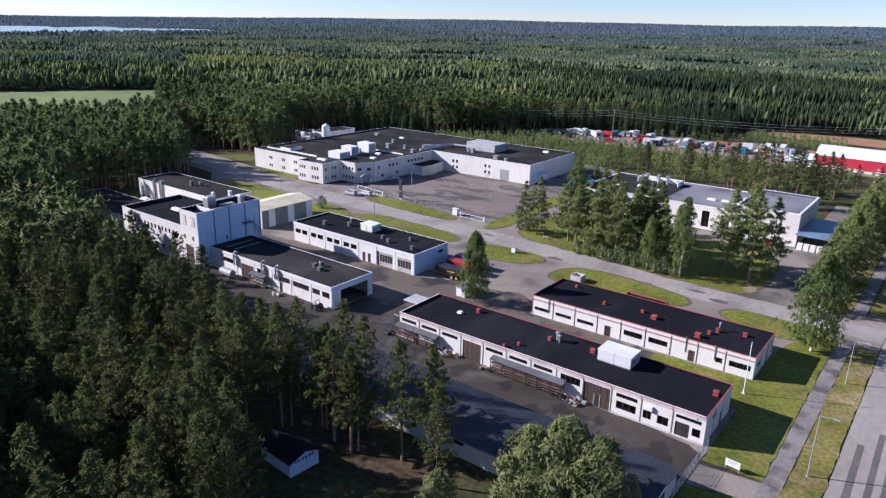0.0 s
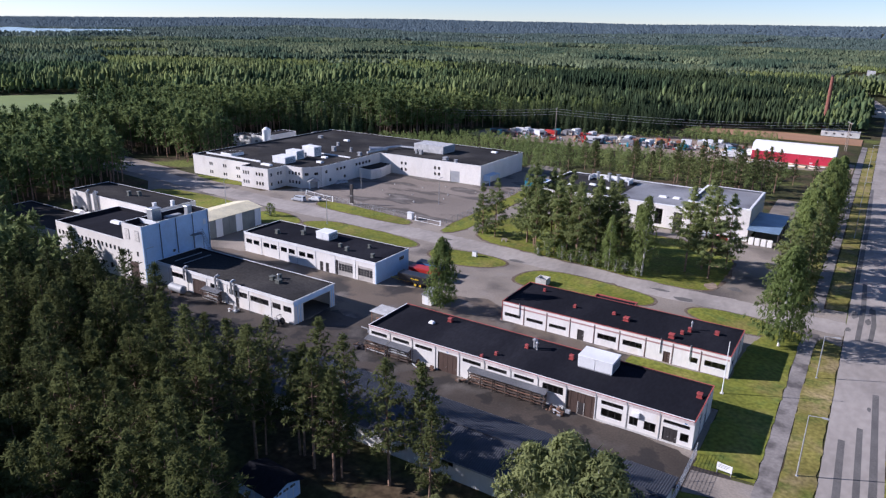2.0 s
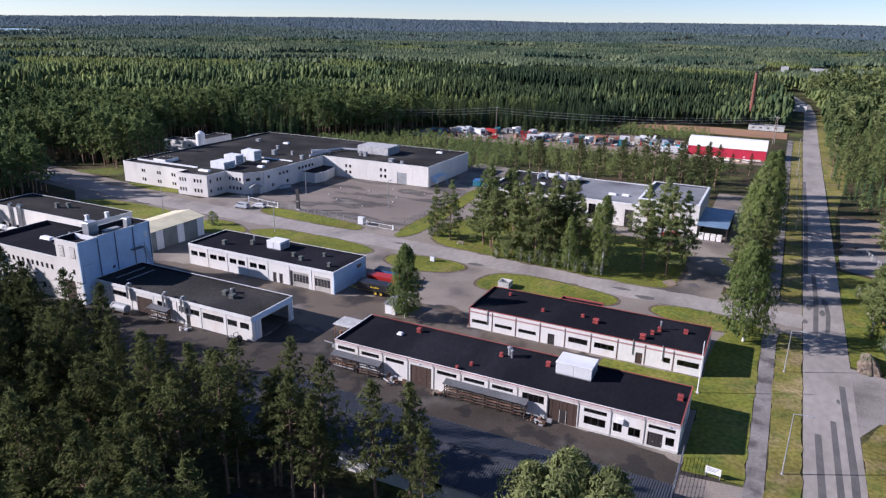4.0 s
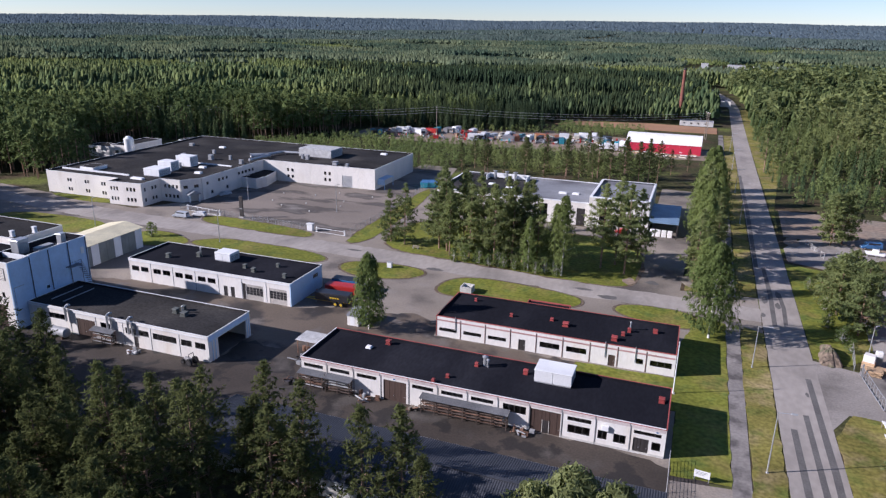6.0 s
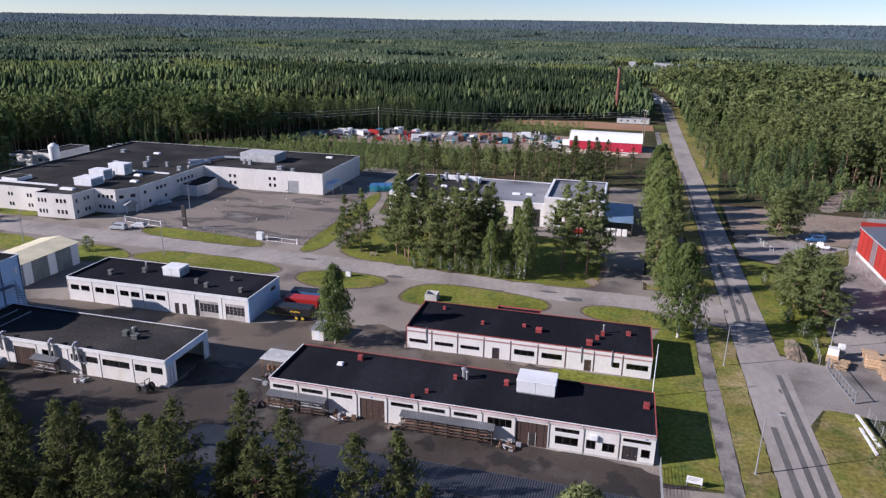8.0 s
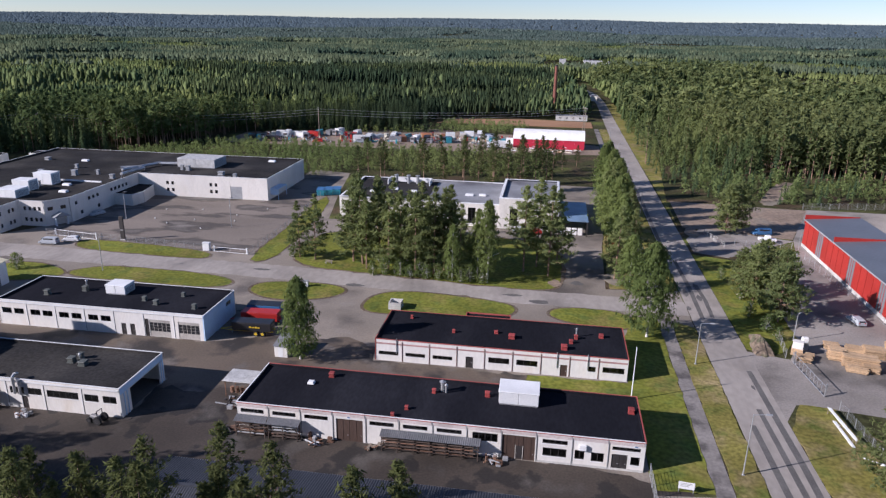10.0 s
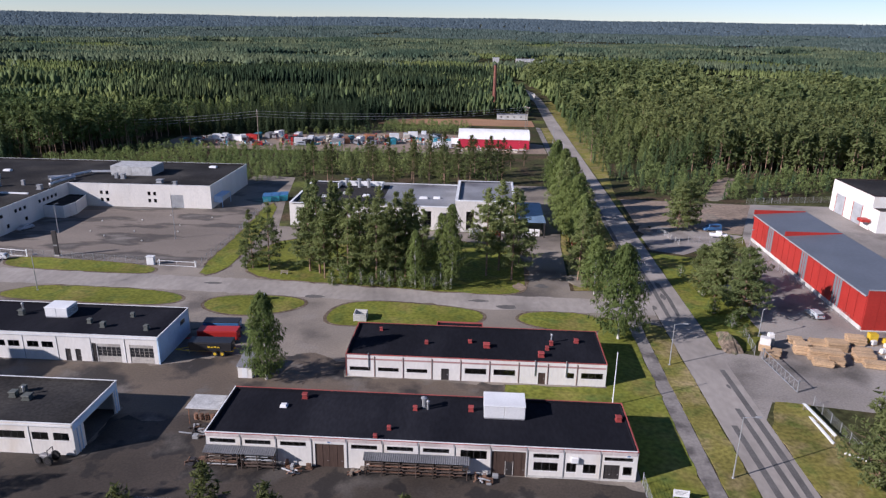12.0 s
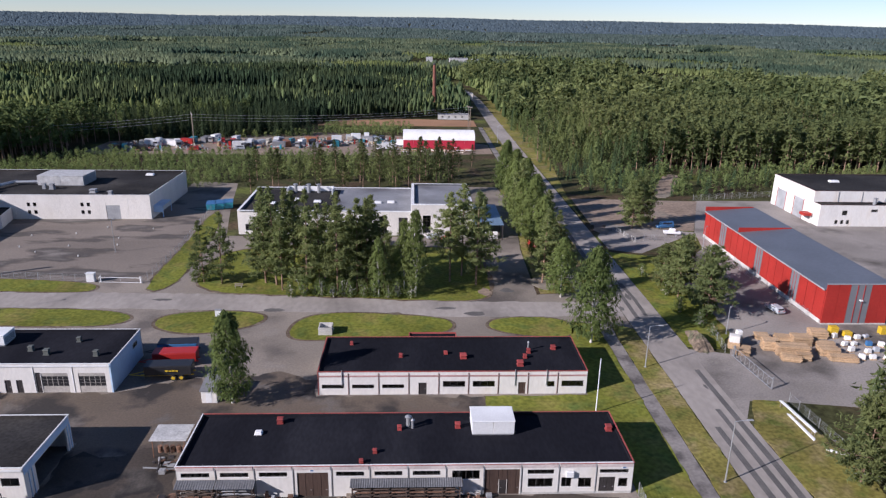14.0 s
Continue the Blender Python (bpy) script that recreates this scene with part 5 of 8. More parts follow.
def white_warehouse():
    t = thing("white_warehouse", (152.2, 127, 0), "white warehouse with dark roof, brown edge and loading doors", "warehouse")
    edge = surface("brown_roof_edge", (0.10, 0.045, 0.04), 0.6)
    s = shell(t, rect(75, 24.6), 10.2, WHITE_WALL, BITUMEN_OLD, [edge], {3: [Dr(3.5, 8.8, 6.2, GREY_DOOR, 1, 8), Dr(14.2, 19.4, 6.2, GREY_DOOR, 1, 8)], 1: [W(4, 8, 6, 7.5, 3)]}, 7.5, parapet=0.3)
    for k in range(1, 10):
        part("gutter_pipe", tube(bmesh.new(), s[0].at(7.5 * k, 0.12, 6.9), s[0].at(7.5 * k, 0.12, 10.0), 0.09), GREY_METAL, t)
    for u in (3.2, 8.85, 13.9, 19.45):
        part("door_post", s[3].block(bmesh.new(), u, u + 0.25, 0.004, 0.08, 0, 6.4), RED_TRIM, t)
    shell(t, [(0.4, -3.6), (60, -3.6), (60, -0.02), (0.4, -0.02)], 6.7, WHITE_WALL, BITUMEN_OLD, [edge], {0: [W(7, 8.6, 3.6, 5.0, 2), W(5.2, 6.1, 0.8, 2.0, 1), W(7.0, 7.9, 0.8, 2.0, 1), W(8.8, 9.7, 0.8, 2.0, 1), W(16, 18, 4.6, 5.4), W(23, 24.5, 1, 2.2)]}, 7.0)
    for x, y in ((14, 14), (34, 12), (52, 15)):
        part("skylight", bevelled(box(bmesh.new(), x - 1.6, x + 1.6, y - 0.8, y + 0.8, 9.9, 10.5, 0.2), 0.05), WHITE_TRIM, t)
    part("red_canopy", bevelled(boxes((-2.6, -0.06, -0.6, 2.2, 2.4, 3.3)), 0.1), RED_WALL, t)
    pipe_stack(t, 18, -2, 6.4, 0.5, 2.0, GALV)


def arched_hall():
    t = thing("tent_hall", (25, 249, 0), "crimson storage hall with rounded white fabric roof", "storage hall")
    L, D, e, r = 33.5, 15.0, 4.3, 8.0
    for k in range(7):
        part("wall_panel", boxes((k * L / 7 + 0.02, (k + 1) * L / 7 - 0.02, 0, 0.15, 0.05, e)), RED_HALL, t)
    prof = [(-0.2, e)] + [(D / 2 - D / 2 * math.cos(a) * 1.02, e + (r - e) * math.sin(a)) for a in [math.pi * i / 12 for i in range(1, 12)]] + [(D + 0.2, e), (D + 0.2, 0)]
    bm = bmesh.new()
    n = 14
    rings = [[bm.verts.new((-0.1 + (L + 0.2) * k / n, y, z)) for y, z in prof] for k in range(n + 1)]
    for k in range(n):
        for i in range(len(prof) - 1):
            bm.faces.new((rings[k][i], rings[k + 1][i], rings[k + 1][i + 1], rings[k][i + 1]))
    ob = part("roof", bm, WHITE_TARP, t)
    ob.modifiers.new("thickness", "SOLIDIFY").thickness = 0.06
    for x in (0.05, L - 0.2):
        bm = bmesh.new()
        low = [(0.1, 0.0)] + [(min(max(y, 0.1), D - 0.1), z - 0.08) for y, z in prof[:-1]] + [(D - 0.1, 0.0)]
        a, b = [bm.verts.new((x, y, z)) for y, z in low], [bm.verts.new((x + 0.15, y, z)) for y, z in low]
        bm.faces.new(a[::-1])
        bm.faces.new(b)
        for i in range(len(low)):
            j = (i + 1) % len(low)
            bm.faces.new((a[i], a[j], b[j], b[i]))
        part("end_wall", bm, WHITE_TARP, t)
    for x in (9, 24):
        part("wall_lamp", boxes((x, x + 1.2, -0.2, -0.02, 0.8, 1.1)), WHITE_TRIM, t)


def brick_chimney():
    t = thing("chimney", (43.5, 389, 0), "tall slender red brick factory chimney", "chimney")
    for k in range(15):
        part("shaft_ring", tube(bmesh.new(), (0, 0, k * 2.0), (0, 0, k * 2.0 + 1.99), 1.4 - 0.035 * k, 1.4 - 0.035 * (k + 1), 16), BRICK_RED, t)
    part("crown", tube(tube(bmesh.new(), (0, 0, 30), (0, 0, 30.6), 1.0, 1.05, 16), (0, 0, 30.6), (0, 0, 31), 0.9, 0.85, 16), DARK_DOOR, t)
    t = thing("boiler_house", (45, 352, 0), "grey concrete outbuilding at the foot of the chimney", "outbuilding")
    shell(t, rect(19, 7), 2.8, CONCRETE, ROOF_GREY, [CONCRETE], {0: [W(2 + 4 * k, 3.2 + 4 * k, 1.2, 2.0) for k in range(4)]}, 5.0)


def hut():
    t = thing("garden_hut", (11.5, -41.5, 0), "small white timber hut with shallow dark roof", "hut", rz=-4)
    w, d = 6.4, 4.6
    s = [Side((0, 0), (w, 0)), Side((w, 0), (w, d)), Side((w, d), (0, d)), Side((0, d), (0, 0))]
    for i, sd in enumerate(s):
        n = 4
        for k in range(n):
            part("wall_board_panel", sd.block(bmesh.new(), sd.length * k / n + 0.01, min(sd.length * (k + 1) / n - 0.01, sd.length - 0.12), -0.12, 0, 0.05, 2.3), SKYLIT_WALL, t)
        for k in range(n + 1):
            u = min(max(sd.length * k / n, 0.1), sd.length - 0.2)
            part("batten", sd.block(bmesh.new(), u - 0.04, u + 0.04, 0.004, 0.03, 0.05, 2.3), WHITE_TRIM, t)
    for x in (0.05, w - 0.17):
        bm = bmesh.new()
        a = [bm.verts.new(c) for c in ((x, 0, 2.3), (x, d, 2.3), (x, d / 2, 3.1))]
        b = [bm.verts.new((v.co.x + 0.12, v.co.y, v.co.z)) for v in a]
        bm.faces.new(a[::-1])
        bm.faces.new(b)
        for i in range(3):
            bm.faces.new((a[i], a[(i + 1) % 3], b[(i + 1) % 3], b[i]))
        part("gable", bm, SKYLIT_WALL, t)
    for sg in (0, 1):
        bm = bmesh.new()
        y0, z0, y1, z1 = (-0.4, 2.2, d / 2, 3.15) if sg == 0 else (d / 2, 3.15, d + 0.4, 2.2)
        v = [bm.verts.new(c) for c in ((-0.4, y0, z0), (w + 0.4, y0, z0), (w + 0.4, y1, z1), (-0.4, y1, z1), (-0.4, y0, z0 + 0.1), (w + 0.4, y0, z0 + 0.1), (w + 0.4, y1, z1 + 0.1), (-0.4, y1, z1 + 0.1))]
        for f in ((3, 2, 1, 0), (4, 5, 6, 7), (0, 1, 5, 4), (1, 2, 6, 5), (2, 3, 7, 6), (3, 0, 4, 7)):
            bm.faces.new([v[i] for i in f])
        part("roof", bm, BITUMEN, t)
    for k in range(3):
        part("vent_slot", s[1].block(bmesh.new(), 0.8 + 1.1 * k, 1.6 + 1.1 * k, 0.004, 0.02, 1.8, 2.15), DARK_FRAME, t)


long_workshop()
short_workshop()
garage_block()
depot_shed_west()
factory_tower()
beige_shed()
sheet_barn()
main_factory()
tank_and_annex()
park_factory()
red_warehouse()
white_warehouse()
arched_hall()
brick_chimney()
hut()

# ---- trees ----
def raw_mesh(name, verts, tris, material, soft=False):
    me = bpy.data.meshes.new(name)
    verts, tris = np.asarray(verts, np.float32), np.asarray(tris, np.int32)
    me.vertices.add(len(verts))
    me.vertices.foreach_set("co", verts.ravel())
    me.loops.add(tris.size)
    me.loops.foreach_set("vertex_index", tris.ravel())
    me.polygons.add(len(tris))
    me.polygons.foreach_set("loop_start", np.arange(0, tris.size, 3, dtype=np.int32))
    if soft:
        me.polygons.foreach_set("use_smooth", np.ones(len(tris), bool))
    me.update(calc_edges=True)
    me.materials.append(material)
    return me


def tri_tube(p, q, r0, r1, n=5):
    p, q = np.asarray(p, float), np.asarray(q, float)
    d = (q - p) / (np.linalg.norm(q - p) + 1e-9)
    s = np.cross(d, (0.3, 0.9, 0.2))
    s /= np.linalg.norm(s)
    o = np.cross(d, s)
    a = np.linspace(0, 2 * np.pi, n, endpoint=False)
    ring = np.outer(np.cos(a), s) + np.outer(np.sin(a), o)
    v = np.concatenate([p + ring * r0, q + ring * r1])
    t = []
    for i in range(n):
        j = (i + 1) % n
        t += [(i, j, n + j), (i, n + j, n + i)]
    return v, np.array(t)


def joined(pieces):
    vs, ts, k = [], [], 0
    for v, t in pieces:
        vs.append(v)
        ts.append(np.asarray(t) + k)
        k += len(v)
    return np.concatenate(vs), np.concatenate(ts)


def spikes(rng, centres, out, size, width, count, spread=0.8, droop=0.0, rough=0.45):
    """Small pointed leaf triangles round each centre, lying like shingles; out: the way the crown faces there."""
    n = len(centres)
    m = n * count
    c = np.repeat(centres, count, 0) + rng.normal(0, 1, (m, 3)) * size * 0.3
    face = np.repeat(out / (np.linalg.norm(out, axis=1, keepdims=True) + 1e-9), count, 0) + rng.normal(0, rough, (m, 3))
    face /= np.linalg.norm(face, axis=1, keepdims=True) + 1e-9
    d = rng.normal(0, 1, (m, 3)) + np.repeat(out, count, 0) * 0.5
    d[:, 2] -= droop
    d -= face * np.sum(d * face, 1, keepdims=True)
    d /= np.linalg.norm(d, axis=1, keepdims=True) + 1e-9
    s = np.cross(d, face)
    ln = size * rng.uniform(0.6, 1.3, (m, 1))
    v = np.stack([c - s * width * ln - d * ln * 0.3, c + s * width * ln - d * ln * 0.3, c + d * ln], 1).reshape(-1, 3)
    return v, np.arange(len(v)).reshape(-1, 3)


def pine(rng, h, whorls=15, limbs=5, tufts=4, needles=6, size=0.5, bare=0.42, wide=0.13, limb_tris=True, blade=0.15, taper=0.7, lift=0.75):
    """A Scots pine: bare trunk, uneven whorls that sweep upward near the top, needles in tufts on the outer limbs."""
    lean = rng.normal(0, 0.018 * h, 2)
    top = np.array([lean[0], lean[1], h])
    trunk = [tri_tube((0, 0, -0.2), top * 0.5, 0.011 * h + 0.02, 0.008 * h, 6), tri_tube(top * 0.5, top * 0.98, 0.008 * h, 0.02, 5)]
    centres, out = [], []
    rmax = wide * h
    heavy = rng.uniform(0, 6.3)
    for k in range(whorls):
        f = np.clip((k + rng.normal(0, 0.16)) / (whorls - 1), 0, 1)
        z = h * (bare + (0.985 - bare) * f)
        reach = rmax * min(1.0, 0.62 + 2.2 * f) * (1 - f) ** taper * 1.3 + 0.22
        a0 = rng.uniform(0, 6.3)
        for j in range(limbs):
            if rng.random() < (0.3 if f < 0.25 else 0.1):
                continue
            a = a0 + 2 * np.pi * j / limbs + rng.normal(0, 0.3)
            ln = reach * rng.uniform(0.55, 1.2) * (1 + 0.16 * np.cos(a - heavy))
            base = top * (z / h)
            rise = lift * (f ** 1.1) + rng.uniform(-0.12, 0.2)
            tip = base + np.array([np.cos(a) * ln, np.sin(a) * ln, ln * rise])
            if limb_tris and f < 0.6:
                trunk.append(tri_tube(base, tip, 0.05, 0.015, 3))
            way = np.array([np.cos(a), np.sin(a), rise])
            for q in np.linspace(0.4, 1.0, max(2, round(tufts * min(1.0, 0.15 + ln / rmax)))):
                side = np.array([-np.sin(a), np.cos(a), 0]) * rng.normal(0, 0.2) * ln * q
                centres.append(base + (tip - base) * q + side + np.array([0, 0, 0.10 * ln * q * q]) + rng.normal(0, 0.1 * size, 3))
                out.append(way * 0.45 + np.array([0, 0, 0.75]))
    for q in (0.95, 0.985):
        centres.append(top * q)
        out.append(np.array([0, 0, 1.0]))
    return joined(trunk), spikes(rng, np.array(centres), np.array(out), size, blade, needles, rough=0.65)


def spruce(rng, h, levels=16, arms=8, wide=0.16, per=2):
    trunk = [tri_tube((0, 0, -0.2), (0, 0, h * 0.95), 0.012 * h + 0.03, 0.02, 5)]
    v, t = [], []
    for k in range(levels):
        f = k / levels
        z = h * (0.06 + 0.92 * f)
        r = wide * h * (1 - f) ** 0.85 + 0.15
        dz = h / levels
        a0 = rng.uniform(0, 6.3)
        for j in range(arms):
            a = a0 + 2 * np.pi * j / arms + rng.normal(0, 0.12)
            ln = r * rng.uniform(0.75, 1.15)
            w = 2 * np.pi / arms * 0.62
            tip = (np.cos(a) * ln, np.sin(a) * ln, z - 0.25 * ln + rng.normal(0, 0.1))
            for m in range(per):
                b = a + (m - (per - 1) / 2) * w * 0.8
                v += [(0, 0, z + dz * 0.9), (np.cos(b - w / 2) * ln * 0.75, np.sin(b - w / 2) * ln * 0.75, z - 0.05 * ln), (np.cos(b) * ln, np.sin(b) * ln, tip[2] + rng.normal(0, 0.08 * dz))]
                t.append((len(v) - 3, len(v) - 2, len(v) - 1))
                v += [(0, 0, z + dz * 0.9), (np.cos(b) * ln, np.sin(b) * ln, tip[2]), (np.cos(b + w / 2) * ln * 0.75, np.sin(b + w / 2) * ln * 0.75, z - 0.05 * ln)]
                t.append((len(v) - 3, len(v) - 2, len(v) - 1))
    return joined(trunk), (np.array(v, float), np.array(t))


def broadleaf(rng, h, clumps=330, leaf_count=6, size=0.5, low=0.1, wide=0.22, droop=0.5, stems=1, ball=False):
    trunk = []
    for s in range(stems):
        foot = rng.normal(0, 0.25 if stems > 1 else 0, 2)
        head = np.array([*(foot * 3 + rng.normal(0, 0.3, 2)), h * 0.9])
        trunk.append(tri_tube((*foot, -0.2), head, 0.012 * h + 0.03, 0.02, 6))
    n = clumps
    f = rng.uniform(0, 1, n) ** 0.85
    z = h * (low + (0.97 - low) * f)
    prof = np.minimum(1, f * 2.6 + 0.5) * (1 - f) ** 0.5 * 1.15 + 0.03
    if ball:
        prof = np.sin(np.pi * np.clip(f * 0.82 + 0.14, 0, 1)) ** 0.6
    a = rng.uniform(0, 2 * np.pi, n)
    lobe = 1 + 0.22 * np.sin(a * 3 + z * 0.9) + 0.16 * np.sin(a * 5 - z * 1.7)
    r = wide * h * prof * np.sqrt(rng.uniform(0.18, 1, n)) * lobe
    c = np.stack([np.cos(a) * r, np.sin(a) * r, z], 1)
    o = np.stack([np.cos(a) * 0.7, np.sin(a) * 0.7, np.full(n, 0.25)], 1)
    for k in range(0, n, max(1, n // 26)):
        trunk.append(tri_tube((0, 0, max(0.1 * h, c[k, 2] * 0.75)), c[k], 0.05, 0.012, 3))
    return joined(trunk), spikes(rng, c, o, size, 0.2, leaf_count, 0.7, droop, 0.4)


def crown_cone(rng, h, sides=5, profile=((0.12, 0.75), (0.34, 1.0), (0.62, 0.6)), wide=0.16, jag=0.28):
    """A small ragged crown for trees far off: rings of a spread profile up to a point."""
    v, t = [], []
    for f, r in profile:
        a0 = rng.uniform(0, 6.3)
        for j in range(sides):
            a = a0 + 2 * np.pi * j / sides + rng.normal(0, 0.15)
            q = wide * h * r * rng.uniform(1 - jag, 1 + jag)
            v.append((np.cos(a) * q, np.sin(a) * q, h * f + rng.normal(0, 0.03 * h)))
    v.append((rng.normal(0, 0.01 * h), rng.normal(0, 0.01 * h), h))
    n = len(profile)
    for k in range(n - 1):
        for j in range(sides):
            a, b, c, d = k * sides + j, k * sides + (j + 1) % sides, (k + 1) * sides + j, (k + 1) * sides + (j + 1) % sides
            t += [(a, b, d), (a, d, c)]
    t += [((n - 1) * sides + j, (n - 1) * sides + (j + 1) % sides, n * sides) for j in range(sides)]
    return np.array(v, float), np.array(t)




def tree_meshes(kind, seed, h, **kw):
    rng = np.random.default_rng(seed)
    made = {"pine": pine, "spruce": spruce, "birch": broadleaf}[kind](rng, h, **kw)
    bark, leaf = {"pine": (PINE_BARK, SHADED_PINE_LEAF), "spruce": (PINE_BARK, SPRUCE_LEAF), "birch": (BIRCH_BARK, BIRCH_LEAF)}[kind]
    return raw_mesh("trunk", *made[0], bark), raw_mesh("crown", *made[1], leaf)


def plant(name, meshes, x, y, s, rz, label, category, group="", z=0.0):
    t = thing(name, (x, y, z), label, category, group, rz)
    t.scale = (s, s, s)
    for n, me in zip(("trunk", "crown"), meshes):
        ob = new(n, me)
        ob.parent = t
    return t


PINES = [tree_meshes("pine", 10 + k, 18.0, wide=w, bare=b, whorls=15, limbs=6, tufts=5, needles=8, size=0.52, blade=0.19, taper=0.92) for k, (w, b) in enumerate(((0.17, 0.30), (0.155, 0.36), (0.195, 0.24), (0.165, 0.28), (0.18, 0.34), (0.205, 0.36)))]
TALL_PINES = [tree_meshes("pine", 30 + k, 21.0, wide=w, bare=b, whorls=13, limbs=6, tufts=8, needles=11, size=0.66, blade=0.2, lift=0.3, taper=0.85) for k, (w, b) in enumerate(((0.21, 0.18), (0.19, 0.26), (0.225, 0.14)))]
BROAD_PINES = [tree_meshes("pine", 40 + k, 15.0, wide=0.27, bare=0.12, taper=0.6, whorls=14, limbs=8, tufts=8, needles=10, size=0.6, blade=0.2, lift=0.45) for k in range(2)]
SLIM_BIRCHES = [tree_meshes("birch", 56 + k, 18.0, clumps=620, leaf_count=6, size=0.5, low=0.16, wide=0.15, droop=2.2) for k in range(2)]
BIRCHES = [tree_meshes("birch", 50 + k, 18.0, clumps=1500, leaf_count=5, size=0.55, low=0.09, wide=w, droop=2.0) for k, w in enumerate((0.205, 0.25, 0.225))]
ROUND_TREES = [tree_meshes("birch", 60 + k, 10.0, clumps=1100, leaf_count=5, size=0.5, low=0.1, wide=0.36, droop=0.6, stems=2) for k in range(2)]
BUSHES = [tree_meshes("birch", 70 + k, 4.0, clumps=120, leaf_count=6, size=0.36, low=0.02, wide=0.42, droop=0.0, stems=3, ball=True) for k in range(2)]
for trunk_mesh, crown_mesh in TALL_PINES + BROAD_PINES:
    crown_mesh.materials[0] = FOREST_PINE
for trunk_mesh, crown_mesh in ROUND_TREES:
    crown_mesh.materials[0] = OLIVE_LEAF
rng = np.random.default_rng(4)

for x, y, h in ((-18, 75.3, 14.5), (-13.8, 74.6, 16.5), (-4, 75, 20), (-1.3, 73.6, 22.5), (2.5, 76, 21), (6, 70, 19), (9, 78, 18), (13, 68, 20), (17, 70, 21), (20, 77, 20), (23, 71, 17), (38, 76, 21), (41, 80, 22), (43.9, 73.8, 22),
                (0.5, 70.5, 17), (8.5, 72.5, 19), (15.5, 72, 18), (19, 73, 20), (-6, 84, 20), (4, 86, 19), (46, 84, 19), (11, 88, 18), (-2, 92, 18)):
    plant("pine_tree", TALL_PINES[int(rng.integers(3))], x, y, h / 21.0, rng.uniform(0, 360), "tall Scots pine with bare lower trunk on the park lawn", "pine tree", "park trees", 0.06)
for x, y, h in ((30, 66.9, 20), (27.5, 70, 17), (14.5, 74, 15), (22, 66.5, 14)):
    plant("birch_tree", SLIM_BIRCHES[int(rng.integers(2))], x, y, h / 18.0, rng.uniform(0, 360), "drooping birch among the park pines", "birch tree", "park trees", 0.06)
plant("birch_tree", BIRCHES[0], 1.2, 22.8, 15.9 / 18, 40, "slender dense birch beside the small white shed", "birch tree")
plant("birch_tree", BIRCHES[1], 63.2, 43.8, 19.5 / 18, 10, "large weeping birch beside the footpath", "birch tree", "street trees", 0.06)
for k, (x, y, h) in enumerate(((59.5, 75.2, 17.5), (62, 66.5, 14), (64, 80, 16), (61.5, 88, 18), (64, 96, 17), (62, 105, 19), (64, 113, 18), (61.5, 122, 20), (64, 131, 19), (62.5, 141, 19), (64, 152, 18), (62, 164, 18), (64, 176, 17), (60, 112, 17), (60.5, 132, 18))):
    m = BIRCHES[k % 3] if k not in (0, 2, 4, 7) else TALL_PINES[k % 3]
    plant("birch_tree" if k not in (0, 2, 4, 7) else "pine_tree", m, x, y, h / (18.0 if k not in (0, 2, 4, 7) else 21.0), 53 * k, "roadside tree in a row along the street", "street tree", "street trees", 0.06)
for k, (x, y, h) in enumerate(((90.6, 56.1, 15.5), (88.2, 66, 13.5), (90.5, 71, 13), (87.2, 74, 10), (92.2, 61, 12), (94.3, 119.9, 14.5), (97.5, 122.5, 15), (89.2, 1.5, 13.5), (92.5, -5, 13), (95.5, 6, 11), (98, -3, 12))):
    plant("pine_tree", BROAD_PINES[k % 2], x, y, h / 15.0, 71 * k, "bushy Scots pine on the street verge", "pine tree", "verge trees")
for k, (x, y, h) in enumerate(((26.6, -29.8, 18), (30.5, -28.2, 17.8), (17.7, -27.3, 17.8), (10.3, -25.6, 17.5), (8.1, -35.2, 19.5), (20, -33, 16), (13, -31, 17), (3.5, -28, 17), (33.5, -31, 15))):
    plant("pine_tree", PINES[k % 5], x, y, h / 18.0, 47 * k, "slim dark pine in front of the long sheet roof", "pine tree", "forest edge pines")
for k, (x, y, h) in enumerate(((49.0, -26.0, 13.8), (53.6, -26.6, 13.2), (45.2, -27.6, 12.0), (37.5, -36.0, 7.0))):
    plant("leafy_tree", ROUND_TREES[k % 2], x, y, h / 10.0, 80 * k, "broad light green leafy tree beside the sheet-roofed building", "deciduous tree", "leafy trees")
for k, (x, y, s) in enumerate(((-80, 54, 1.0), (3, 66.9, 0.9), (12, 66.5, 0.8), (16, 66.6, 0.9), (19, 66.4, 0.8), (24, 65.8, 0.9), (-20, 75.5, 0.7), (8, 68, 0.7), (87, 51, 0.9), (88, 47, 0.7), (6, 67.6, 1.1), (9.5, 67.2, 1.0), (14, 67.4, 1.1), (21, 67, 1.0), (26, 66.4, 1.1), (29, 66, 0.9), (-17.5, 76.4, 0.8), (85.5, 58, 0.9), (86, 68, 0.9), (84.5, 80, 0.8), (60.5, 71, 0.6))):
    plant("bush", BUSHES[k % 2], x, y, s, 60 * k, "rounded green bush on the grass", "bush", "bushes", 0.05)


# ---- forests ----
def inside(px, py, pts):
    """Which points lie inside a plan outline."""
    hit = np.zeros(len(px), bool)
    n = len(pts)
    for i in range(n):
        (x0, y0), (x1, y1) = pts[i], pts[(i + 1) % n]
        cross = ((y0 > py) != (y1 > py)) & (px < (x1 - x0) * (py - y0) / (y1 - y0 + 1e-12) + x0)
        hit ^= cross
    return hit


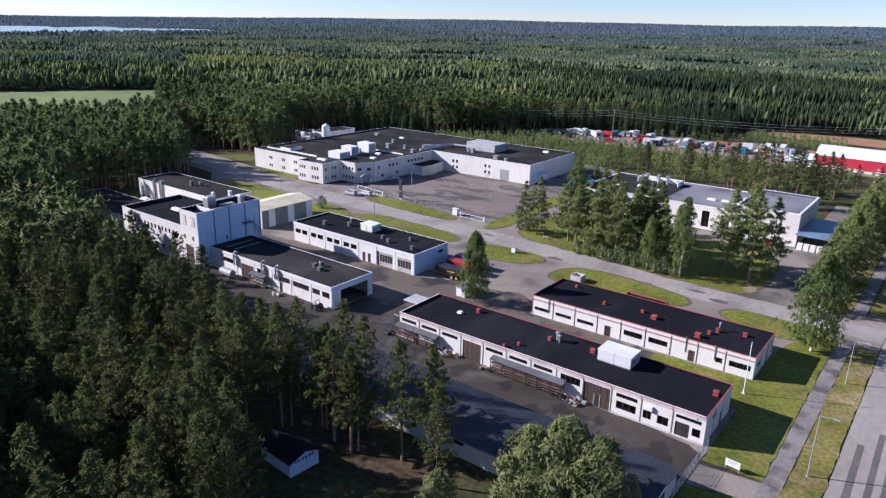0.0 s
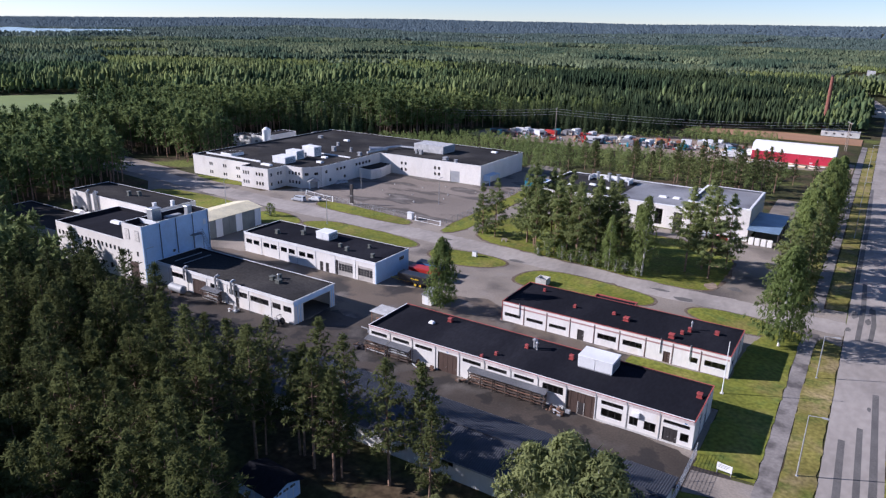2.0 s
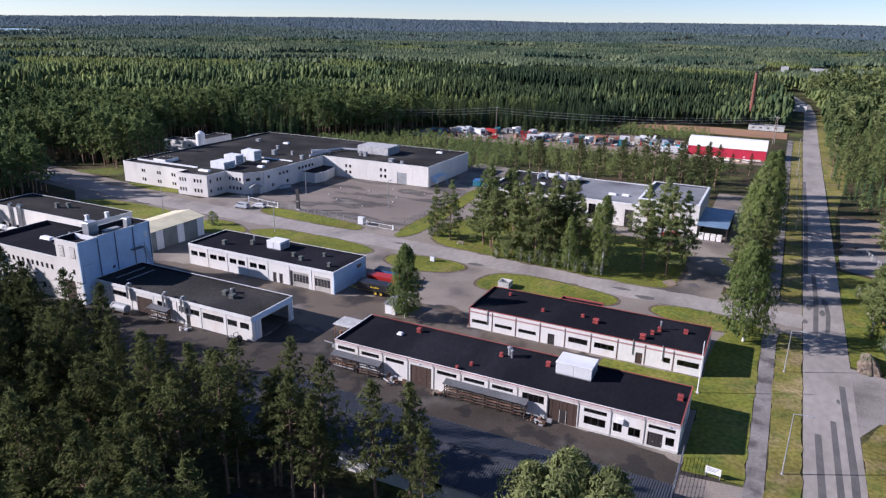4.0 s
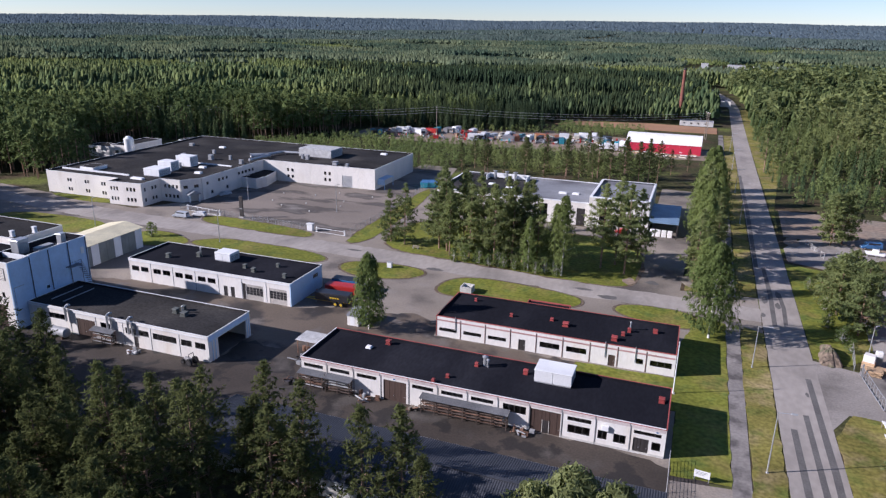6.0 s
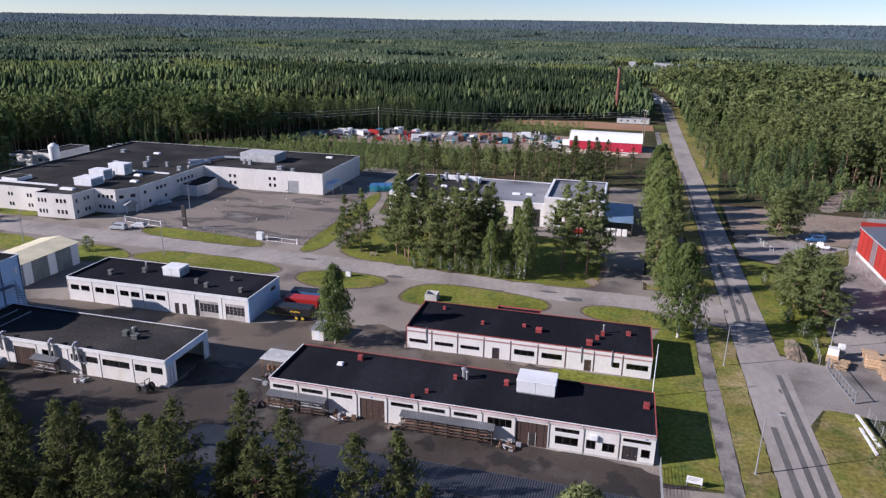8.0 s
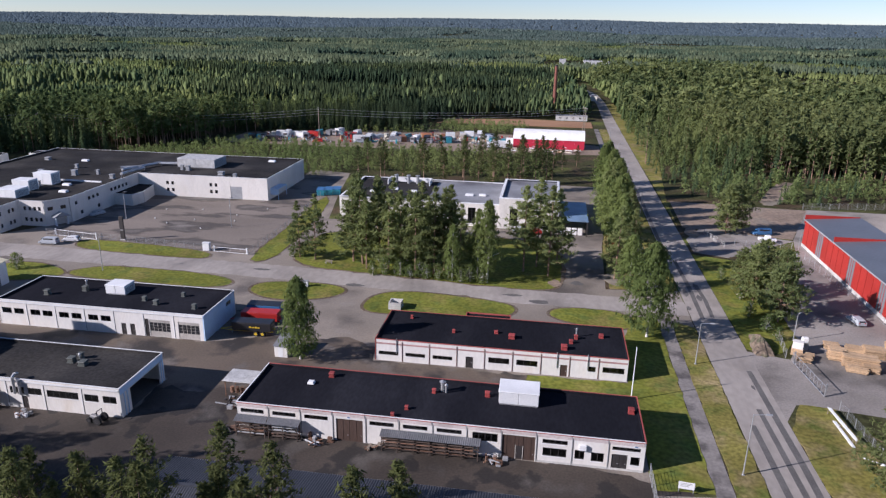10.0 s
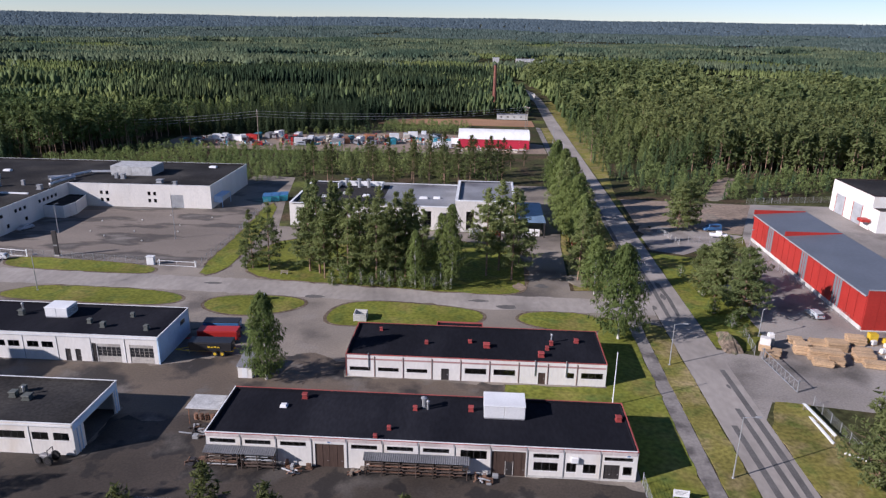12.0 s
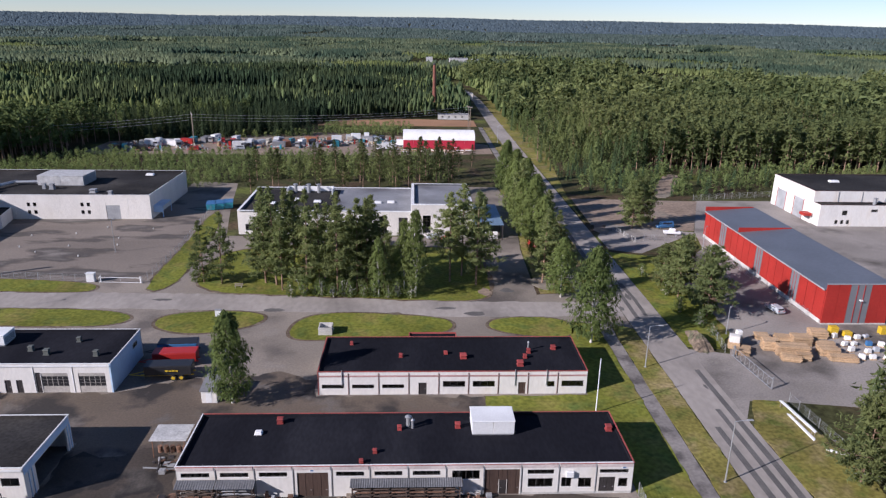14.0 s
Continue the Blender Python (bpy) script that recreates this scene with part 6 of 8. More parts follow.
OPEN = [
    [(-118, -14), (-90, -14), (-62, -19), (-27, -22), (-20, -27), (-2, -28.5), (60, -28), (66, -60), (74, -150), (93, -150), (94, -10), (90, 12), (240, 8), (240, 168), (158, 168), (128, 158), (92, 160), (83.5, 205), (85, 460), (70, 640), (50, 640), (66, 470), (66, 362), (42, 362), (40, 352), (28, 353),
     (-16, 343), (-30, 320), (-34, 290), (-20, 286), (-70, 272), (-118, 254), (-118, 226), (-156, 190), (-200, 172), (-205, 124), (-164, 116), (-160, 92), (-210, 92), (-210, 66), (-158, 60), (-148, 36), (-148, 0), (-118, 0)],
    [(5, -47), (21, -52), (33, -56), (36, -40), (22, -34), (6, -35)],
    [(-525, 100), (-440, 55), (-350, 46), (-292, 90), (-315, 140), (-345, 206), (-368, 250), (-424, 280), (-455, 205), (-495, 144)],
    [(114, 158), (118, 157), (127, 176), (136, 195), (132, 196), (123, 180)],
    LAKE,
    [(245, 555), (325, 560), (350, 690), (300, 745), (258, 720)],
    [(25, 800), (165, 800), (190, 985), (30, 985)],
]


def free(x, y):
    ok = np.ones(len(x), bool)
    for pts in OPEN:
        ok &= ~inside(x, y, pts)
    return ok


def stands(x, y, period):
    """Height of the forest stand by stand, with hard borders between them."""
    a = np.sin(x / period + 1.7 * np.sin(y / (period * 1.3))) + np.sin(y / (period * 0.8) - x / (period * 1.7))
    b = np.sin((x + 0.6 * y) / (period * 0.55)) * np.sin((y - 0.4 * x) / (period * 0.7))
    return np.select([a + b > 1.35, a > 0.35, a > -0.6, b > 0.35], [0.55, 1.12, 0.9, 0.72], 1.25)


def spread_points(rng, r0, r1, step, a0=-1.42, a1=0.80):
    """Jittered grid points in a ring sector in front of the flight."""
    x, y = np.meshgrid(np.arange(-r1, r1, step), np.arange(-r1, r1, step))
    x = x.ravel() + rng.uniform(-0.45, 0.45, x.size) * step + 55
    y = y.ravel() + rng.uniform(-0.45, 0.45, y.size) * step - 85
    r, a = np.hypot(x - 55, y + 85), np.arctan2(x - 55, y + 85)
    keep = (r >= r0) & (r < r1) & (a > a0) & (a < a1)
    x, y = x[keep], y[keep]
    keep = free(x, y)
    return x[keep], y[keep]


def forest(name, rng, x, y, templates, scales, material, label, category="forest", soft=False):
    """One object of many joined trees."""
    vs, ts, k = [], [], 0
    which = rng.integers(0, len(templates), len(x))
    z = land(x, y)
    for w, (tv, tt) in enumerate(templates):
        i = np.where(which == w)[0]
        a, s = rng.uniform(0, 2 * np.pi, len(i)), scales[i]
        sx = s * rng.uniform(0.85, 1.2, len(i))
        c, sn = np.cos(a), np.sin(a)
        vx = (tv[None, :, 0] * c[:, None] - tv[None, :, 1] * sn[:, None]) * sx[:, None] + x[i, None]
        vy = (tv[None, :, 0] * sn[:, None] + tv[None, :, 1] * c[:, None]) * sx[:, None] + y[i, None]
        vz = tv[None, :, 2] * s[:, None] + z[i, None]
        vs.append(np.stack([vx, vy, vz], -1).reshape(-1, 3))
        ts.append((tt[None] + (np.arange(len(i)) * len(tv))[:, None, None] + k).reshape(-1, 3))
        k += len(i) * len(tv)
    ob = new(name, raw_mesh(name, np.concatenate(vs), np.concatenate(ts), material, soft))
    return tagged(ob, label, category, "", "stuff")


frng = np.random.default_rng(21)
# single pines of the near wood
x, y = spread_points(np.random.default_rng(5), 30, 195, 4.5, -1.45, -0.15)
near_wood = (y < -6) & (x < 28)
order = np.argsort(np.hypot(x - 60, y + 85))
wood = [i for i in order if near_wood[i]]
for i in wood[:225]:
    plant("pine_tree", PINES[int(frng.integers(6))], float(x[i]), float(y[i]), float(frng.uniform(0.74, 1.08)), float(frng.uniform(0, 360)), "Scots pine in the dense wood, its green darkened for shade", "pine tree", "wood pines")
wood_rest = (x[wood[225:]], y[wood[225:]])

# tall pines added out of view to the south-west, to shade the near wood
ox, oy = np.meshgrid(np.arange(-34, 44, 3.6), np.arange(-140, -20, 3.6))
ox, oy = ox.ravel() + frng.uniform(-1.4, 1.4, ox.size), oy.ravel() + frng.uniform(-1.4, 1.4, ox.size)
SHADE_STAND = (oy < -106 + (79.5 - ox) * 0.362) & (oy > -140 + (79.5 - ox) * 0.362)

mid_pine_trunk = [pine(np.random.default_rng(100 + k), 17.0, 8, 4, 2, 3, 1.35, 0.3, 0.17, False, 0.3, 0.85) for k in range(5)]
mid_spruce = [spruce(np.random.default_rng(120 + k), 14.0, 10, 7, 0.15, 1)[1] for k in range(5)]
mid_birch = [broadleaf(np.random.default_rng(140 + k), 14.0, 62, 3, 1.15, 0.12, 0.155, 0.8)[1] for k in range(4)]
shrubs = [broadleaf(np.random.default_rng(150 + k), 14.0, 26, 3, 2.0, 0.06, 0.26, 0.2)[1] for k in range(4)]


for meshes, mat_, nm in (([m[1] for m in mid_pine_trunk], FOREST_PINE, "forest_wood_pine"), ([m[0] for m in mid_pine_trunk], PINE_BARK, "forest_trunks")):
    wr = np.random.default_rng(8)
    forest(nm, wr, *wood_rest, meshes, wr.uniform(0.8, 1.12, len(wood_rest[0])), mat_, "dense dark pine wood behind the storage block")
state = frng.bit_generator.state
forest("forest_old_pine", frng, ox[SHADE_STAND], oy[SHADE_STAND], [m[1] for m in mid_pine_trunk], np.full(SHADE_STAND.sum(), 1.42), SHADED_PINE_LEAF, "tall unseen pines added south-west to shade the wood")
frng.bit_generator.state = state
forest("forest_trunks", frng, ox[SHADE_STAND], oy[SHADE_STAND], [m[0] for m in mid_pine_trunk], np.full(SHADE_STAND.sum(), 1.42), PINE_BARK, "bare brown trunks of the unseen pines added for shade")


def pick(cond, *arrays):
    return [a[cond] for a in arrays]


x, y = spread_points(frng, 60, 430, 4.5)
keep = ~((y < -6) & (x < 28) & (np.hypot(x - 60, y + 85) < 175)) & ~((y < -15) & (x > 20) & (x < 110))
x, y = x[keep], y[keep]
patch = np.sin(x / 23.0 + 1.3 * np.sin(y / 31.0)) + np.sin(y / 27.0 - x / 41.0)
young = (x < 75) & (y > 262)
low_edge = (x > 82) & (y > 155) & (y < 203)
roadside = (x > 84) & (x < 112 + 0.12 * (y - 200)) & (y >= 203)
back_field = (x < -300) & (y > 0.6 * x + 395) & (y < 0.6 * x + 520)
keep = ~low_edge
x, y, patch, young, roadside, back_field = x[keep], y[keep], patch[keep], young[keep], roadside[keep], back_field[keep]
deciduous = back_field | (roadside & (frng.random(len(x)) < 0.7)) | ((patch > 1.0) & (frng.random(len(x)) < 0.55)) | ((x > 84) & (x < 130) & (y > 160) & (frng.random(len(x)) < 0.3))
spruces = (~deciduous) & (young | ((x > 84) & (x < 110) & (y > 160) & (frng.random(len(x)) < 0.5)) | ((patch < -1.0) & (frng.random(len(x)) < 0.7)))
pines_m = ~(deciduous | spruces)
edge = np.where(roadside, 0.62 + 0.3 * smooth(90, 125, x), 1.0) * np.where(back_field, 0.42, 1.0) * np.where((x < -230) & (y < 130), 0.72, 1.0)
# The young north stand takes darker needles, with its edge's shade in the colour.
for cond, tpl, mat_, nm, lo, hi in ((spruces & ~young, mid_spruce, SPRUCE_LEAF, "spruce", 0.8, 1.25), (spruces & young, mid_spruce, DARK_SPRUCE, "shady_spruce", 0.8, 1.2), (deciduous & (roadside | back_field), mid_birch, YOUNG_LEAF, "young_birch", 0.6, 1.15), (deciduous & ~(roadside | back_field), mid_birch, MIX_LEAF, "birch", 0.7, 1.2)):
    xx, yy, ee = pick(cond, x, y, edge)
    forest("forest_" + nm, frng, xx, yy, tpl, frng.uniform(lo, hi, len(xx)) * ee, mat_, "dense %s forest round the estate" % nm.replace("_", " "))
xx, yy, ee = pick(pines_m, x, y, edge)
sc = frng.uniform(0.85, 1.2, len(xx)) * ee
for part_of, leaf_mat, where in ((xx < 60, MIX_LEAF, "west"), (xx >= 60, FOREST_PINE, "east")):
    state = frng.bit_generator.state
    forest("forest_pine", frng, xx[part_of], yy[part_of], [m[1] for m in mid_pine_trunk], sc[part_of], leaf_mat, "dense pine forest %s of the street" % where)
    frng.bit_generator.state = state
    forest("forest_trunks", frng, xx[part_of], yy[part_of], [m[0] for m in mid_pine_trunk], sc[part_of], PINE_BARK, "bare brown pine trunks in the forest")

far_spruce = [crown_cone(np.random.default_rng(160 + k), 13.0, 3, ((0.25, 1.0), (0.64, 0.58)), 0.125, 0.4) for k in range(4)] + [crown_cone(np.random.default_rng(170 + k), 12.5, 3, ((0.5, 1.0), (0.82, 0.7)), 0.145, 0.5) for k in range(6)]
far_birch = [crown_cone(np.random.default_rng(170 + k), 12.0, 3, ((0.45, 1.0), (0.82, 0.68)), 0.17, 0.45) for k in range(3)]
# shrubs on the cleared slope behind the depot
sx, sy = np.meshgrid(np.arange(84, 262, 3.0), np.arange(154, 204, 3.0))
sx, sy = sx.ravel() + frng.uniform(-1.4, 1.4, sx.size), sy.ravel() + frng.uniform(-1.4, 1.4, sx.size)
keep = free(sx, sy) & (frng.random(sx.size) < 0.5 + 0.6 * (np.sin(sx / 9.0 + 2 * np.sin(sy / 13.0)) > -0.35))
shrub_grid = (sx[keep], sy[keep])
gx, gy = np.meshgrid(np.arange(20, 350, 4.5), np.arange(555, 985, 4.5))
gx, gy = gx.ravel() + frng.uniform(-2, 2, gx.size), gy.ravel() + frng.uniform(-2, 2, gx.size)
keep = inside(gx, gy, [(247, 557), (323, 562), (332, 630), (262, 630)]) | inside(gx, gy, [(27, 802), (163, 802), (176, 905), (29, 905)])
far_shrubs = (gx[keep], gy[keep])
# shrubs and young birches north of the factory, pines behind the cream factory
sx, sy = np.meshgrid(np.arange(-160, 66, 2.6), np.arange(160, 322, 2.6))
sx, sy = sx.ravel() + frng.uniform(-1.4, 1.4, sx.size), sy.ravel() + frng.uniform(-1.4, 1.4, sx.size)
belt = inside(sx, sy, [(-158, 165), (-46, 166), (-30, 182), (22, 178), (44, 176), (46, 228), (20, 231), (-115, 229)]) | inside(sx, sy, [(-70, 270), (-20, 284), (26, 289), (30, 318), (-20, 321), (-18, 296)])
keep = belt & (frng.random(sx.size) < 0.92)
forest("shrub_clearing", frng, *far_shrubs, [crown_cone(np.random.default_rng(210 + k), 4.0, 4, ((0.5, 1.0),), 0.6, 0.35) for k in range(3)], frng.uniform(0.5, 1.2, len(far_shrubs[0])), YOUNG_LEAF, "low saplings on felled ground far off", "shrubs", True)
tall_ones = np.random.default_rng(31).random(len(shrub_grid[0])) < 0.3
forest("shrub_conifers", frng, shrub_grid[0][tall_ones], shrub_grid[1][tall_ones], mid_spruce, frng.uniform(0.22, 0.55, tall_ones.sum()), SPRUCE_LEAF, "young conifers on the cleared slope", "shrubs")
shrub_grid = (shrub_grid[0][~tall_ones], shrub_grid[1][~tall_ones])
forest("shrub_slope", frng, *shrub_grid, shrubs, 0.14 + 0.36 * frng.random(len(shrub_grid[0])) ** 1.5, YOUNG_LEAF, "bright green shrubs and saplings on the cleared slope", "shrubs")
forest("shrub_belt", frng, sx[keep], sy[keep], shrubs, frng.uniform(0.13, 0.32, keep.sum()), YOUNG_LEAF, "bright green shrubs and young birches north of the factory", "shrubs")
for k, (px_, py_, h) in enumerate(((-24, 152, 15), (-16, 158, 16), (-20, 168, 14), (-8, 150, 14), (-2, 160, 17), (6, 154, 15), (12, 165, 17), (18, 158, 16), (24, 152, 18), (28, 166, 17), (34, 158, 19), (38, 170, 17), (42, 161, 18), (10, 178, 16), (-6, 175, 15), (22, 178, 18), (32, 180, 17), (44, 180, 16), (0, 190, 14), (16, 192, 16), (-28, 180, 13), (40, 192, 15), (48, 200, 10), (54, 210, 9))):
    plant("pine_tree", PINES[k % 5], px_, py_, h / 18.0, 37 * k, "Scots pine with bare pale trunk behind the cream factory", "pine tree", "pines behind factory")
x, y = spread_points(frng, 430, 800, 2.95)
patch = np.sin(x / 60.0 + 1.5 * np.sin(y / 75.0)) + np.sin(y / 55.0 - x / 90.0)
dec = (patch > 0.7) & (frng.random(len(x)) < 0.7) | (frng.random(len(x)) < 0.08)
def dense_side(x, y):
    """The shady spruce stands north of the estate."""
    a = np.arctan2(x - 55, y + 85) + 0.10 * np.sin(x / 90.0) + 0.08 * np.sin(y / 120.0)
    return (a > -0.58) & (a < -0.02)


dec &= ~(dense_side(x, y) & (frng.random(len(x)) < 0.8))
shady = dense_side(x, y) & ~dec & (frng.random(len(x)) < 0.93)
dec |= (np.arctan2(x - 55, y + 85) < -0.62) & (frng.random(len(x)) < 0.3)
dec &= ~shady
rest = ~(dec | shady)
piney = rest & (np.arctan2(x - 55, y + 85) > 0.03)
rest &= ~piney
heights = (0.7 + 0.5 * frng.random(len(x)) ** 1.8) * stands(x, y, 62.0)
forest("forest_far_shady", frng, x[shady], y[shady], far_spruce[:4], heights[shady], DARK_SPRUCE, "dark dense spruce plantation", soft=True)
far_pine = [pine(np.random.default_rng(220 + k), 13.0, 3, 3, 1, 2, 2.3, 0.45, 0.13, False, 0.34)[1] for k in range(5)]
mixed = piney & (frng.random(len(x)) < 0.68)
forest("forest_far_pine", frng, x[piney & ~mixed], y[piney & ~mixed], far_pine, heights[piney & ~mixed] * 1.1, FOREST_PINE, "olive green pine forest stretching away")
forest("forest_far_mixed", frng, x[mixed], y[mixed], far_spruce[:4], heights[mixed], MIX_LEAF, "mixed green forest stretching away east of the street", soft=True)
forest("forest_far_spruce", frng, x[rest], y[rest], far_spruce, heights[rest], SPRUCE_LEAF, "dense conifer forest stretching away", soft=True)
forest("forest_far_birch", frng, x[dec], y[dec], far_birch, frng.uniform(0.5, 1.05, dec.sum()), YOUNG_LEAF, "lighter birches scattered through the conifers", soft=True)

tiny = [crown_cone(np.random.default_rng(180 + k), 14.0, 3, ((0.45, 1.0),), 0.16, 0.4) for k in range(4)] + [crown_cone(np.random.default_rng(186 + k), 13.5, 3, ((0.68, 0.95),), 0.19, 0.5) for k in range(6)]
x, y = spread_points(frng, 800, 1700, 4.0)
st = stands(x, y, 120.0)
pale = ((st < 0.6) & (frng.random(len(x)) < 0.85)) | (np.sin(x / 95.0 + 2.0 * np.sin(y / 140.0)) * np.sin(y / 70.0 - x / 150.0) > 0.62) | (frng.random(len(x)) < 0.07) | ((np.arctan2(x - 55, y + 85) < -0.7) & (frng.random(len(x)) < 0.3))
forest("forest_distant_birch", frng, x[pale], y[pale], [crown_cone(np.random.default_rng(176 + k), 12.0, 3, ((0.5, 1.0),), 0.2, 0.45) for k in range(3)], frng.uniform(0.45, 0.95, pale.sum()), YOUNG_LEAF, "lighter young stands among the distant conifers", soft=True)
x, y, st = x[~pale], y[~pale], st[~pale]
forest("forest_distant", frng, x, y, tiny, frng.uniform(0.75, 1.12, len(x)) * st, HAZY_FAR_LEAF, "distant conifer forest reaching towards the hills, coloured slightly blue for haze", soft=True)
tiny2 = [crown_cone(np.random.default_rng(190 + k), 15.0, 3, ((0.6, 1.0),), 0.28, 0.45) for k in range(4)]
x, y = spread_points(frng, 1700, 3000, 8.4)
forest("forest_hills", frng, x, y, tiny2, frng.uniform(0.6, 1.1, len(x)) * stands(x, y, 210.0), HAZY_RIDGE_LEAF, "forested land in the distance, coloured bluish for haze", "backdrop", True)
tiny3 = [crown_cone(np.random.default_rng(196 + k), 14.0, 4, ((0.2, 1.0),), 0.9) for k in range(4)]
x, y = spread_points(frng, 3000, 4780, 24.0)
forest("forest_horizon", frng, x, y, tiny3, frng.uniform(0.7, 1.0, len(x)), HAZY_HORIZON_LEAF, "forested ridge on the horizon, coloured blue for haze", "backdrop", True)

# ---- street furniture, fences, vehicles and stored goods ----
def street_lamp(x, y, h, rz=0.0, arm=1.6):
    t = thing("street_lamp", (x, y, 0.05), "slim galvanised street lamp with a short arm", "street lamp", "street lamps", rz)
    part("pole", tube(bmesh.new(), (0, 0, 0), (0, 0, h), 0.11, 0.06, 10), GALV, t)
    part("arm", tube(bmesh.new(), (0, 0, h - 0.05), (arm, 0, h + 0.15), 0.05, 0.04, 8), GALV, t)
    part("lantern", bevelled(box(bmesh.new(), arm - 0.1, arm + 0.75, -0.16, 0.16, h + 0.08, h + 0.24, 0.05), 0.02), GREY_METAL, t)
    part("base_plate", boxes((-0.2, 0.2, -0.2, 0.2, 0, 0.06)), GALV, t)


for x, y, h in ((70.9, 1.9, 9.3), (70.5, 34.0, 7.9), (71.6, 133.5, 8.5), (71.4, 177, 8.5), (71.4, 221, 8.5), (71.5, 268, 8.5)):
    street_lamp(x, y, h)
for x, y, h in ((-102, 56, 8), (-80, 98, 8), (-46.3, 96.5, 8.5), (-60, 57, 8), (91, 47.5, 5.5), (108, 101, 6)):
    street_lamp(x, y, h, 40, 0.4)


def plain_pole(name, x, y, h, r, m, label, category, z=0.04):
    t = thing(name, (x, y, z), label, category)
    part("shaft", tube(bmesh.new(), (0, 0, 0), (0, 0, h), r, r * 0.6, 10), m, t)
    part("finial", tube(bmesh.new(), (0, 0, h), (0, 0, h + 0.12), r * 0.9, r * 0.4, 10), m, t)
    part("foot", boxes((-0.25, 0.25, -0.25, 0.25, 0, 0.12)), CONCRETE, t)


plain_pole("flag_pole", 57.9, 19.2, 9.2, 0.1, WHITE_TRIM, "tall white flagpole on the grass between the workshops", "flagpole", 0.08)


def fence(name, a, b, h, step, material, label, wires=5, mesh_rails=True):
    """Posts with rails between them from a to b."""
    a, b = Vector((*a, 0)), Vector((*b, 0))
    length = (b - a).length
    t = thing(name, (*a[:2], 0.04), label, "fence", "fences", math.degrees(math.atan2(b.y - a.y, b.x - a.x)))
    n = max(1, round(length / step))
    post = tube(bmesh.new(), (0, 0, -0.04), (0, 0, h), 0.05, 0.05, 6)
    first = part("post", post, material, t)
    for k in range(1, n + 1):
        share("post", first.data, t, (length * k / n, 0, 0))
    rail = None
    for j in range(wires):
        z = h * (j + 0.6) / wires
        if rail is None:
            rail = part("rail", tube(bmesh.new(), (0, 0, 0), (length, 0, 0), 0.02, 0.02, 4), material, t)
            rail.location = (0, 0, z)
        else:
            share("rail", rail.data, t, (0, 0, z))
    return t


fence("chain_fence", (-92, 79.6), (-69, 78.2), 1.8, 3, GREY_METAL, "low wire fence along the car park")
fence("chain_fence", (-67, 78.0), (-44, 75.4), 1.8, 3, GREY_METAL, "low wire fence along the car park")
fence("chain_fence", (-31.4, 74.2), (-30.8, 98), 1.8, 3, GREY_METAL, "wire fence beside the car park")
fence("chain_fence", (-30.8, 98.4), (-33.4, 142), 1.8, 3, GREY_METAL, "wire fence beside the car park")
fence("chain_fence", (126, 154), (156, 160), 2.2, 3, GALV, "grey mesh fence behind the depot", 7)
fence("chain_fence", (109.2, 99), (112.0, 56), 1.8, 3, GALV, "wire fence along the red warehouse")
fence("chain_fence", (90.2, 22), (92.2, -6), 1.7, 2.5, GALV, "sagging wire fence on the depot verge")
fence("chain_fence", (88.2, 47), (87.3, 39.5), 1.8, 2.5, GALV, "wire fence beside the depot gate")
fence("chain_fence", (58.4, -14.5), (58.4, -0.6), 2.0, 2.4, GALV, "mesh fence beside the workshop corner", 8)
fence("chain_fence", (88, 118), (91, 106), 1.6, 2, CONCRETE, "pale fence beside the street")
fence("chain_fence", (94, 108), (109, 108.5), 1.8, 3, GALV, "wire fence across the forecourt")


def truss_gate(x, y, rz, length, h, material, label, lattice=True):
    t = thing("sliding_gate", (x, y, 0.04), label, "gate", "gates", rz)
    fr = bmesh.new()
    for z in (0.15, h):
        tube(fr, (0, 0, z), (length, 0, z), 0.06, 0.06, 6)
    part("gate_rail", fr, material, t)
    n = max(2, int(length / (1.3 if lattice else 4.5)))
    for k in range(n + 1):
        part("upright", tube(bmesh.new(), (length * k / n, 0, 0.15), (length * k / n, 0, h), 0.04, 0.04, 6), material, t)
        if k < n and lattice:
            part("brace", tube(bmesh.new(), (length * k / n, 0, 0.15), (length * (k + 1) / n, 0, h), 0.025, 0.025, 5), material, t)
    for u in (0.3, length - 0.3):
        part("gate_post", boxes((u - 0.1, u + 0.1, 0.1, 0.3, -0.04, h + 0.3)), material, t)


truss_gate(88.0, 38.2, -84, 12.4, 1.9, GALV, "long galvanised lattice sliding gate")
truss_gate(-41.3, 75.0, -3, 9.6, 1.3, WHITE_TRIM, "white sliding gate at the car park", False)
truss_gate(-89.5, 79.6, -8, 14.0, 1.6, WHITE_TRIM, "white barrier frame by the office", False)
t = thing("gate_cabinet", (-44.2, 75.2, 0.04), "white gate drive housing", "gate housing")
part("body", bevelled(boxes((0, 1.8, 0, 1.0, 0, 2.0)), 0.06), WHITE_TRIM, t)
part("hood", boxes((-0.1, 1.9, -0.1, 1.1, 2.004, 2.12)), WHITE_TRIM, t)
t = thing("advertising_pillar", (-69, 79.3, 0.04), "tall dark upright sign slab", "sign")
part("panel", bevelled(boxes((-0.6, 0.6, -0.2, 0.2, 0.3, 6.6)), 0.04), DARK_DOOR, t)
part("foot", boxes((-0.7, 0.7, -0.35, 0.35, 0, 0.3)), CONCRETE, t)
part("stripe", boxes((-0.5, 0.5, -0.225, -0.204, 2.6, 3.0)), PAINT["grey"], t)
t = thing("notice_board", (61.6, -3.2, 0.08), "white notice board on two posts in the grass", "sign board", rz=-6)
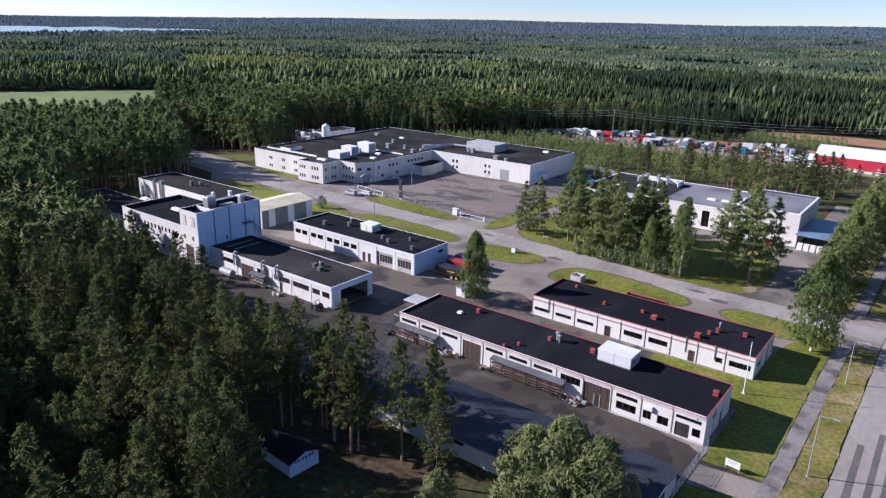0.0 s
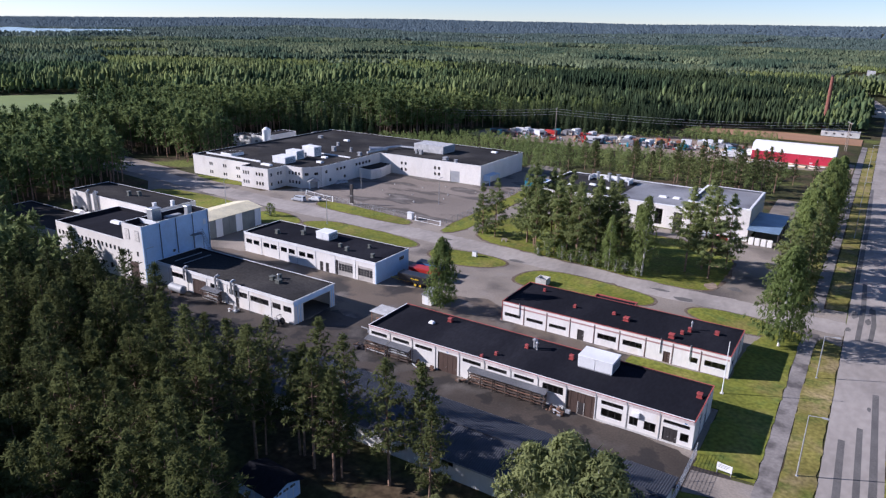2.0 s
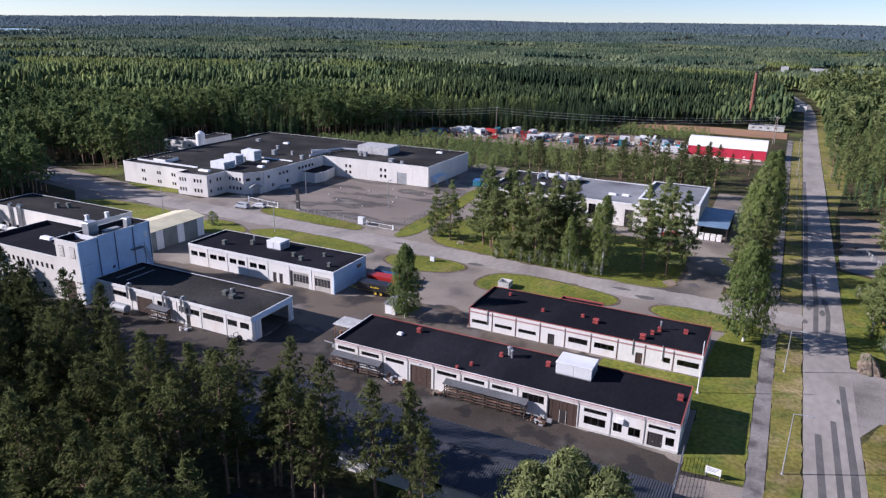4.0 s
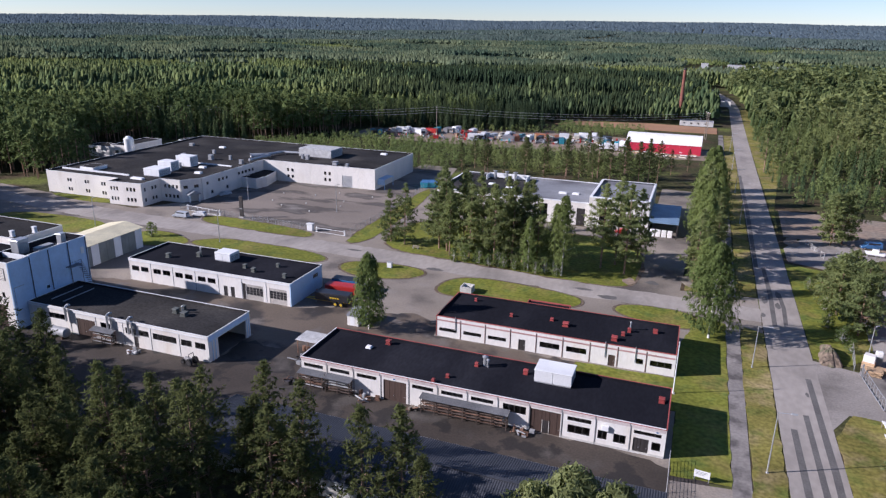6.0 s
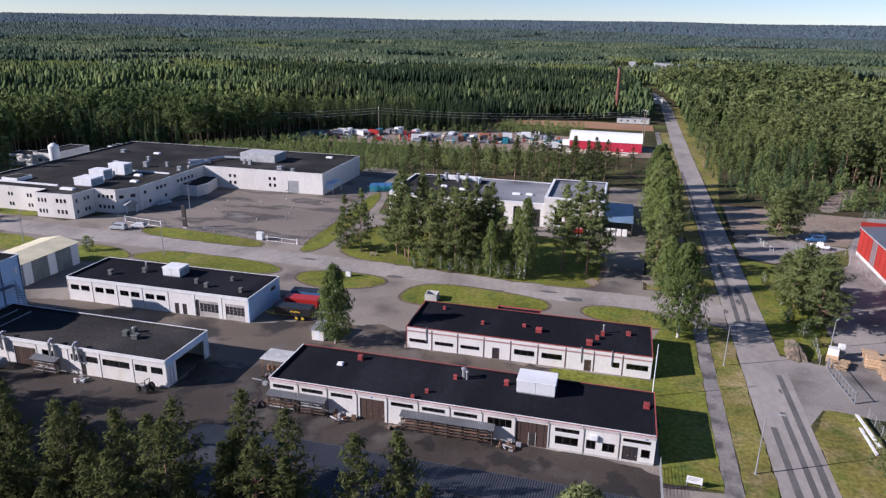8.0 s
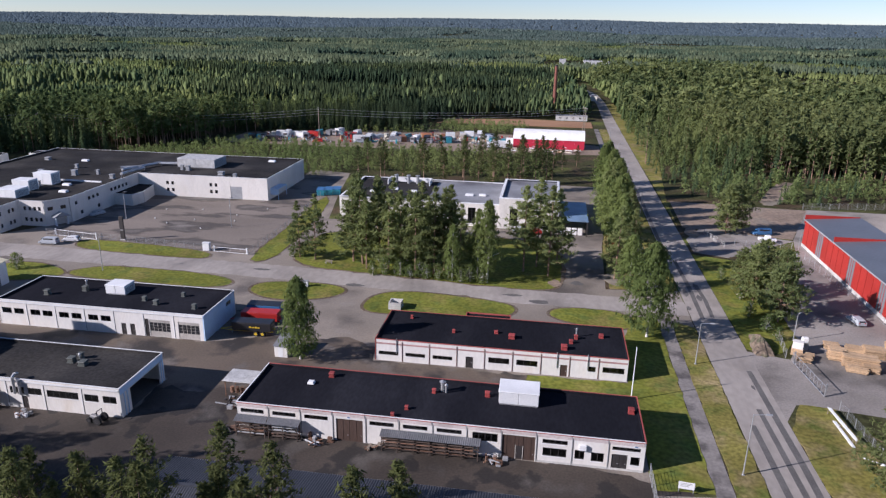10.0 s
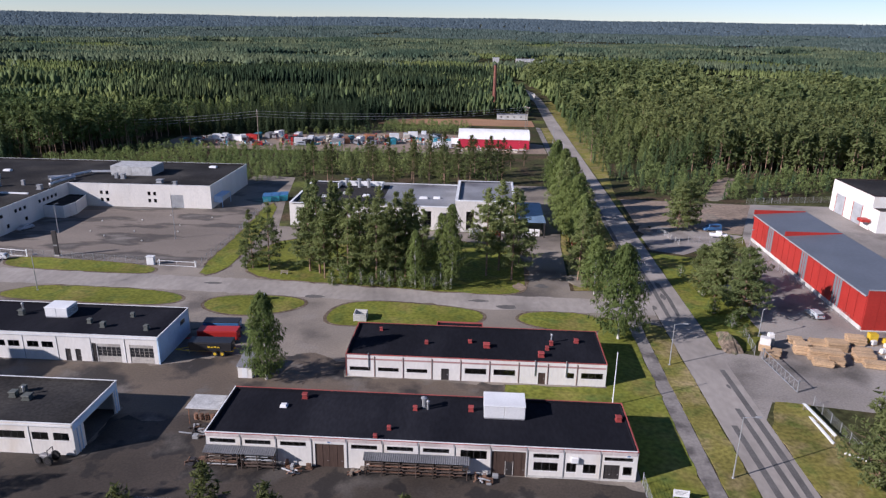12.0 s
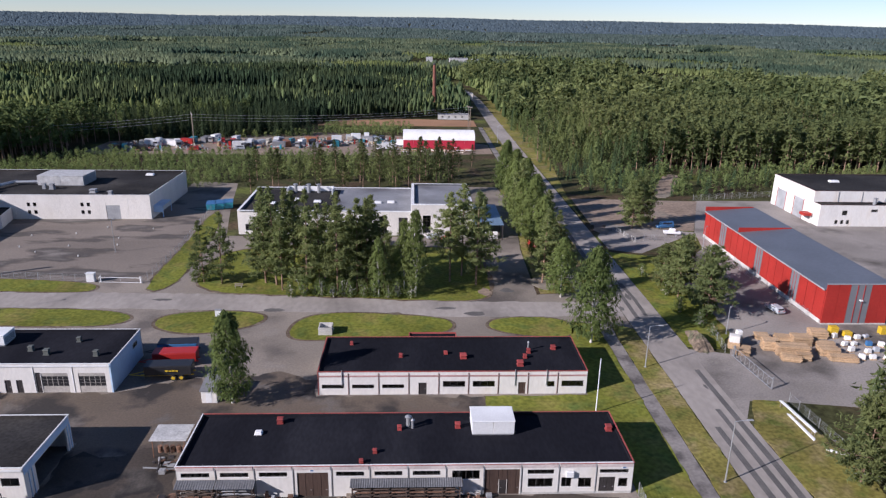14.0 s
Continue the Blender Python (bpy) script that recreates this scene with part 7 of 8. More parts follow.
for x in (0.1, 1.9):
    part("post", boxes((x - 0.05, x + 0.05, -0.05, 0.05, 0, 1.6)), GALV, t)
part("board", bevelled(boxes((0, 2.0, -0.1, -0.054, 0.55, 1.6)), 0.01), WHITE_TRIM, t)
part("text_bar", boxes(*[(0.2, 1.7 - 0.2 * k, -0.112, -0.104, 1.35 - 0.2 * k, 1.43 - 0.2 * k) for k in range(3)]), GREY_METAL, t)
t = thing("small_shed", (-3.6, 22.8, 0.02), "small white lean-to shed under the birch", "shed")
part("body", bevelled(boxes((0, 2.4, 0, 4.2, 0, 2.1)), 0.03), WHITE_WALL, t)
bm = bmesh.new()
v = [bm.verts.new(c) for c in ((-0.2, -0.2, 2.11), (2.6, -0.2, 2.11), (2.6, 4.4, 2.7), (-0.2, 4.4, 2.7), (-0.2, -0.2, 2.2), (2.6, -0.2, 2.2), (2.6, 4.4, 2.8), (-0.2, 4.4, 2.8))]
for f in ((3, 2, 1, 0), (4, 5, 6, 7), (0, 1, 5, 4), (1, 2, 6, 5), (2, 3, 7, 6), (3, 0, 4, 7)):
    bm.faces.new([v[i] for i in f])
part("roof", bm, ROOF_GREY, t)
part("door", boxes((0.7, 1.6, -0.03, -0.004, 0.05, 1.9)), WHITE_TRIM, t)
t = thing("concrete_bin", (11.4, 47.2, 0.08), "open white concrete container on the lawn", "container")
for a in ((0, 2.6, 0, 0.2, 0, 1.5), (0, 2.6, 2.4, 2.6, 0, 1.5), (0, 0.2, 0.2, 2.4, 0, 1.5), (2.4, 2.6, 0.2, 2.4, 0, 1.5), (0.2, 2.4, 0.2, 2.4, 0, 0.15)):
    part("side_wall", boxes(a), CONCRETE, t)
t = thing("service_box", (-10.4, 56.0, 0.08), "pale electrical box on the grass island", "cabinet")
part("body", bevelled(boxes((0, 1.2, 0, 0.7, 0, 1.3)), 0.03), WHITE_TRIM, t)
part("lid", boxes((-0.05, 1.25, -0.05, 0.75, 1.304, 1.38)), GREY_METAL, t)
for x, y in ((-10.4, 71.8), (40.5, 99.5)):
    t = thing("park_bench", (x, y, 0.08), "small weathered wooden bench on the lawn", "bench", "benches")
    for k in range(3):
        part("seat_slat", boxes((0, 1.8, 0.17 * k, 0.17 * k + 0.13, 0.42, 0.47)), WOOD_POLE, t)
    for u in (0.15, 1.55):
        part("leg", boxes((u, u + 0.1, 0.02, 0.45, 0, 0.42)), CONCRETE, t)
    part("backrest", boxes((0, 1.8, 0.5, 0.55, 0.6, 0.85), (0.15, 0.25, 0.5, 0.55, 0.42, 0.6), (1.55, 1.65, 0.5, 0.55, 0.42, 0.6)), WOOD_POLE, t)


def pipe_rack(x0, x1, y, label, seed):
    """Open lean-to rack with shelves of pipes against the workshop wall."""
    rr = random.Random(seed)
    L = x1 - x0
    t = thing("pipe_rack", (x0, y, 0.02), label, "storage rack", "pipe racks")
    n = max(2, round(L / 2.4))
    for k in range(n + 1):
        u = 0.06 + (L - 0.12) * k / n
        part("upright", boxes((u - 0.05, u + 0.05, 0, 0.1, 0, 2.5)), DARK_RUST, t)
        part("upright", boxes((u - 0.05, u + 0.05, 1.0, 1.1, 0, 2.8)), RUST, t)
        for z in (0.35, 0.85, 1.35, 1.85):
            part("bracket", boxes((u - 0.04, u + 0.04, 0.1, 1.0, z - 0.08, z)), DARK_RUST, t)
    verts, faces = [], []
    m = int(L / 0.14)
    for k in range(m + 1):
        xx, dz = -0.2 + (L + 0.4) * k / m, 0.05 * (k % 2)
        verts += [(xx, -0.2, 2.52 + dz), (xx, 1.22, 2.86 + dz)]
    faces = [(2 * k, 2 * k + 2, 2 * k + 3, 2 * k + 1) for k in range(m)]
    me = bpy.data.meshes.new("rack_roof")
    me.from_pydata(verts, [], faces)
    me.materials.append(RACK_SHEET)
    ob = new("rack_roof", me)
    ob.parent = t
    ob.modifiers.new("thickness", "SOLIDIFY").thickness = 0.02
    for z in (0.35, 0.85, 1.35, 1.85):
        u = 0.25
        while u < 0.9:
            r = rr.uniform(0.04, 0.11)
            s, e = rr.uniform(-0.3, 0.6), L - rr.uniform(-0.3, 0.8)
            part("pipe", tube(bmesh.new(), (s, u, z + r), (e, u, z + r), r, r, 6), rr.choice((DARK_RUST, GREY_METAL, DARK_RUST, RUST, DARK_RUST)), t)
            u += 2 * r + rr.uniform(0.03, 0.18)


pipe_rack(0.3, 4.7, -1.5, "roofed steel rack stacked with pipes", 1)
pipe_rack(5.2, 9.6, -1.5, "roofed steel rack stacked with pipes", 2)
pipe_rack(21.8, 35.4, -1.5, "long corrugated lean-to full of rusty pipes", 3)
pipe_rack(-43.2, -38.4, -1.9, "grey sheeted pipe rack before the storage block", 4)


def scrap_heap(x, y, w, d, h, seed, label, mats):
    rr = random.Random(seed)
    t = thing("scrap_heap", (x, y, 0.02), label, "scrap heap", "scrap heaps")
    for k in range(16):
        a, b = Vector((rr.uniform(0, w), rr.uniform(0, d), rr.uniform(0.05, h))), Vector((rr.uniform(0, w), rr.uniform(0, d), rr.uniform(0.05, h * 0.6)))
        part("scrap_piece", tube(bmesh.new(), a, b, rr.uniform(0.05, 0.14), None, 6) if k % 2 else bevelled(boxes((a.x, a.x + rr.uniform(0.3, 1.0), a.y, a.y + rr.uniform(0.3, 0.9), 0.0, max(0.15, a.z))), 0.03), rr.choice(mats), t)


scrap_heap(10.2, -2.6, 3.6, 2.0, 1.1, 11, "heap of rusty scrap beside the workshop door", (RUST, RUST, GREY_METAL))
scrap_heap(36.2, -2.4, 2.6, 1.8, 0.9, 12, "heap of rusty scrap beside the brown gate", (RUST, GREY_METAL))
scrap_heap(19.4, -2.2, 2.0, 1.8, 0.7, 13, "broken timber and scrap by the wall", (WOOD_POLE, RUST))
scrap_heap(-2.6, -2.0, 2.4, 2.0, 0.8, 14, "rusty iron scrap at the building corner", (RUST, DARK_DOOR))
scrap_heap(-6.5, 4.5, 5.0, 4.0, 0.6, 15, "scattered scrap metal on the yard", (RUST, DARK_DOOR, GREY_METAL))
scrap_heap(-34.5, -3.2, 2.2, 1.6, 0.8, 16, "scrap stacked beside the storage block", (GREY_METAL, WHITE_TRIM, RUST))

t = thing("shelter", (-6.2, 8.4, 0.02), "pale sheet canopy on posts beside the workshop", "canopy")
part("roof", bevelled(boxes((-0.2, 4.8, 0, 4.0, 2.7, 2.85)), 0.03), GREY_PALE, t)
for x in (0.1, 4.4):
    for y in (0.2, 3.6):
        part("post", boxes((x, x + 0.12, y, y + 0.12, 0, 2.7)), RUST, t)
for k in range(5):
    part("stored_drum", tube(bmesh.new(), (0.6 + 0.85 * k, 1.6, 0), (0.6 + 0.85 * k, 1.6, 0.95), 0.32, 0.32, 12), RUST, t)
t = thing("storage_tank", (-52.5, -2.4, 0.02), "grey horizontal steel tank by the storage block", "tank")
part("body", tube(bmesh.new(), (0, 0, 1.2), (4.0, 0, 1.2), 0.9, 0.9, 18), GREY_METAL, t)
for u in (0.6, 3.2):
    part("cradle", boxes((u, u + 0.25, -0.7, 0.7, 0, 0.5)), RUST, t)
part("end_cap", tube(bmesh.new(), (4.0, 0, 1.2), (4.3, 0, 1.2), 0.9, 0.5, 18), GREY_METAL, t)


def wheel(parent, x, y, r, w, rim=None):
    tyre = part("wheel", tube(bmesh.new(), (x, y - w / 2, r), (x, y + w / 2, r), r, r, 14), RUBBER, parent)
    part("rim", tube(bmesh.new(), (x, y - w / 2 - 0.01, r), (x, y + w / 2 + 0.01, r), r * 0.6, r * 0.6, 12), rim or GALV, tyre)


def car(x, y, rz, paint, label, tall=0.0, long=4.4, group="parked cars"):
    t = thing("car", (x, y, 0.04), label, "car", group, rz)
    w, h = 1.78, 1.45 + tall
    prof = [(0, 0.35), (0.05, 0.75), (0.9, 0.95), (1.5, h - 0.06), (1.8, h), (long - 0.7 + tall, h - 0.04) if tall < 0.3 else (long - 0.15, h - 0.03), (long - 0.08, 0.95), (long, 0.8), (long, 0.35)]
    bm = bmesh.new()
    a, b = [], []
    for px_, pz in prof:
        inset = 0.16 if pz > 1.0 else 0.0
        a.append(bm.verts.new((px_, inset, pz)))
        b.append(bm.verts.new((px_, w - inset, pz)))
    n = len(prof)
    bm.faces.new(a)
    bm.faces.new(b[::-1])
    for i in range(n):
        j = (i + 1) % n
        bm.faces.new((a[j], a[i], b[i], b[j]))
    bmesh.ops.triangulate(bm, faces=[f for f in bm.faces if len(f.verts) > 4], ngon_method="EAR_CLIP")
    part("body", bm, paint, t)
    part("windscreen", boxes((0.98, 1.42, 0.22, w - 0.22, 1.0, h - 0.14)), GLASS, t)
    for yy in (0.07, w - 0.12):
        part("side_window", boxes((1.55, long - 1.0 + tall * 0.5, yy, yy + 0.05, 1.0, h - 0.16)), PAINT["black"], t)
    part("rear_window", boxes((long - 0.35, long - 0.1, 0.3, w - 0.3, 1.0, h - 0.2)), PAINT["black"], t)
    for xx in (0.8, long - 0.85):
        for yy in (0.1, w - 0.1):
            wheel(t, xx, yy, 0.31, 0.2)
    for yy in (0.15, w - 0.45):
        part("headlight", boxes((-0.02, 0.08, yy, yy + 0.3, 0.6, 0.74)), WHITE_TRIM, t)
        part("tail_light", boxes((long - 0.05, long + 0.02, yy, yy + 0.25, 0.75, 0.95)), PAINT["red"], t)
    part("bumper", bevelled(boxes((-0.08, 0.1, 0.05, w - 0.05, 0.3, 0.55)), 0.03), paint, t)
    return t


car(-88.0, 71.2, 5, PAINT["silver"], "silver estate van parked on the service road", 0.4, 4.9)
car(-83.4, 74.2, 10, PAINT["white"], "white car parked behind the barrier", 0.0, 4.3)
car(-90.5, 97.5, 70, PAINT["silver"], "silver car parked at the factory entrance")
car(105.2, 60.8, -80, PAINT["silver"], "silver estate car parked beside the red warehouse")
car(33.5, 108.0, 10, PAINT["silver"], "pale car parked at the cream factory")
car(37.5, 107.0, 8, PAINT["red"], "red car parked at the cream factory")
car(62.5, 100.5, 90, PAINT["red"], "small red car in the tree shade")


def trailer(x, y, rz, paint, chassis, label, long=9.0, cover=None, lettered=True):
    """A low machine trailer: frame, load box, drawbar and a pair of axles."""
    t = thing("machine_trailer", (x, y, 0.02), label, "trailer", "parked trailers", rz)
    part("chassis", bevelled(boxes((0, long, 0.5, 0.75, 0.75, 1.0), (0, long, 1.75, 2.0, 0.75, 1.0)), 0.03), chassis, t)
    part("hopper", bevelled(box(bmesh.new(), 0.8, long - 0.3, 0.1, 2.4, 1.02, 2.6, -0.12), 0.05), paint, t)
    part("tarpaulin", bevelled(boxes((0.7, long - 0.2, 0.0, 2.5, 2.605, 2.75)), 0.04), cover or PAINT["black"], t)
    part("drawbar", tube(tube(bmesh.new(), (0.0, 0.6, 0.85), (-2.0, 1.25, 0.7), 0.08), (0.0, 1.9, 0.85), (-2.0, 1.25, 0.7), 0.08), chassis, t)
    for xx in (long * 0.62, long * 0.62 + 1.3):
        for yy in (0.25, 2.25):
            wheel(t, xx, yy, 0.5, 0.36, chassis)
    if lettered:
        part("lettering_bar", boxes(*[(4.2 + 0.55 * k, 4.62 + 0.55 * k, -0.06, -0.03, 1.75, 2.05 - 0.08 * (k % 2)) for k in range(4)]), chassis, t)
    part("jack_leg", boxes((0.3, 0.45, 1.1, 1.25, 0, 0.8)), GREY_METAL, t)


trailer(-15.6, 29.6, 3, PAINT["black"], PAINT["yellow"], "black machine trailer with yellow wheels beside the garage", 8.6)
trailer(-15.8, 34.2, 4, PAINT["red"], PAINT["red"], "bright red machine trailer beside the garage", 8.2, PAINT["red"], False)
trailer(-16.2, 38.0, 4, PAINT["blue"], PAINT["black"], "dark blue trailer parked behind the red one", 7.6, PAINT["black"], False)
t = thing("tractor", (-22.4, -2.6, 0.02), "old dark tractor with a roll bar by the storage block", "tractor", rz=-8)
part("body", bevelled(boxes((0, 1.5, 0.6, 1.2, 0.5, 1.1)), 0.05), PAINT["grey"], t)
part("roll_bar", tube(tube(tube(bmesh.new(), (1.6, 0.4, 0.6), (1.6, 0.4, 2.1), 0.06), (1.6, 1.4, 0.6), (1.6, 1.4, 2.1), 0.06), (1.6, 0.4, 2.1), (1.6, 1.4, 2.1), 0.06), PAINT["black"], t)
for xx, yy, r in ((1.7, 0.2, 0.65), (1.7, 1.6, 0.65), (0.1, 0.35, 0.42), (0.1, 1.45, 0.42)):
    wheel(t, xx, yy, r, 0.35, PAINT["black"])


def timber_stack(x, y, rz, w, l, h, seed):
    rr = random.Random(seed)
    t = thing("timber_stack", (x, y, 0.03), "pile of fresh sawn yellow boards on bearers", "timber pile", "timber piles", rz)
    for u in (0.2, l / 2, l - 0.4):
        part("bearer", boxes((u, u + 0.12, 0, w, 0, 0.12)), WOOD_POLE, t)
    z = 0.125
    while z < h:
        u = 0.0
        while u < w - 0.1:
            b = rr.choice((0.2, 0.28, 0.34))
            s = rr.uniform(-0.15, 0.15)
            part("board", boxes((s, l + s + rr.uniform(-0.2, 0.1), u + 0.01, min(w, u + b) - 0.01, z, z + 0.16)), WOOD_RAW, t)
            u += b
        z += 0.18 if rr.random() > 0.3 else 0.27


for k, (x, y, rz, w, l, h) in enumerate(((95.7, 44.6, -8, 2.0, 2.6, 1.1), (94.8, 40.1, -11, 2.4, 3.0, 1.9), (99.1, 43.9, -14, 2.0, 3.1, 1.1), (101.6, 42.1, -8, 2.4, 3.5, 1.9), (96.4, 38.0, -11, 2.4, 5.6, 1.9), (96.3, 35.8, -14, 2.0, 3.3, 1.0), (99.1, 36.0, -8, 2.4, 2.7, 1.3), (106.8, 45.3, -11, 2.4, 3.2, 1.3), (105.7, 41.2, -14, 2.0, 3.3, 1.1), (104.5, 37.7, -8, 2.4, 3.5, 1.3), (105.2, 35.7, -11, 2.0, 4.7, 1.1), (88.8, 38.3, -14, 2.0, 2.4, 0.9))):
    timber_stack(x, y, rz, w, l, h, 40 + k)
rr = random.Random(8)
for k in range(16):
    x, y = 111.0 + (k % 4) * 2.3 + rr.uniform(-0.4, 0.4), 36.0 + (k // 4) * 2.9 + rr.uniform(-0.4, 0.4)
    t = thing("goods_pallet", (x, y, 0.03), "wrapped pale goods on a wooden pallet", "pallet", "wrapped pallets", rr.uniform(-25, 25))
    part("pallet", boxes((0, 1.2, 0, 0.12, 0, 0.14), (0, 1.2, 0.34, 0.46, 0, 0.14), (0, 1.2, 0.68, 0.8, 0, 0.14), (0, 1.2, 0, 0.8, 0.142, 0.17)), WOOD_RAW, t)
    part("load", bevelled(box(bmesh.new(), 0.03, 1.17, 0.02, 0.78, 0.174, rr.uniform(0.7, 1.3), 0.05), 0.06), rr.choice((WHITE_TARP, PAINT["silver"], CREAM_WALL, PAINT["blue"] if k % 5 == 0 else WHITE_TARP)), t)
for x, y, h in ((111.2, 46.2, 2.0), (114.0, 46.0, 1.2), (122.0, 47.0, 1.5)):
    t = thing("yellow_crate", (x, y, 0.03), "bright yellow stacked crates", "crate", "yellow crates")
    for k in range(int(h / 0.5)):
        part("crate", bevelled(boxes((0, 1.6, 0, 1.2, 0.5 * k, 0.5 * k + 0.47)), 0.04), PAINT["yellow"], t)
t = thing("board_crate", (88.6, 41.2, 0.03), "tall stack of pale boxes inside the gate", "stack", rz=-20)
for k, (x, y, z, w, h) in enumerate(((0, 0, 0, 2.0, 1.3), (0.1, 0.1, 1.305, 1.8, 1.3), (2.3, -0.5, 0, 1.6, 0.9))):
    part("box", bevelled(boxes((x, x + w, y, y + w * 0.8, z, z + h)), 0.04), WOOD_RAW if k != 1 else CREAM_WALL, t)
t = thing("water_tank", (91.2, 43.6, 0.03), "white plastic water container on a frame", "tank")
part("frame_base", boxes((0, 1.2, 0, 1.0, 0, 1.5)), GALV, t)
part("bladder", bevelled(boxes((0.05, 1.15, 0.05, 0.95, 1.504, 2.4)), 0.08), WHITE_TARP, t)


def mound(x, y, rx, ry, h, seed, label):
    rg = np.random.default_rng(seed)
    bm = bmesh.new()
    rings, n = 9, 26
    grid = []
    for i in range(rings + 1):
        f = i / rings
        row = []
        for j in range(n):
            a = 2 * math.pi * j / n
            k = 1 + 0.15 * math.sin(3 * a + seed) + 0.08 * math.sin(7 * a)
            row.append(bm.verts.new((math.cos(a) * rx * f * k, math.sin(a) * ry * f * k, -0.2 if i == rings else h * (1 - f ** 1.5) + rg.normal(0, 0.09) * (1 - f * 0.5))))
        grid.append(row)
    for i in range(rings):
        for j in range(n):
            if i == 0:
                continue
            bm.faces.new((grid[i][j], grid[i + 1][j], grid[i + 1][(j + 1) % n], grid[i][(j + 1) % n]))
    bm.faces.new(grid[1])
    ob = part("earth_mound", bm, EARTH, None)
    ob.location = (x, y, 0.05)
    tagged(ob, label, "earth mound")


mound(83.9, 43.5, 1.9, 5.0, 2.0, 3, "bare heap of brown earth with weeds beside the drive")
t = thing("plank_bundle", (88.1, 20.9, 0.1), "long white profiles laid on trestles beside the fence", "profiles", "profile bundles", -85.6)
for j in range(3):
    part("profile", boxes((0.1 * j, 9.1 - 0.1 * j, 0.16 * j - 0.2, 0.16 * j - 0.07, 0.8 + 0.01 * j, 0.93 + 0.01 * j)), WHITE_TRIM, t)
for u in (0.5, 4.5, 8.5):
    part("trestle", boxes((u, u + 0.1, -0.3, -0.22, 0, 0.796), (u, u + 0.1, 0.2, 0.28, 0, 0.796), (u, u + 0.1, -0.3, 0.28, 0.7, 0.796)), WOOD_POLE, t)
for x, y, rz, long in ((87.9, 18.3, -88.4, 7.3), (88.6, 8.7, -34.8, 2.8), (89.4, 3.2, -29.2, 2.9)):
    t = thing("plank_bundle", (x, y, 0.1), "white plastic profiles lying on the grass", "profiles", "profile bundles", rz)
    for j in range(3):
        part("profile", boxes((0.1 * j, long - 0.15 * j, 0.16 * j, 0.16 * j + 0.13, 0.02 * (j % 2), 0.14 + 0.02 * (j % 2))), WHITE_TRIM, t)
t = thing("waste_skip", (-34.5, 137.0, 0.04), "blue waste skips on the dark loading yard", "skip", rz=12)
for k in range(3):
    sk = part("skip_body", bevelled(box(bmesh.new(), 2.6 * k, 2.6 * k + 2.4, 0.6 * k, 0.6 * k + 4.5, 0.1, 2.0, -0.2), 0.05), PAINT["teal"], t)
    part("lid", boxes((2.6 * k - 0.2, 2.6 * k + 2.6, 0.6 * k - 0.2, 0.6 * k + 4.7, 2.004, 2.1)), PAINT["blue"], sk)


def lorry(x, y, rz, cab, load, label, long=8.0):
    t = thing("lorry", (x, y, 0.04), label, "lorry", "yard vehicles", rz)
    part("cab", bevelled(box(bmesh.new(), 0, 2.1, 0, 2.4, 0.6, 2.9, 0.06), 0.08), cab, t)
    part("windscreen", boxes((-0.03, 0.06, 0.25, 2.15, 1.7, 2.5)), PAINT["black"], t)
    part("chassis", boxes((1.5, long, 0.7, 1.7, 0.6, 0.9)), PAINT["black"], t)
    part("box_body", bevelled(boxes((2.4, long, -0.05, 2.45, 0.95, 3.5)), 0.05), load, t)
    for xx in (1.0, long - 2.6, long - 1.3):
        for yy in (0.15, 2.25):
            wheel(t, xx, yy, 0.5, 0.32)


def sea_container(x, y, rz, paint, label):
    t = thing("shipping_container", (x, y, 0.04), label, "container", "yard containers", rz)
    bm = bmesh.new()
    box(bm, 0, 6.06, 0, 2.44, 0.05, 2.55)
    part("body", bm, paint, t)
    for side_y in (-0.04, 2.44):
        for k in range(10):
            part("rib", boxes((0.25 + 0.58 * k, 0.5 + 0.58 * k, side_y, side_y + 0.04, 0.15, 2.45)), paint, t)
    part("top_rail", boxes((-0.03, 6.09, -0.05, 2.49, 2.554, 2.62)), paint, t)


yr = random.Random(77)
names = list(PAINT)
for k in range(84):
    x = -106 + 1.5 * k + yr.uniform(-1.2, 1.2)
    y = 236 + 16 * max(0.0, min(1.0, (x + 104) / 110)) + yr.uniform(-3, 20)
    if x > 20:
        y = yr.uniform(238, 243)
    rz = yr.uniform(-25, 25) + yr.choice((0, 90))
    kind = (0, 3, 2, 3, 0, 3, 1)[k % 7]
    c = yr.choice(("white", "red", "rust", "cream", "teal", "grey", "silver", "grey", "black", "rust", "silver"))
    if kind == 0:
        sea_container(x, y, rz, PAINT[c], "weathered %s steel container in the storage yard" % c)
    elif kind == 1:
        lorry(x, y, rz, PAINT[c], PAINT["white"], "%s box lorry standing in the storage yard" % c, yr.uniform(5.5, 7.5))
    elif kind == 2:
        car(x, y, rz, PAINT[c], "%s van parked in the storage yard" % c, 0.5, 5.0, "yard vehicles")
    else:
        scrap_heap(x, y, 6, 4, 2.2, 100 + k, "mixed scrap and beams in the storage yard", (RUST, PAINT["red"], PAINT["white"], GREY_METAL, WOOD_RAW, PAINT["cream"], PAINT["teal"]))
for k in range(9):
    timber_like = thing("steel_stack", (20 + 4.2 * k, 242 + yr.uniform(-3, 2), 0.04), "stacked beams and crates before the hall", "stacked goods", "hall goods", yr.uniform(-20, 20))
    for j in range(4):
        part("beam", boxes((0, 3.2, 0.5 * j, 0.5 * j + 0.42, 0, 0.5 + 0.35 * (j % 3))), (RUST, PAINT["white"], WOOD_RAW, PAINT["cream"])[(k + j) % 4], timber_like)
lorry(13, 243, 8, PAINT["white"], PAINT["white"], "white box lorry standing beside the hall", 9)
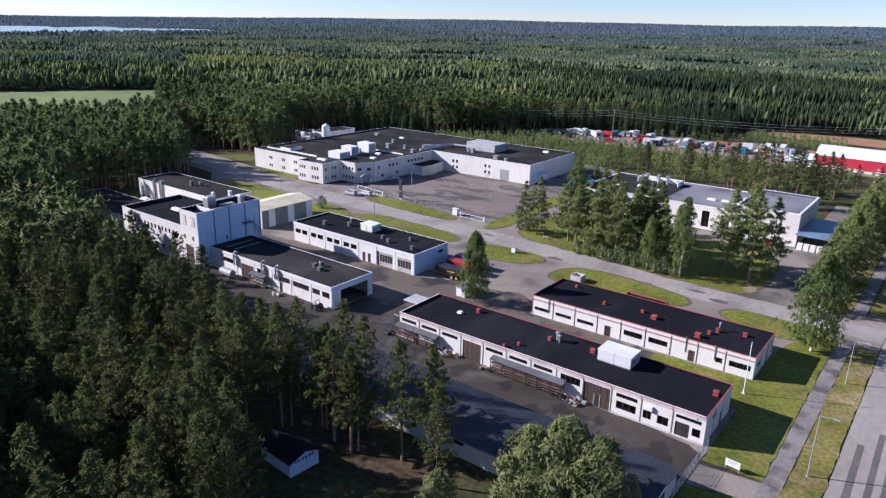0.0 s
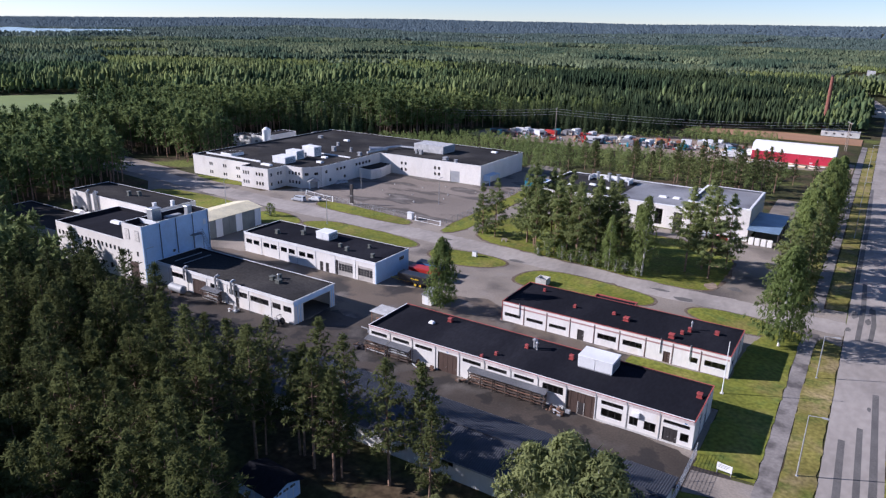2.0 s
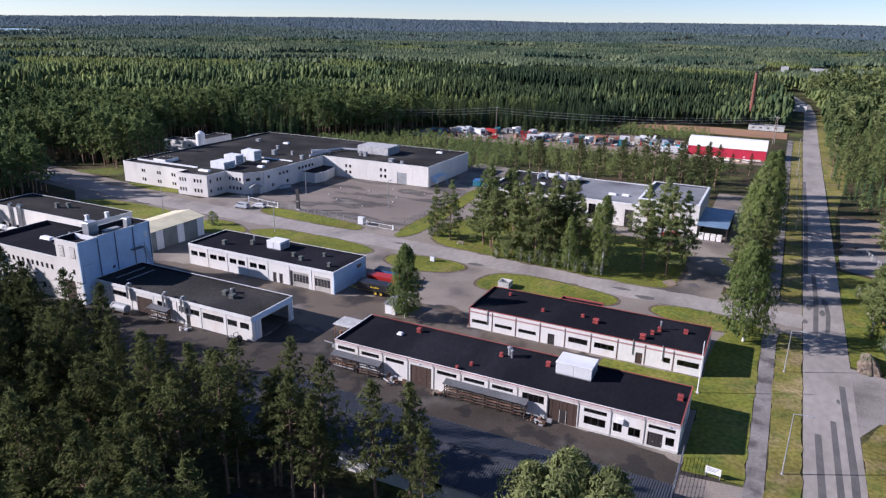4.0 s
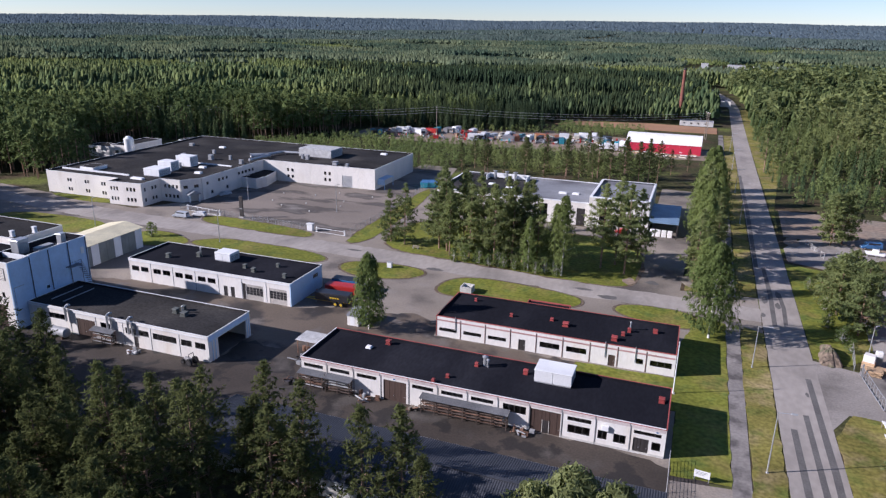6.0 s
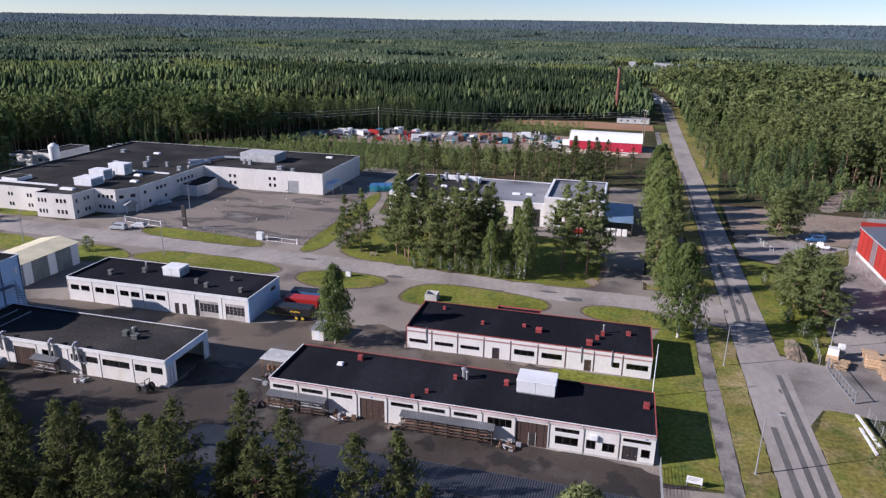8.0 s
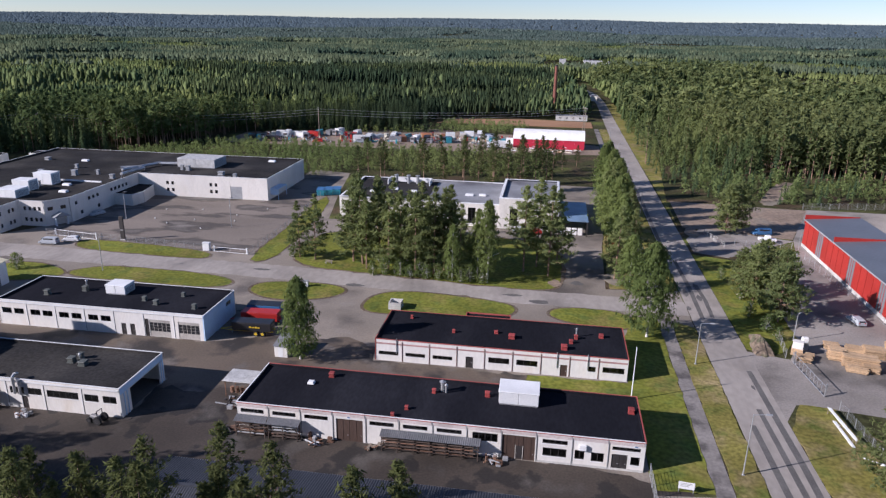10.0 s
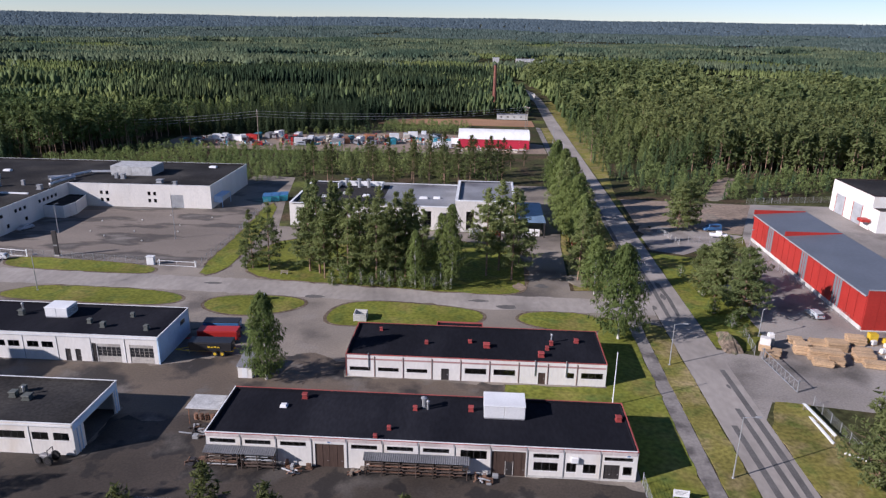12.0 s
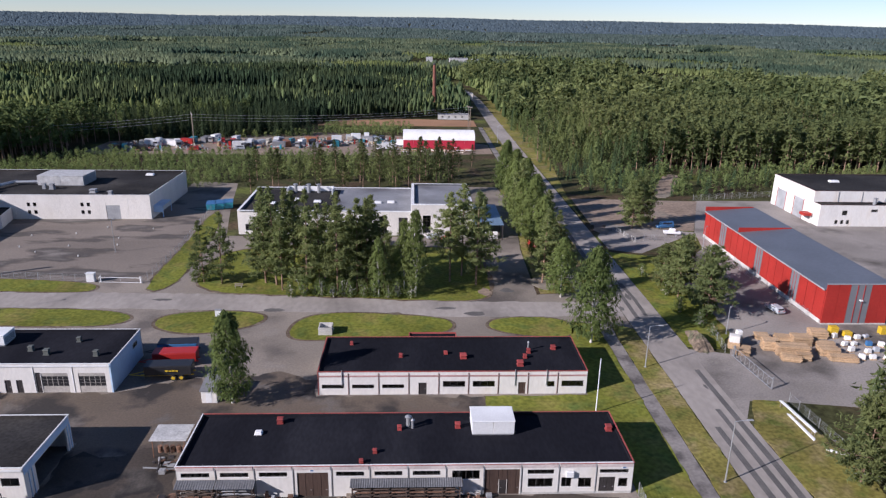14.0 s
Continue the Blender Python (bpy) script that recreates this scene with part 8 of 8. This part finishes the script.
car(102, 119.5, 10, PAINT["blue"], "dark blue van under the trees", 0.5, 5.2)
t = thing("boat_hull", (101.5, 113, 0.05), "small white boat on a stand", "boat", rz=-10)
part("hull", bevelled(box(bmesh.new(), 0, 4.6, 0, 1.7, 0.5, 1.2, -0.15), 0.15), WHITE_TRIM, t)
part("cabin", bevelled(boxes((1.6, 3.2, 0.25, 1.45, 1.2, 2.0)), 0.1), WHITE_TRIM, t)
part("stand", boxes((0.6, 0.8, 0.2, 1.5, 0, 0.5), (3.6, 3.8, 0.2, 1.5, 0, 0.5)), GALV, t)


# power line across the northern edge
def line_pole(x, y, h, rz):
    t = thing("power_pole", (x, y, 0), "twin wooden power line pole with crossarm", "power pole", "power line", rz)
    for u in (-1.2, 1.2):
        part("mast", tube(bmesh.new(), (u, 0, -0.3), (u, 0, h), 0.2, 0.14, 8), WOOD_POLE, t)
    part("crossarm", boxes((-3.4, 3.4, -0.12, 0.12, h - 0.6, h - 0.35)), WOOD_POLE, t)
    part("stay", tube(bmesh.new(), (-1.2, 0, h * 0.45), (1.2, 0, h * 0.7), 0.07, 0.07, 6), WOOD_POLE, t)
    for u in (-3.1, 0, 3.1):
        part("insulator", tube(bmesh.new(), (u, 0, h - 0.35), (u, 0, h + 0.1), 0.1, 0.08, 8), PAINT["white"], t)


POLES = ((-330, 150, 14), (-190, 205, 14), (-72, 251, 15), (60, 302, 14), (205, 228, 13))
for x, y, h in POLES[:4]:
    line_pole(x, y, h, 110)
line_pole(*POLES[4][:3], 60)
for a, b in zip(POLES[:3], POLES[1:4]):
    for u, drop in ((-3.1, 0.0), (0.0, 1.7), (3.1, 3.4)):
        crv = bpy.data.curves.new("power_cable", "CURVE")
        crv.dimensions, crv.bevel_depth, crv.bevel_resolution = "3D", 0.045, 1
        sp = crv.splines.new("POLY")
        sp.points.add(14)
        ox, oy = math.cos(radians(110)) * u, math.sin(radians(110)) * u
        for k in range(15):
            f = k / 14
            sp.points[k].co = (a[0] + (b[0] - a[0]) * f + ox, a[1] + (b[1] - a[1]) * f + oy, (a[2] + (b[2] - a[2]) * f) + 0.1 - drop - 2.4 * 4 * f * (1 - f), 1)
        crv.materials.append(WIRE)
        tagged(new("power_cable", crv), "thin grey power cable over the trees", "cable", "power line")
# white marker stones on the car park
for k, (x, y) in enumerate(((-72, 100), (-66, 96), (-60, 101), (-54, 93), (-63, 112), (-50, 108), (-57, 118), (-74, 110), (-44, 117), (-48, 102))):
    t = thing("kerb_stone", (x, y, 0.04), "small white concrete marker on the car park", "marker", "car park markers")
    part("stone", bevelled(boxes((-0.16, 0.16, -0.16, 0.16, 0, 0.3)), 0.04), CONCRETE, t)
    part("marker_top", boxes((-0.08, 0.08, -0.08, 0.08, 0.3, 0.42)), WHITE_TRIM, t)
# buildings far away among the trees
for k, (x, y, w, d, h) in enumerate(((82, 945, 26, 20, 6), (114, 940, 30, 18, 5), (48, 915, 9, 9, 9), (140, 915, 22, 14, 4.5), (275, 655, 20, 9, 4), (300, 662, 12, 8, 3.5), (318, 648, 10, 7, 3), (60, 470, 16, 10, 4))):
    t = thing("distant_building", (x, y, 0), "pale low building far off among the trees", "building", "distant buildings")
    shell(t, rect(w, d), h, (GREY_PALE, CREAM_WALL)[0 if k < 4 else 1], ROOF_GREY, [WHITE_TRIM], {0: [W(2 + 5 * j, 4 + 5 * j, 1.5, 2.6) for j in range(int(w / 6))]}, 8.0)
slab("ground_clearing", [(262, 632), (332, 632), (342, 688), (296, 735), (264, 705)], -0.3, 0.3, ORANGE_DIRT, "bare orange clearing in the forest", "clearing", 1)
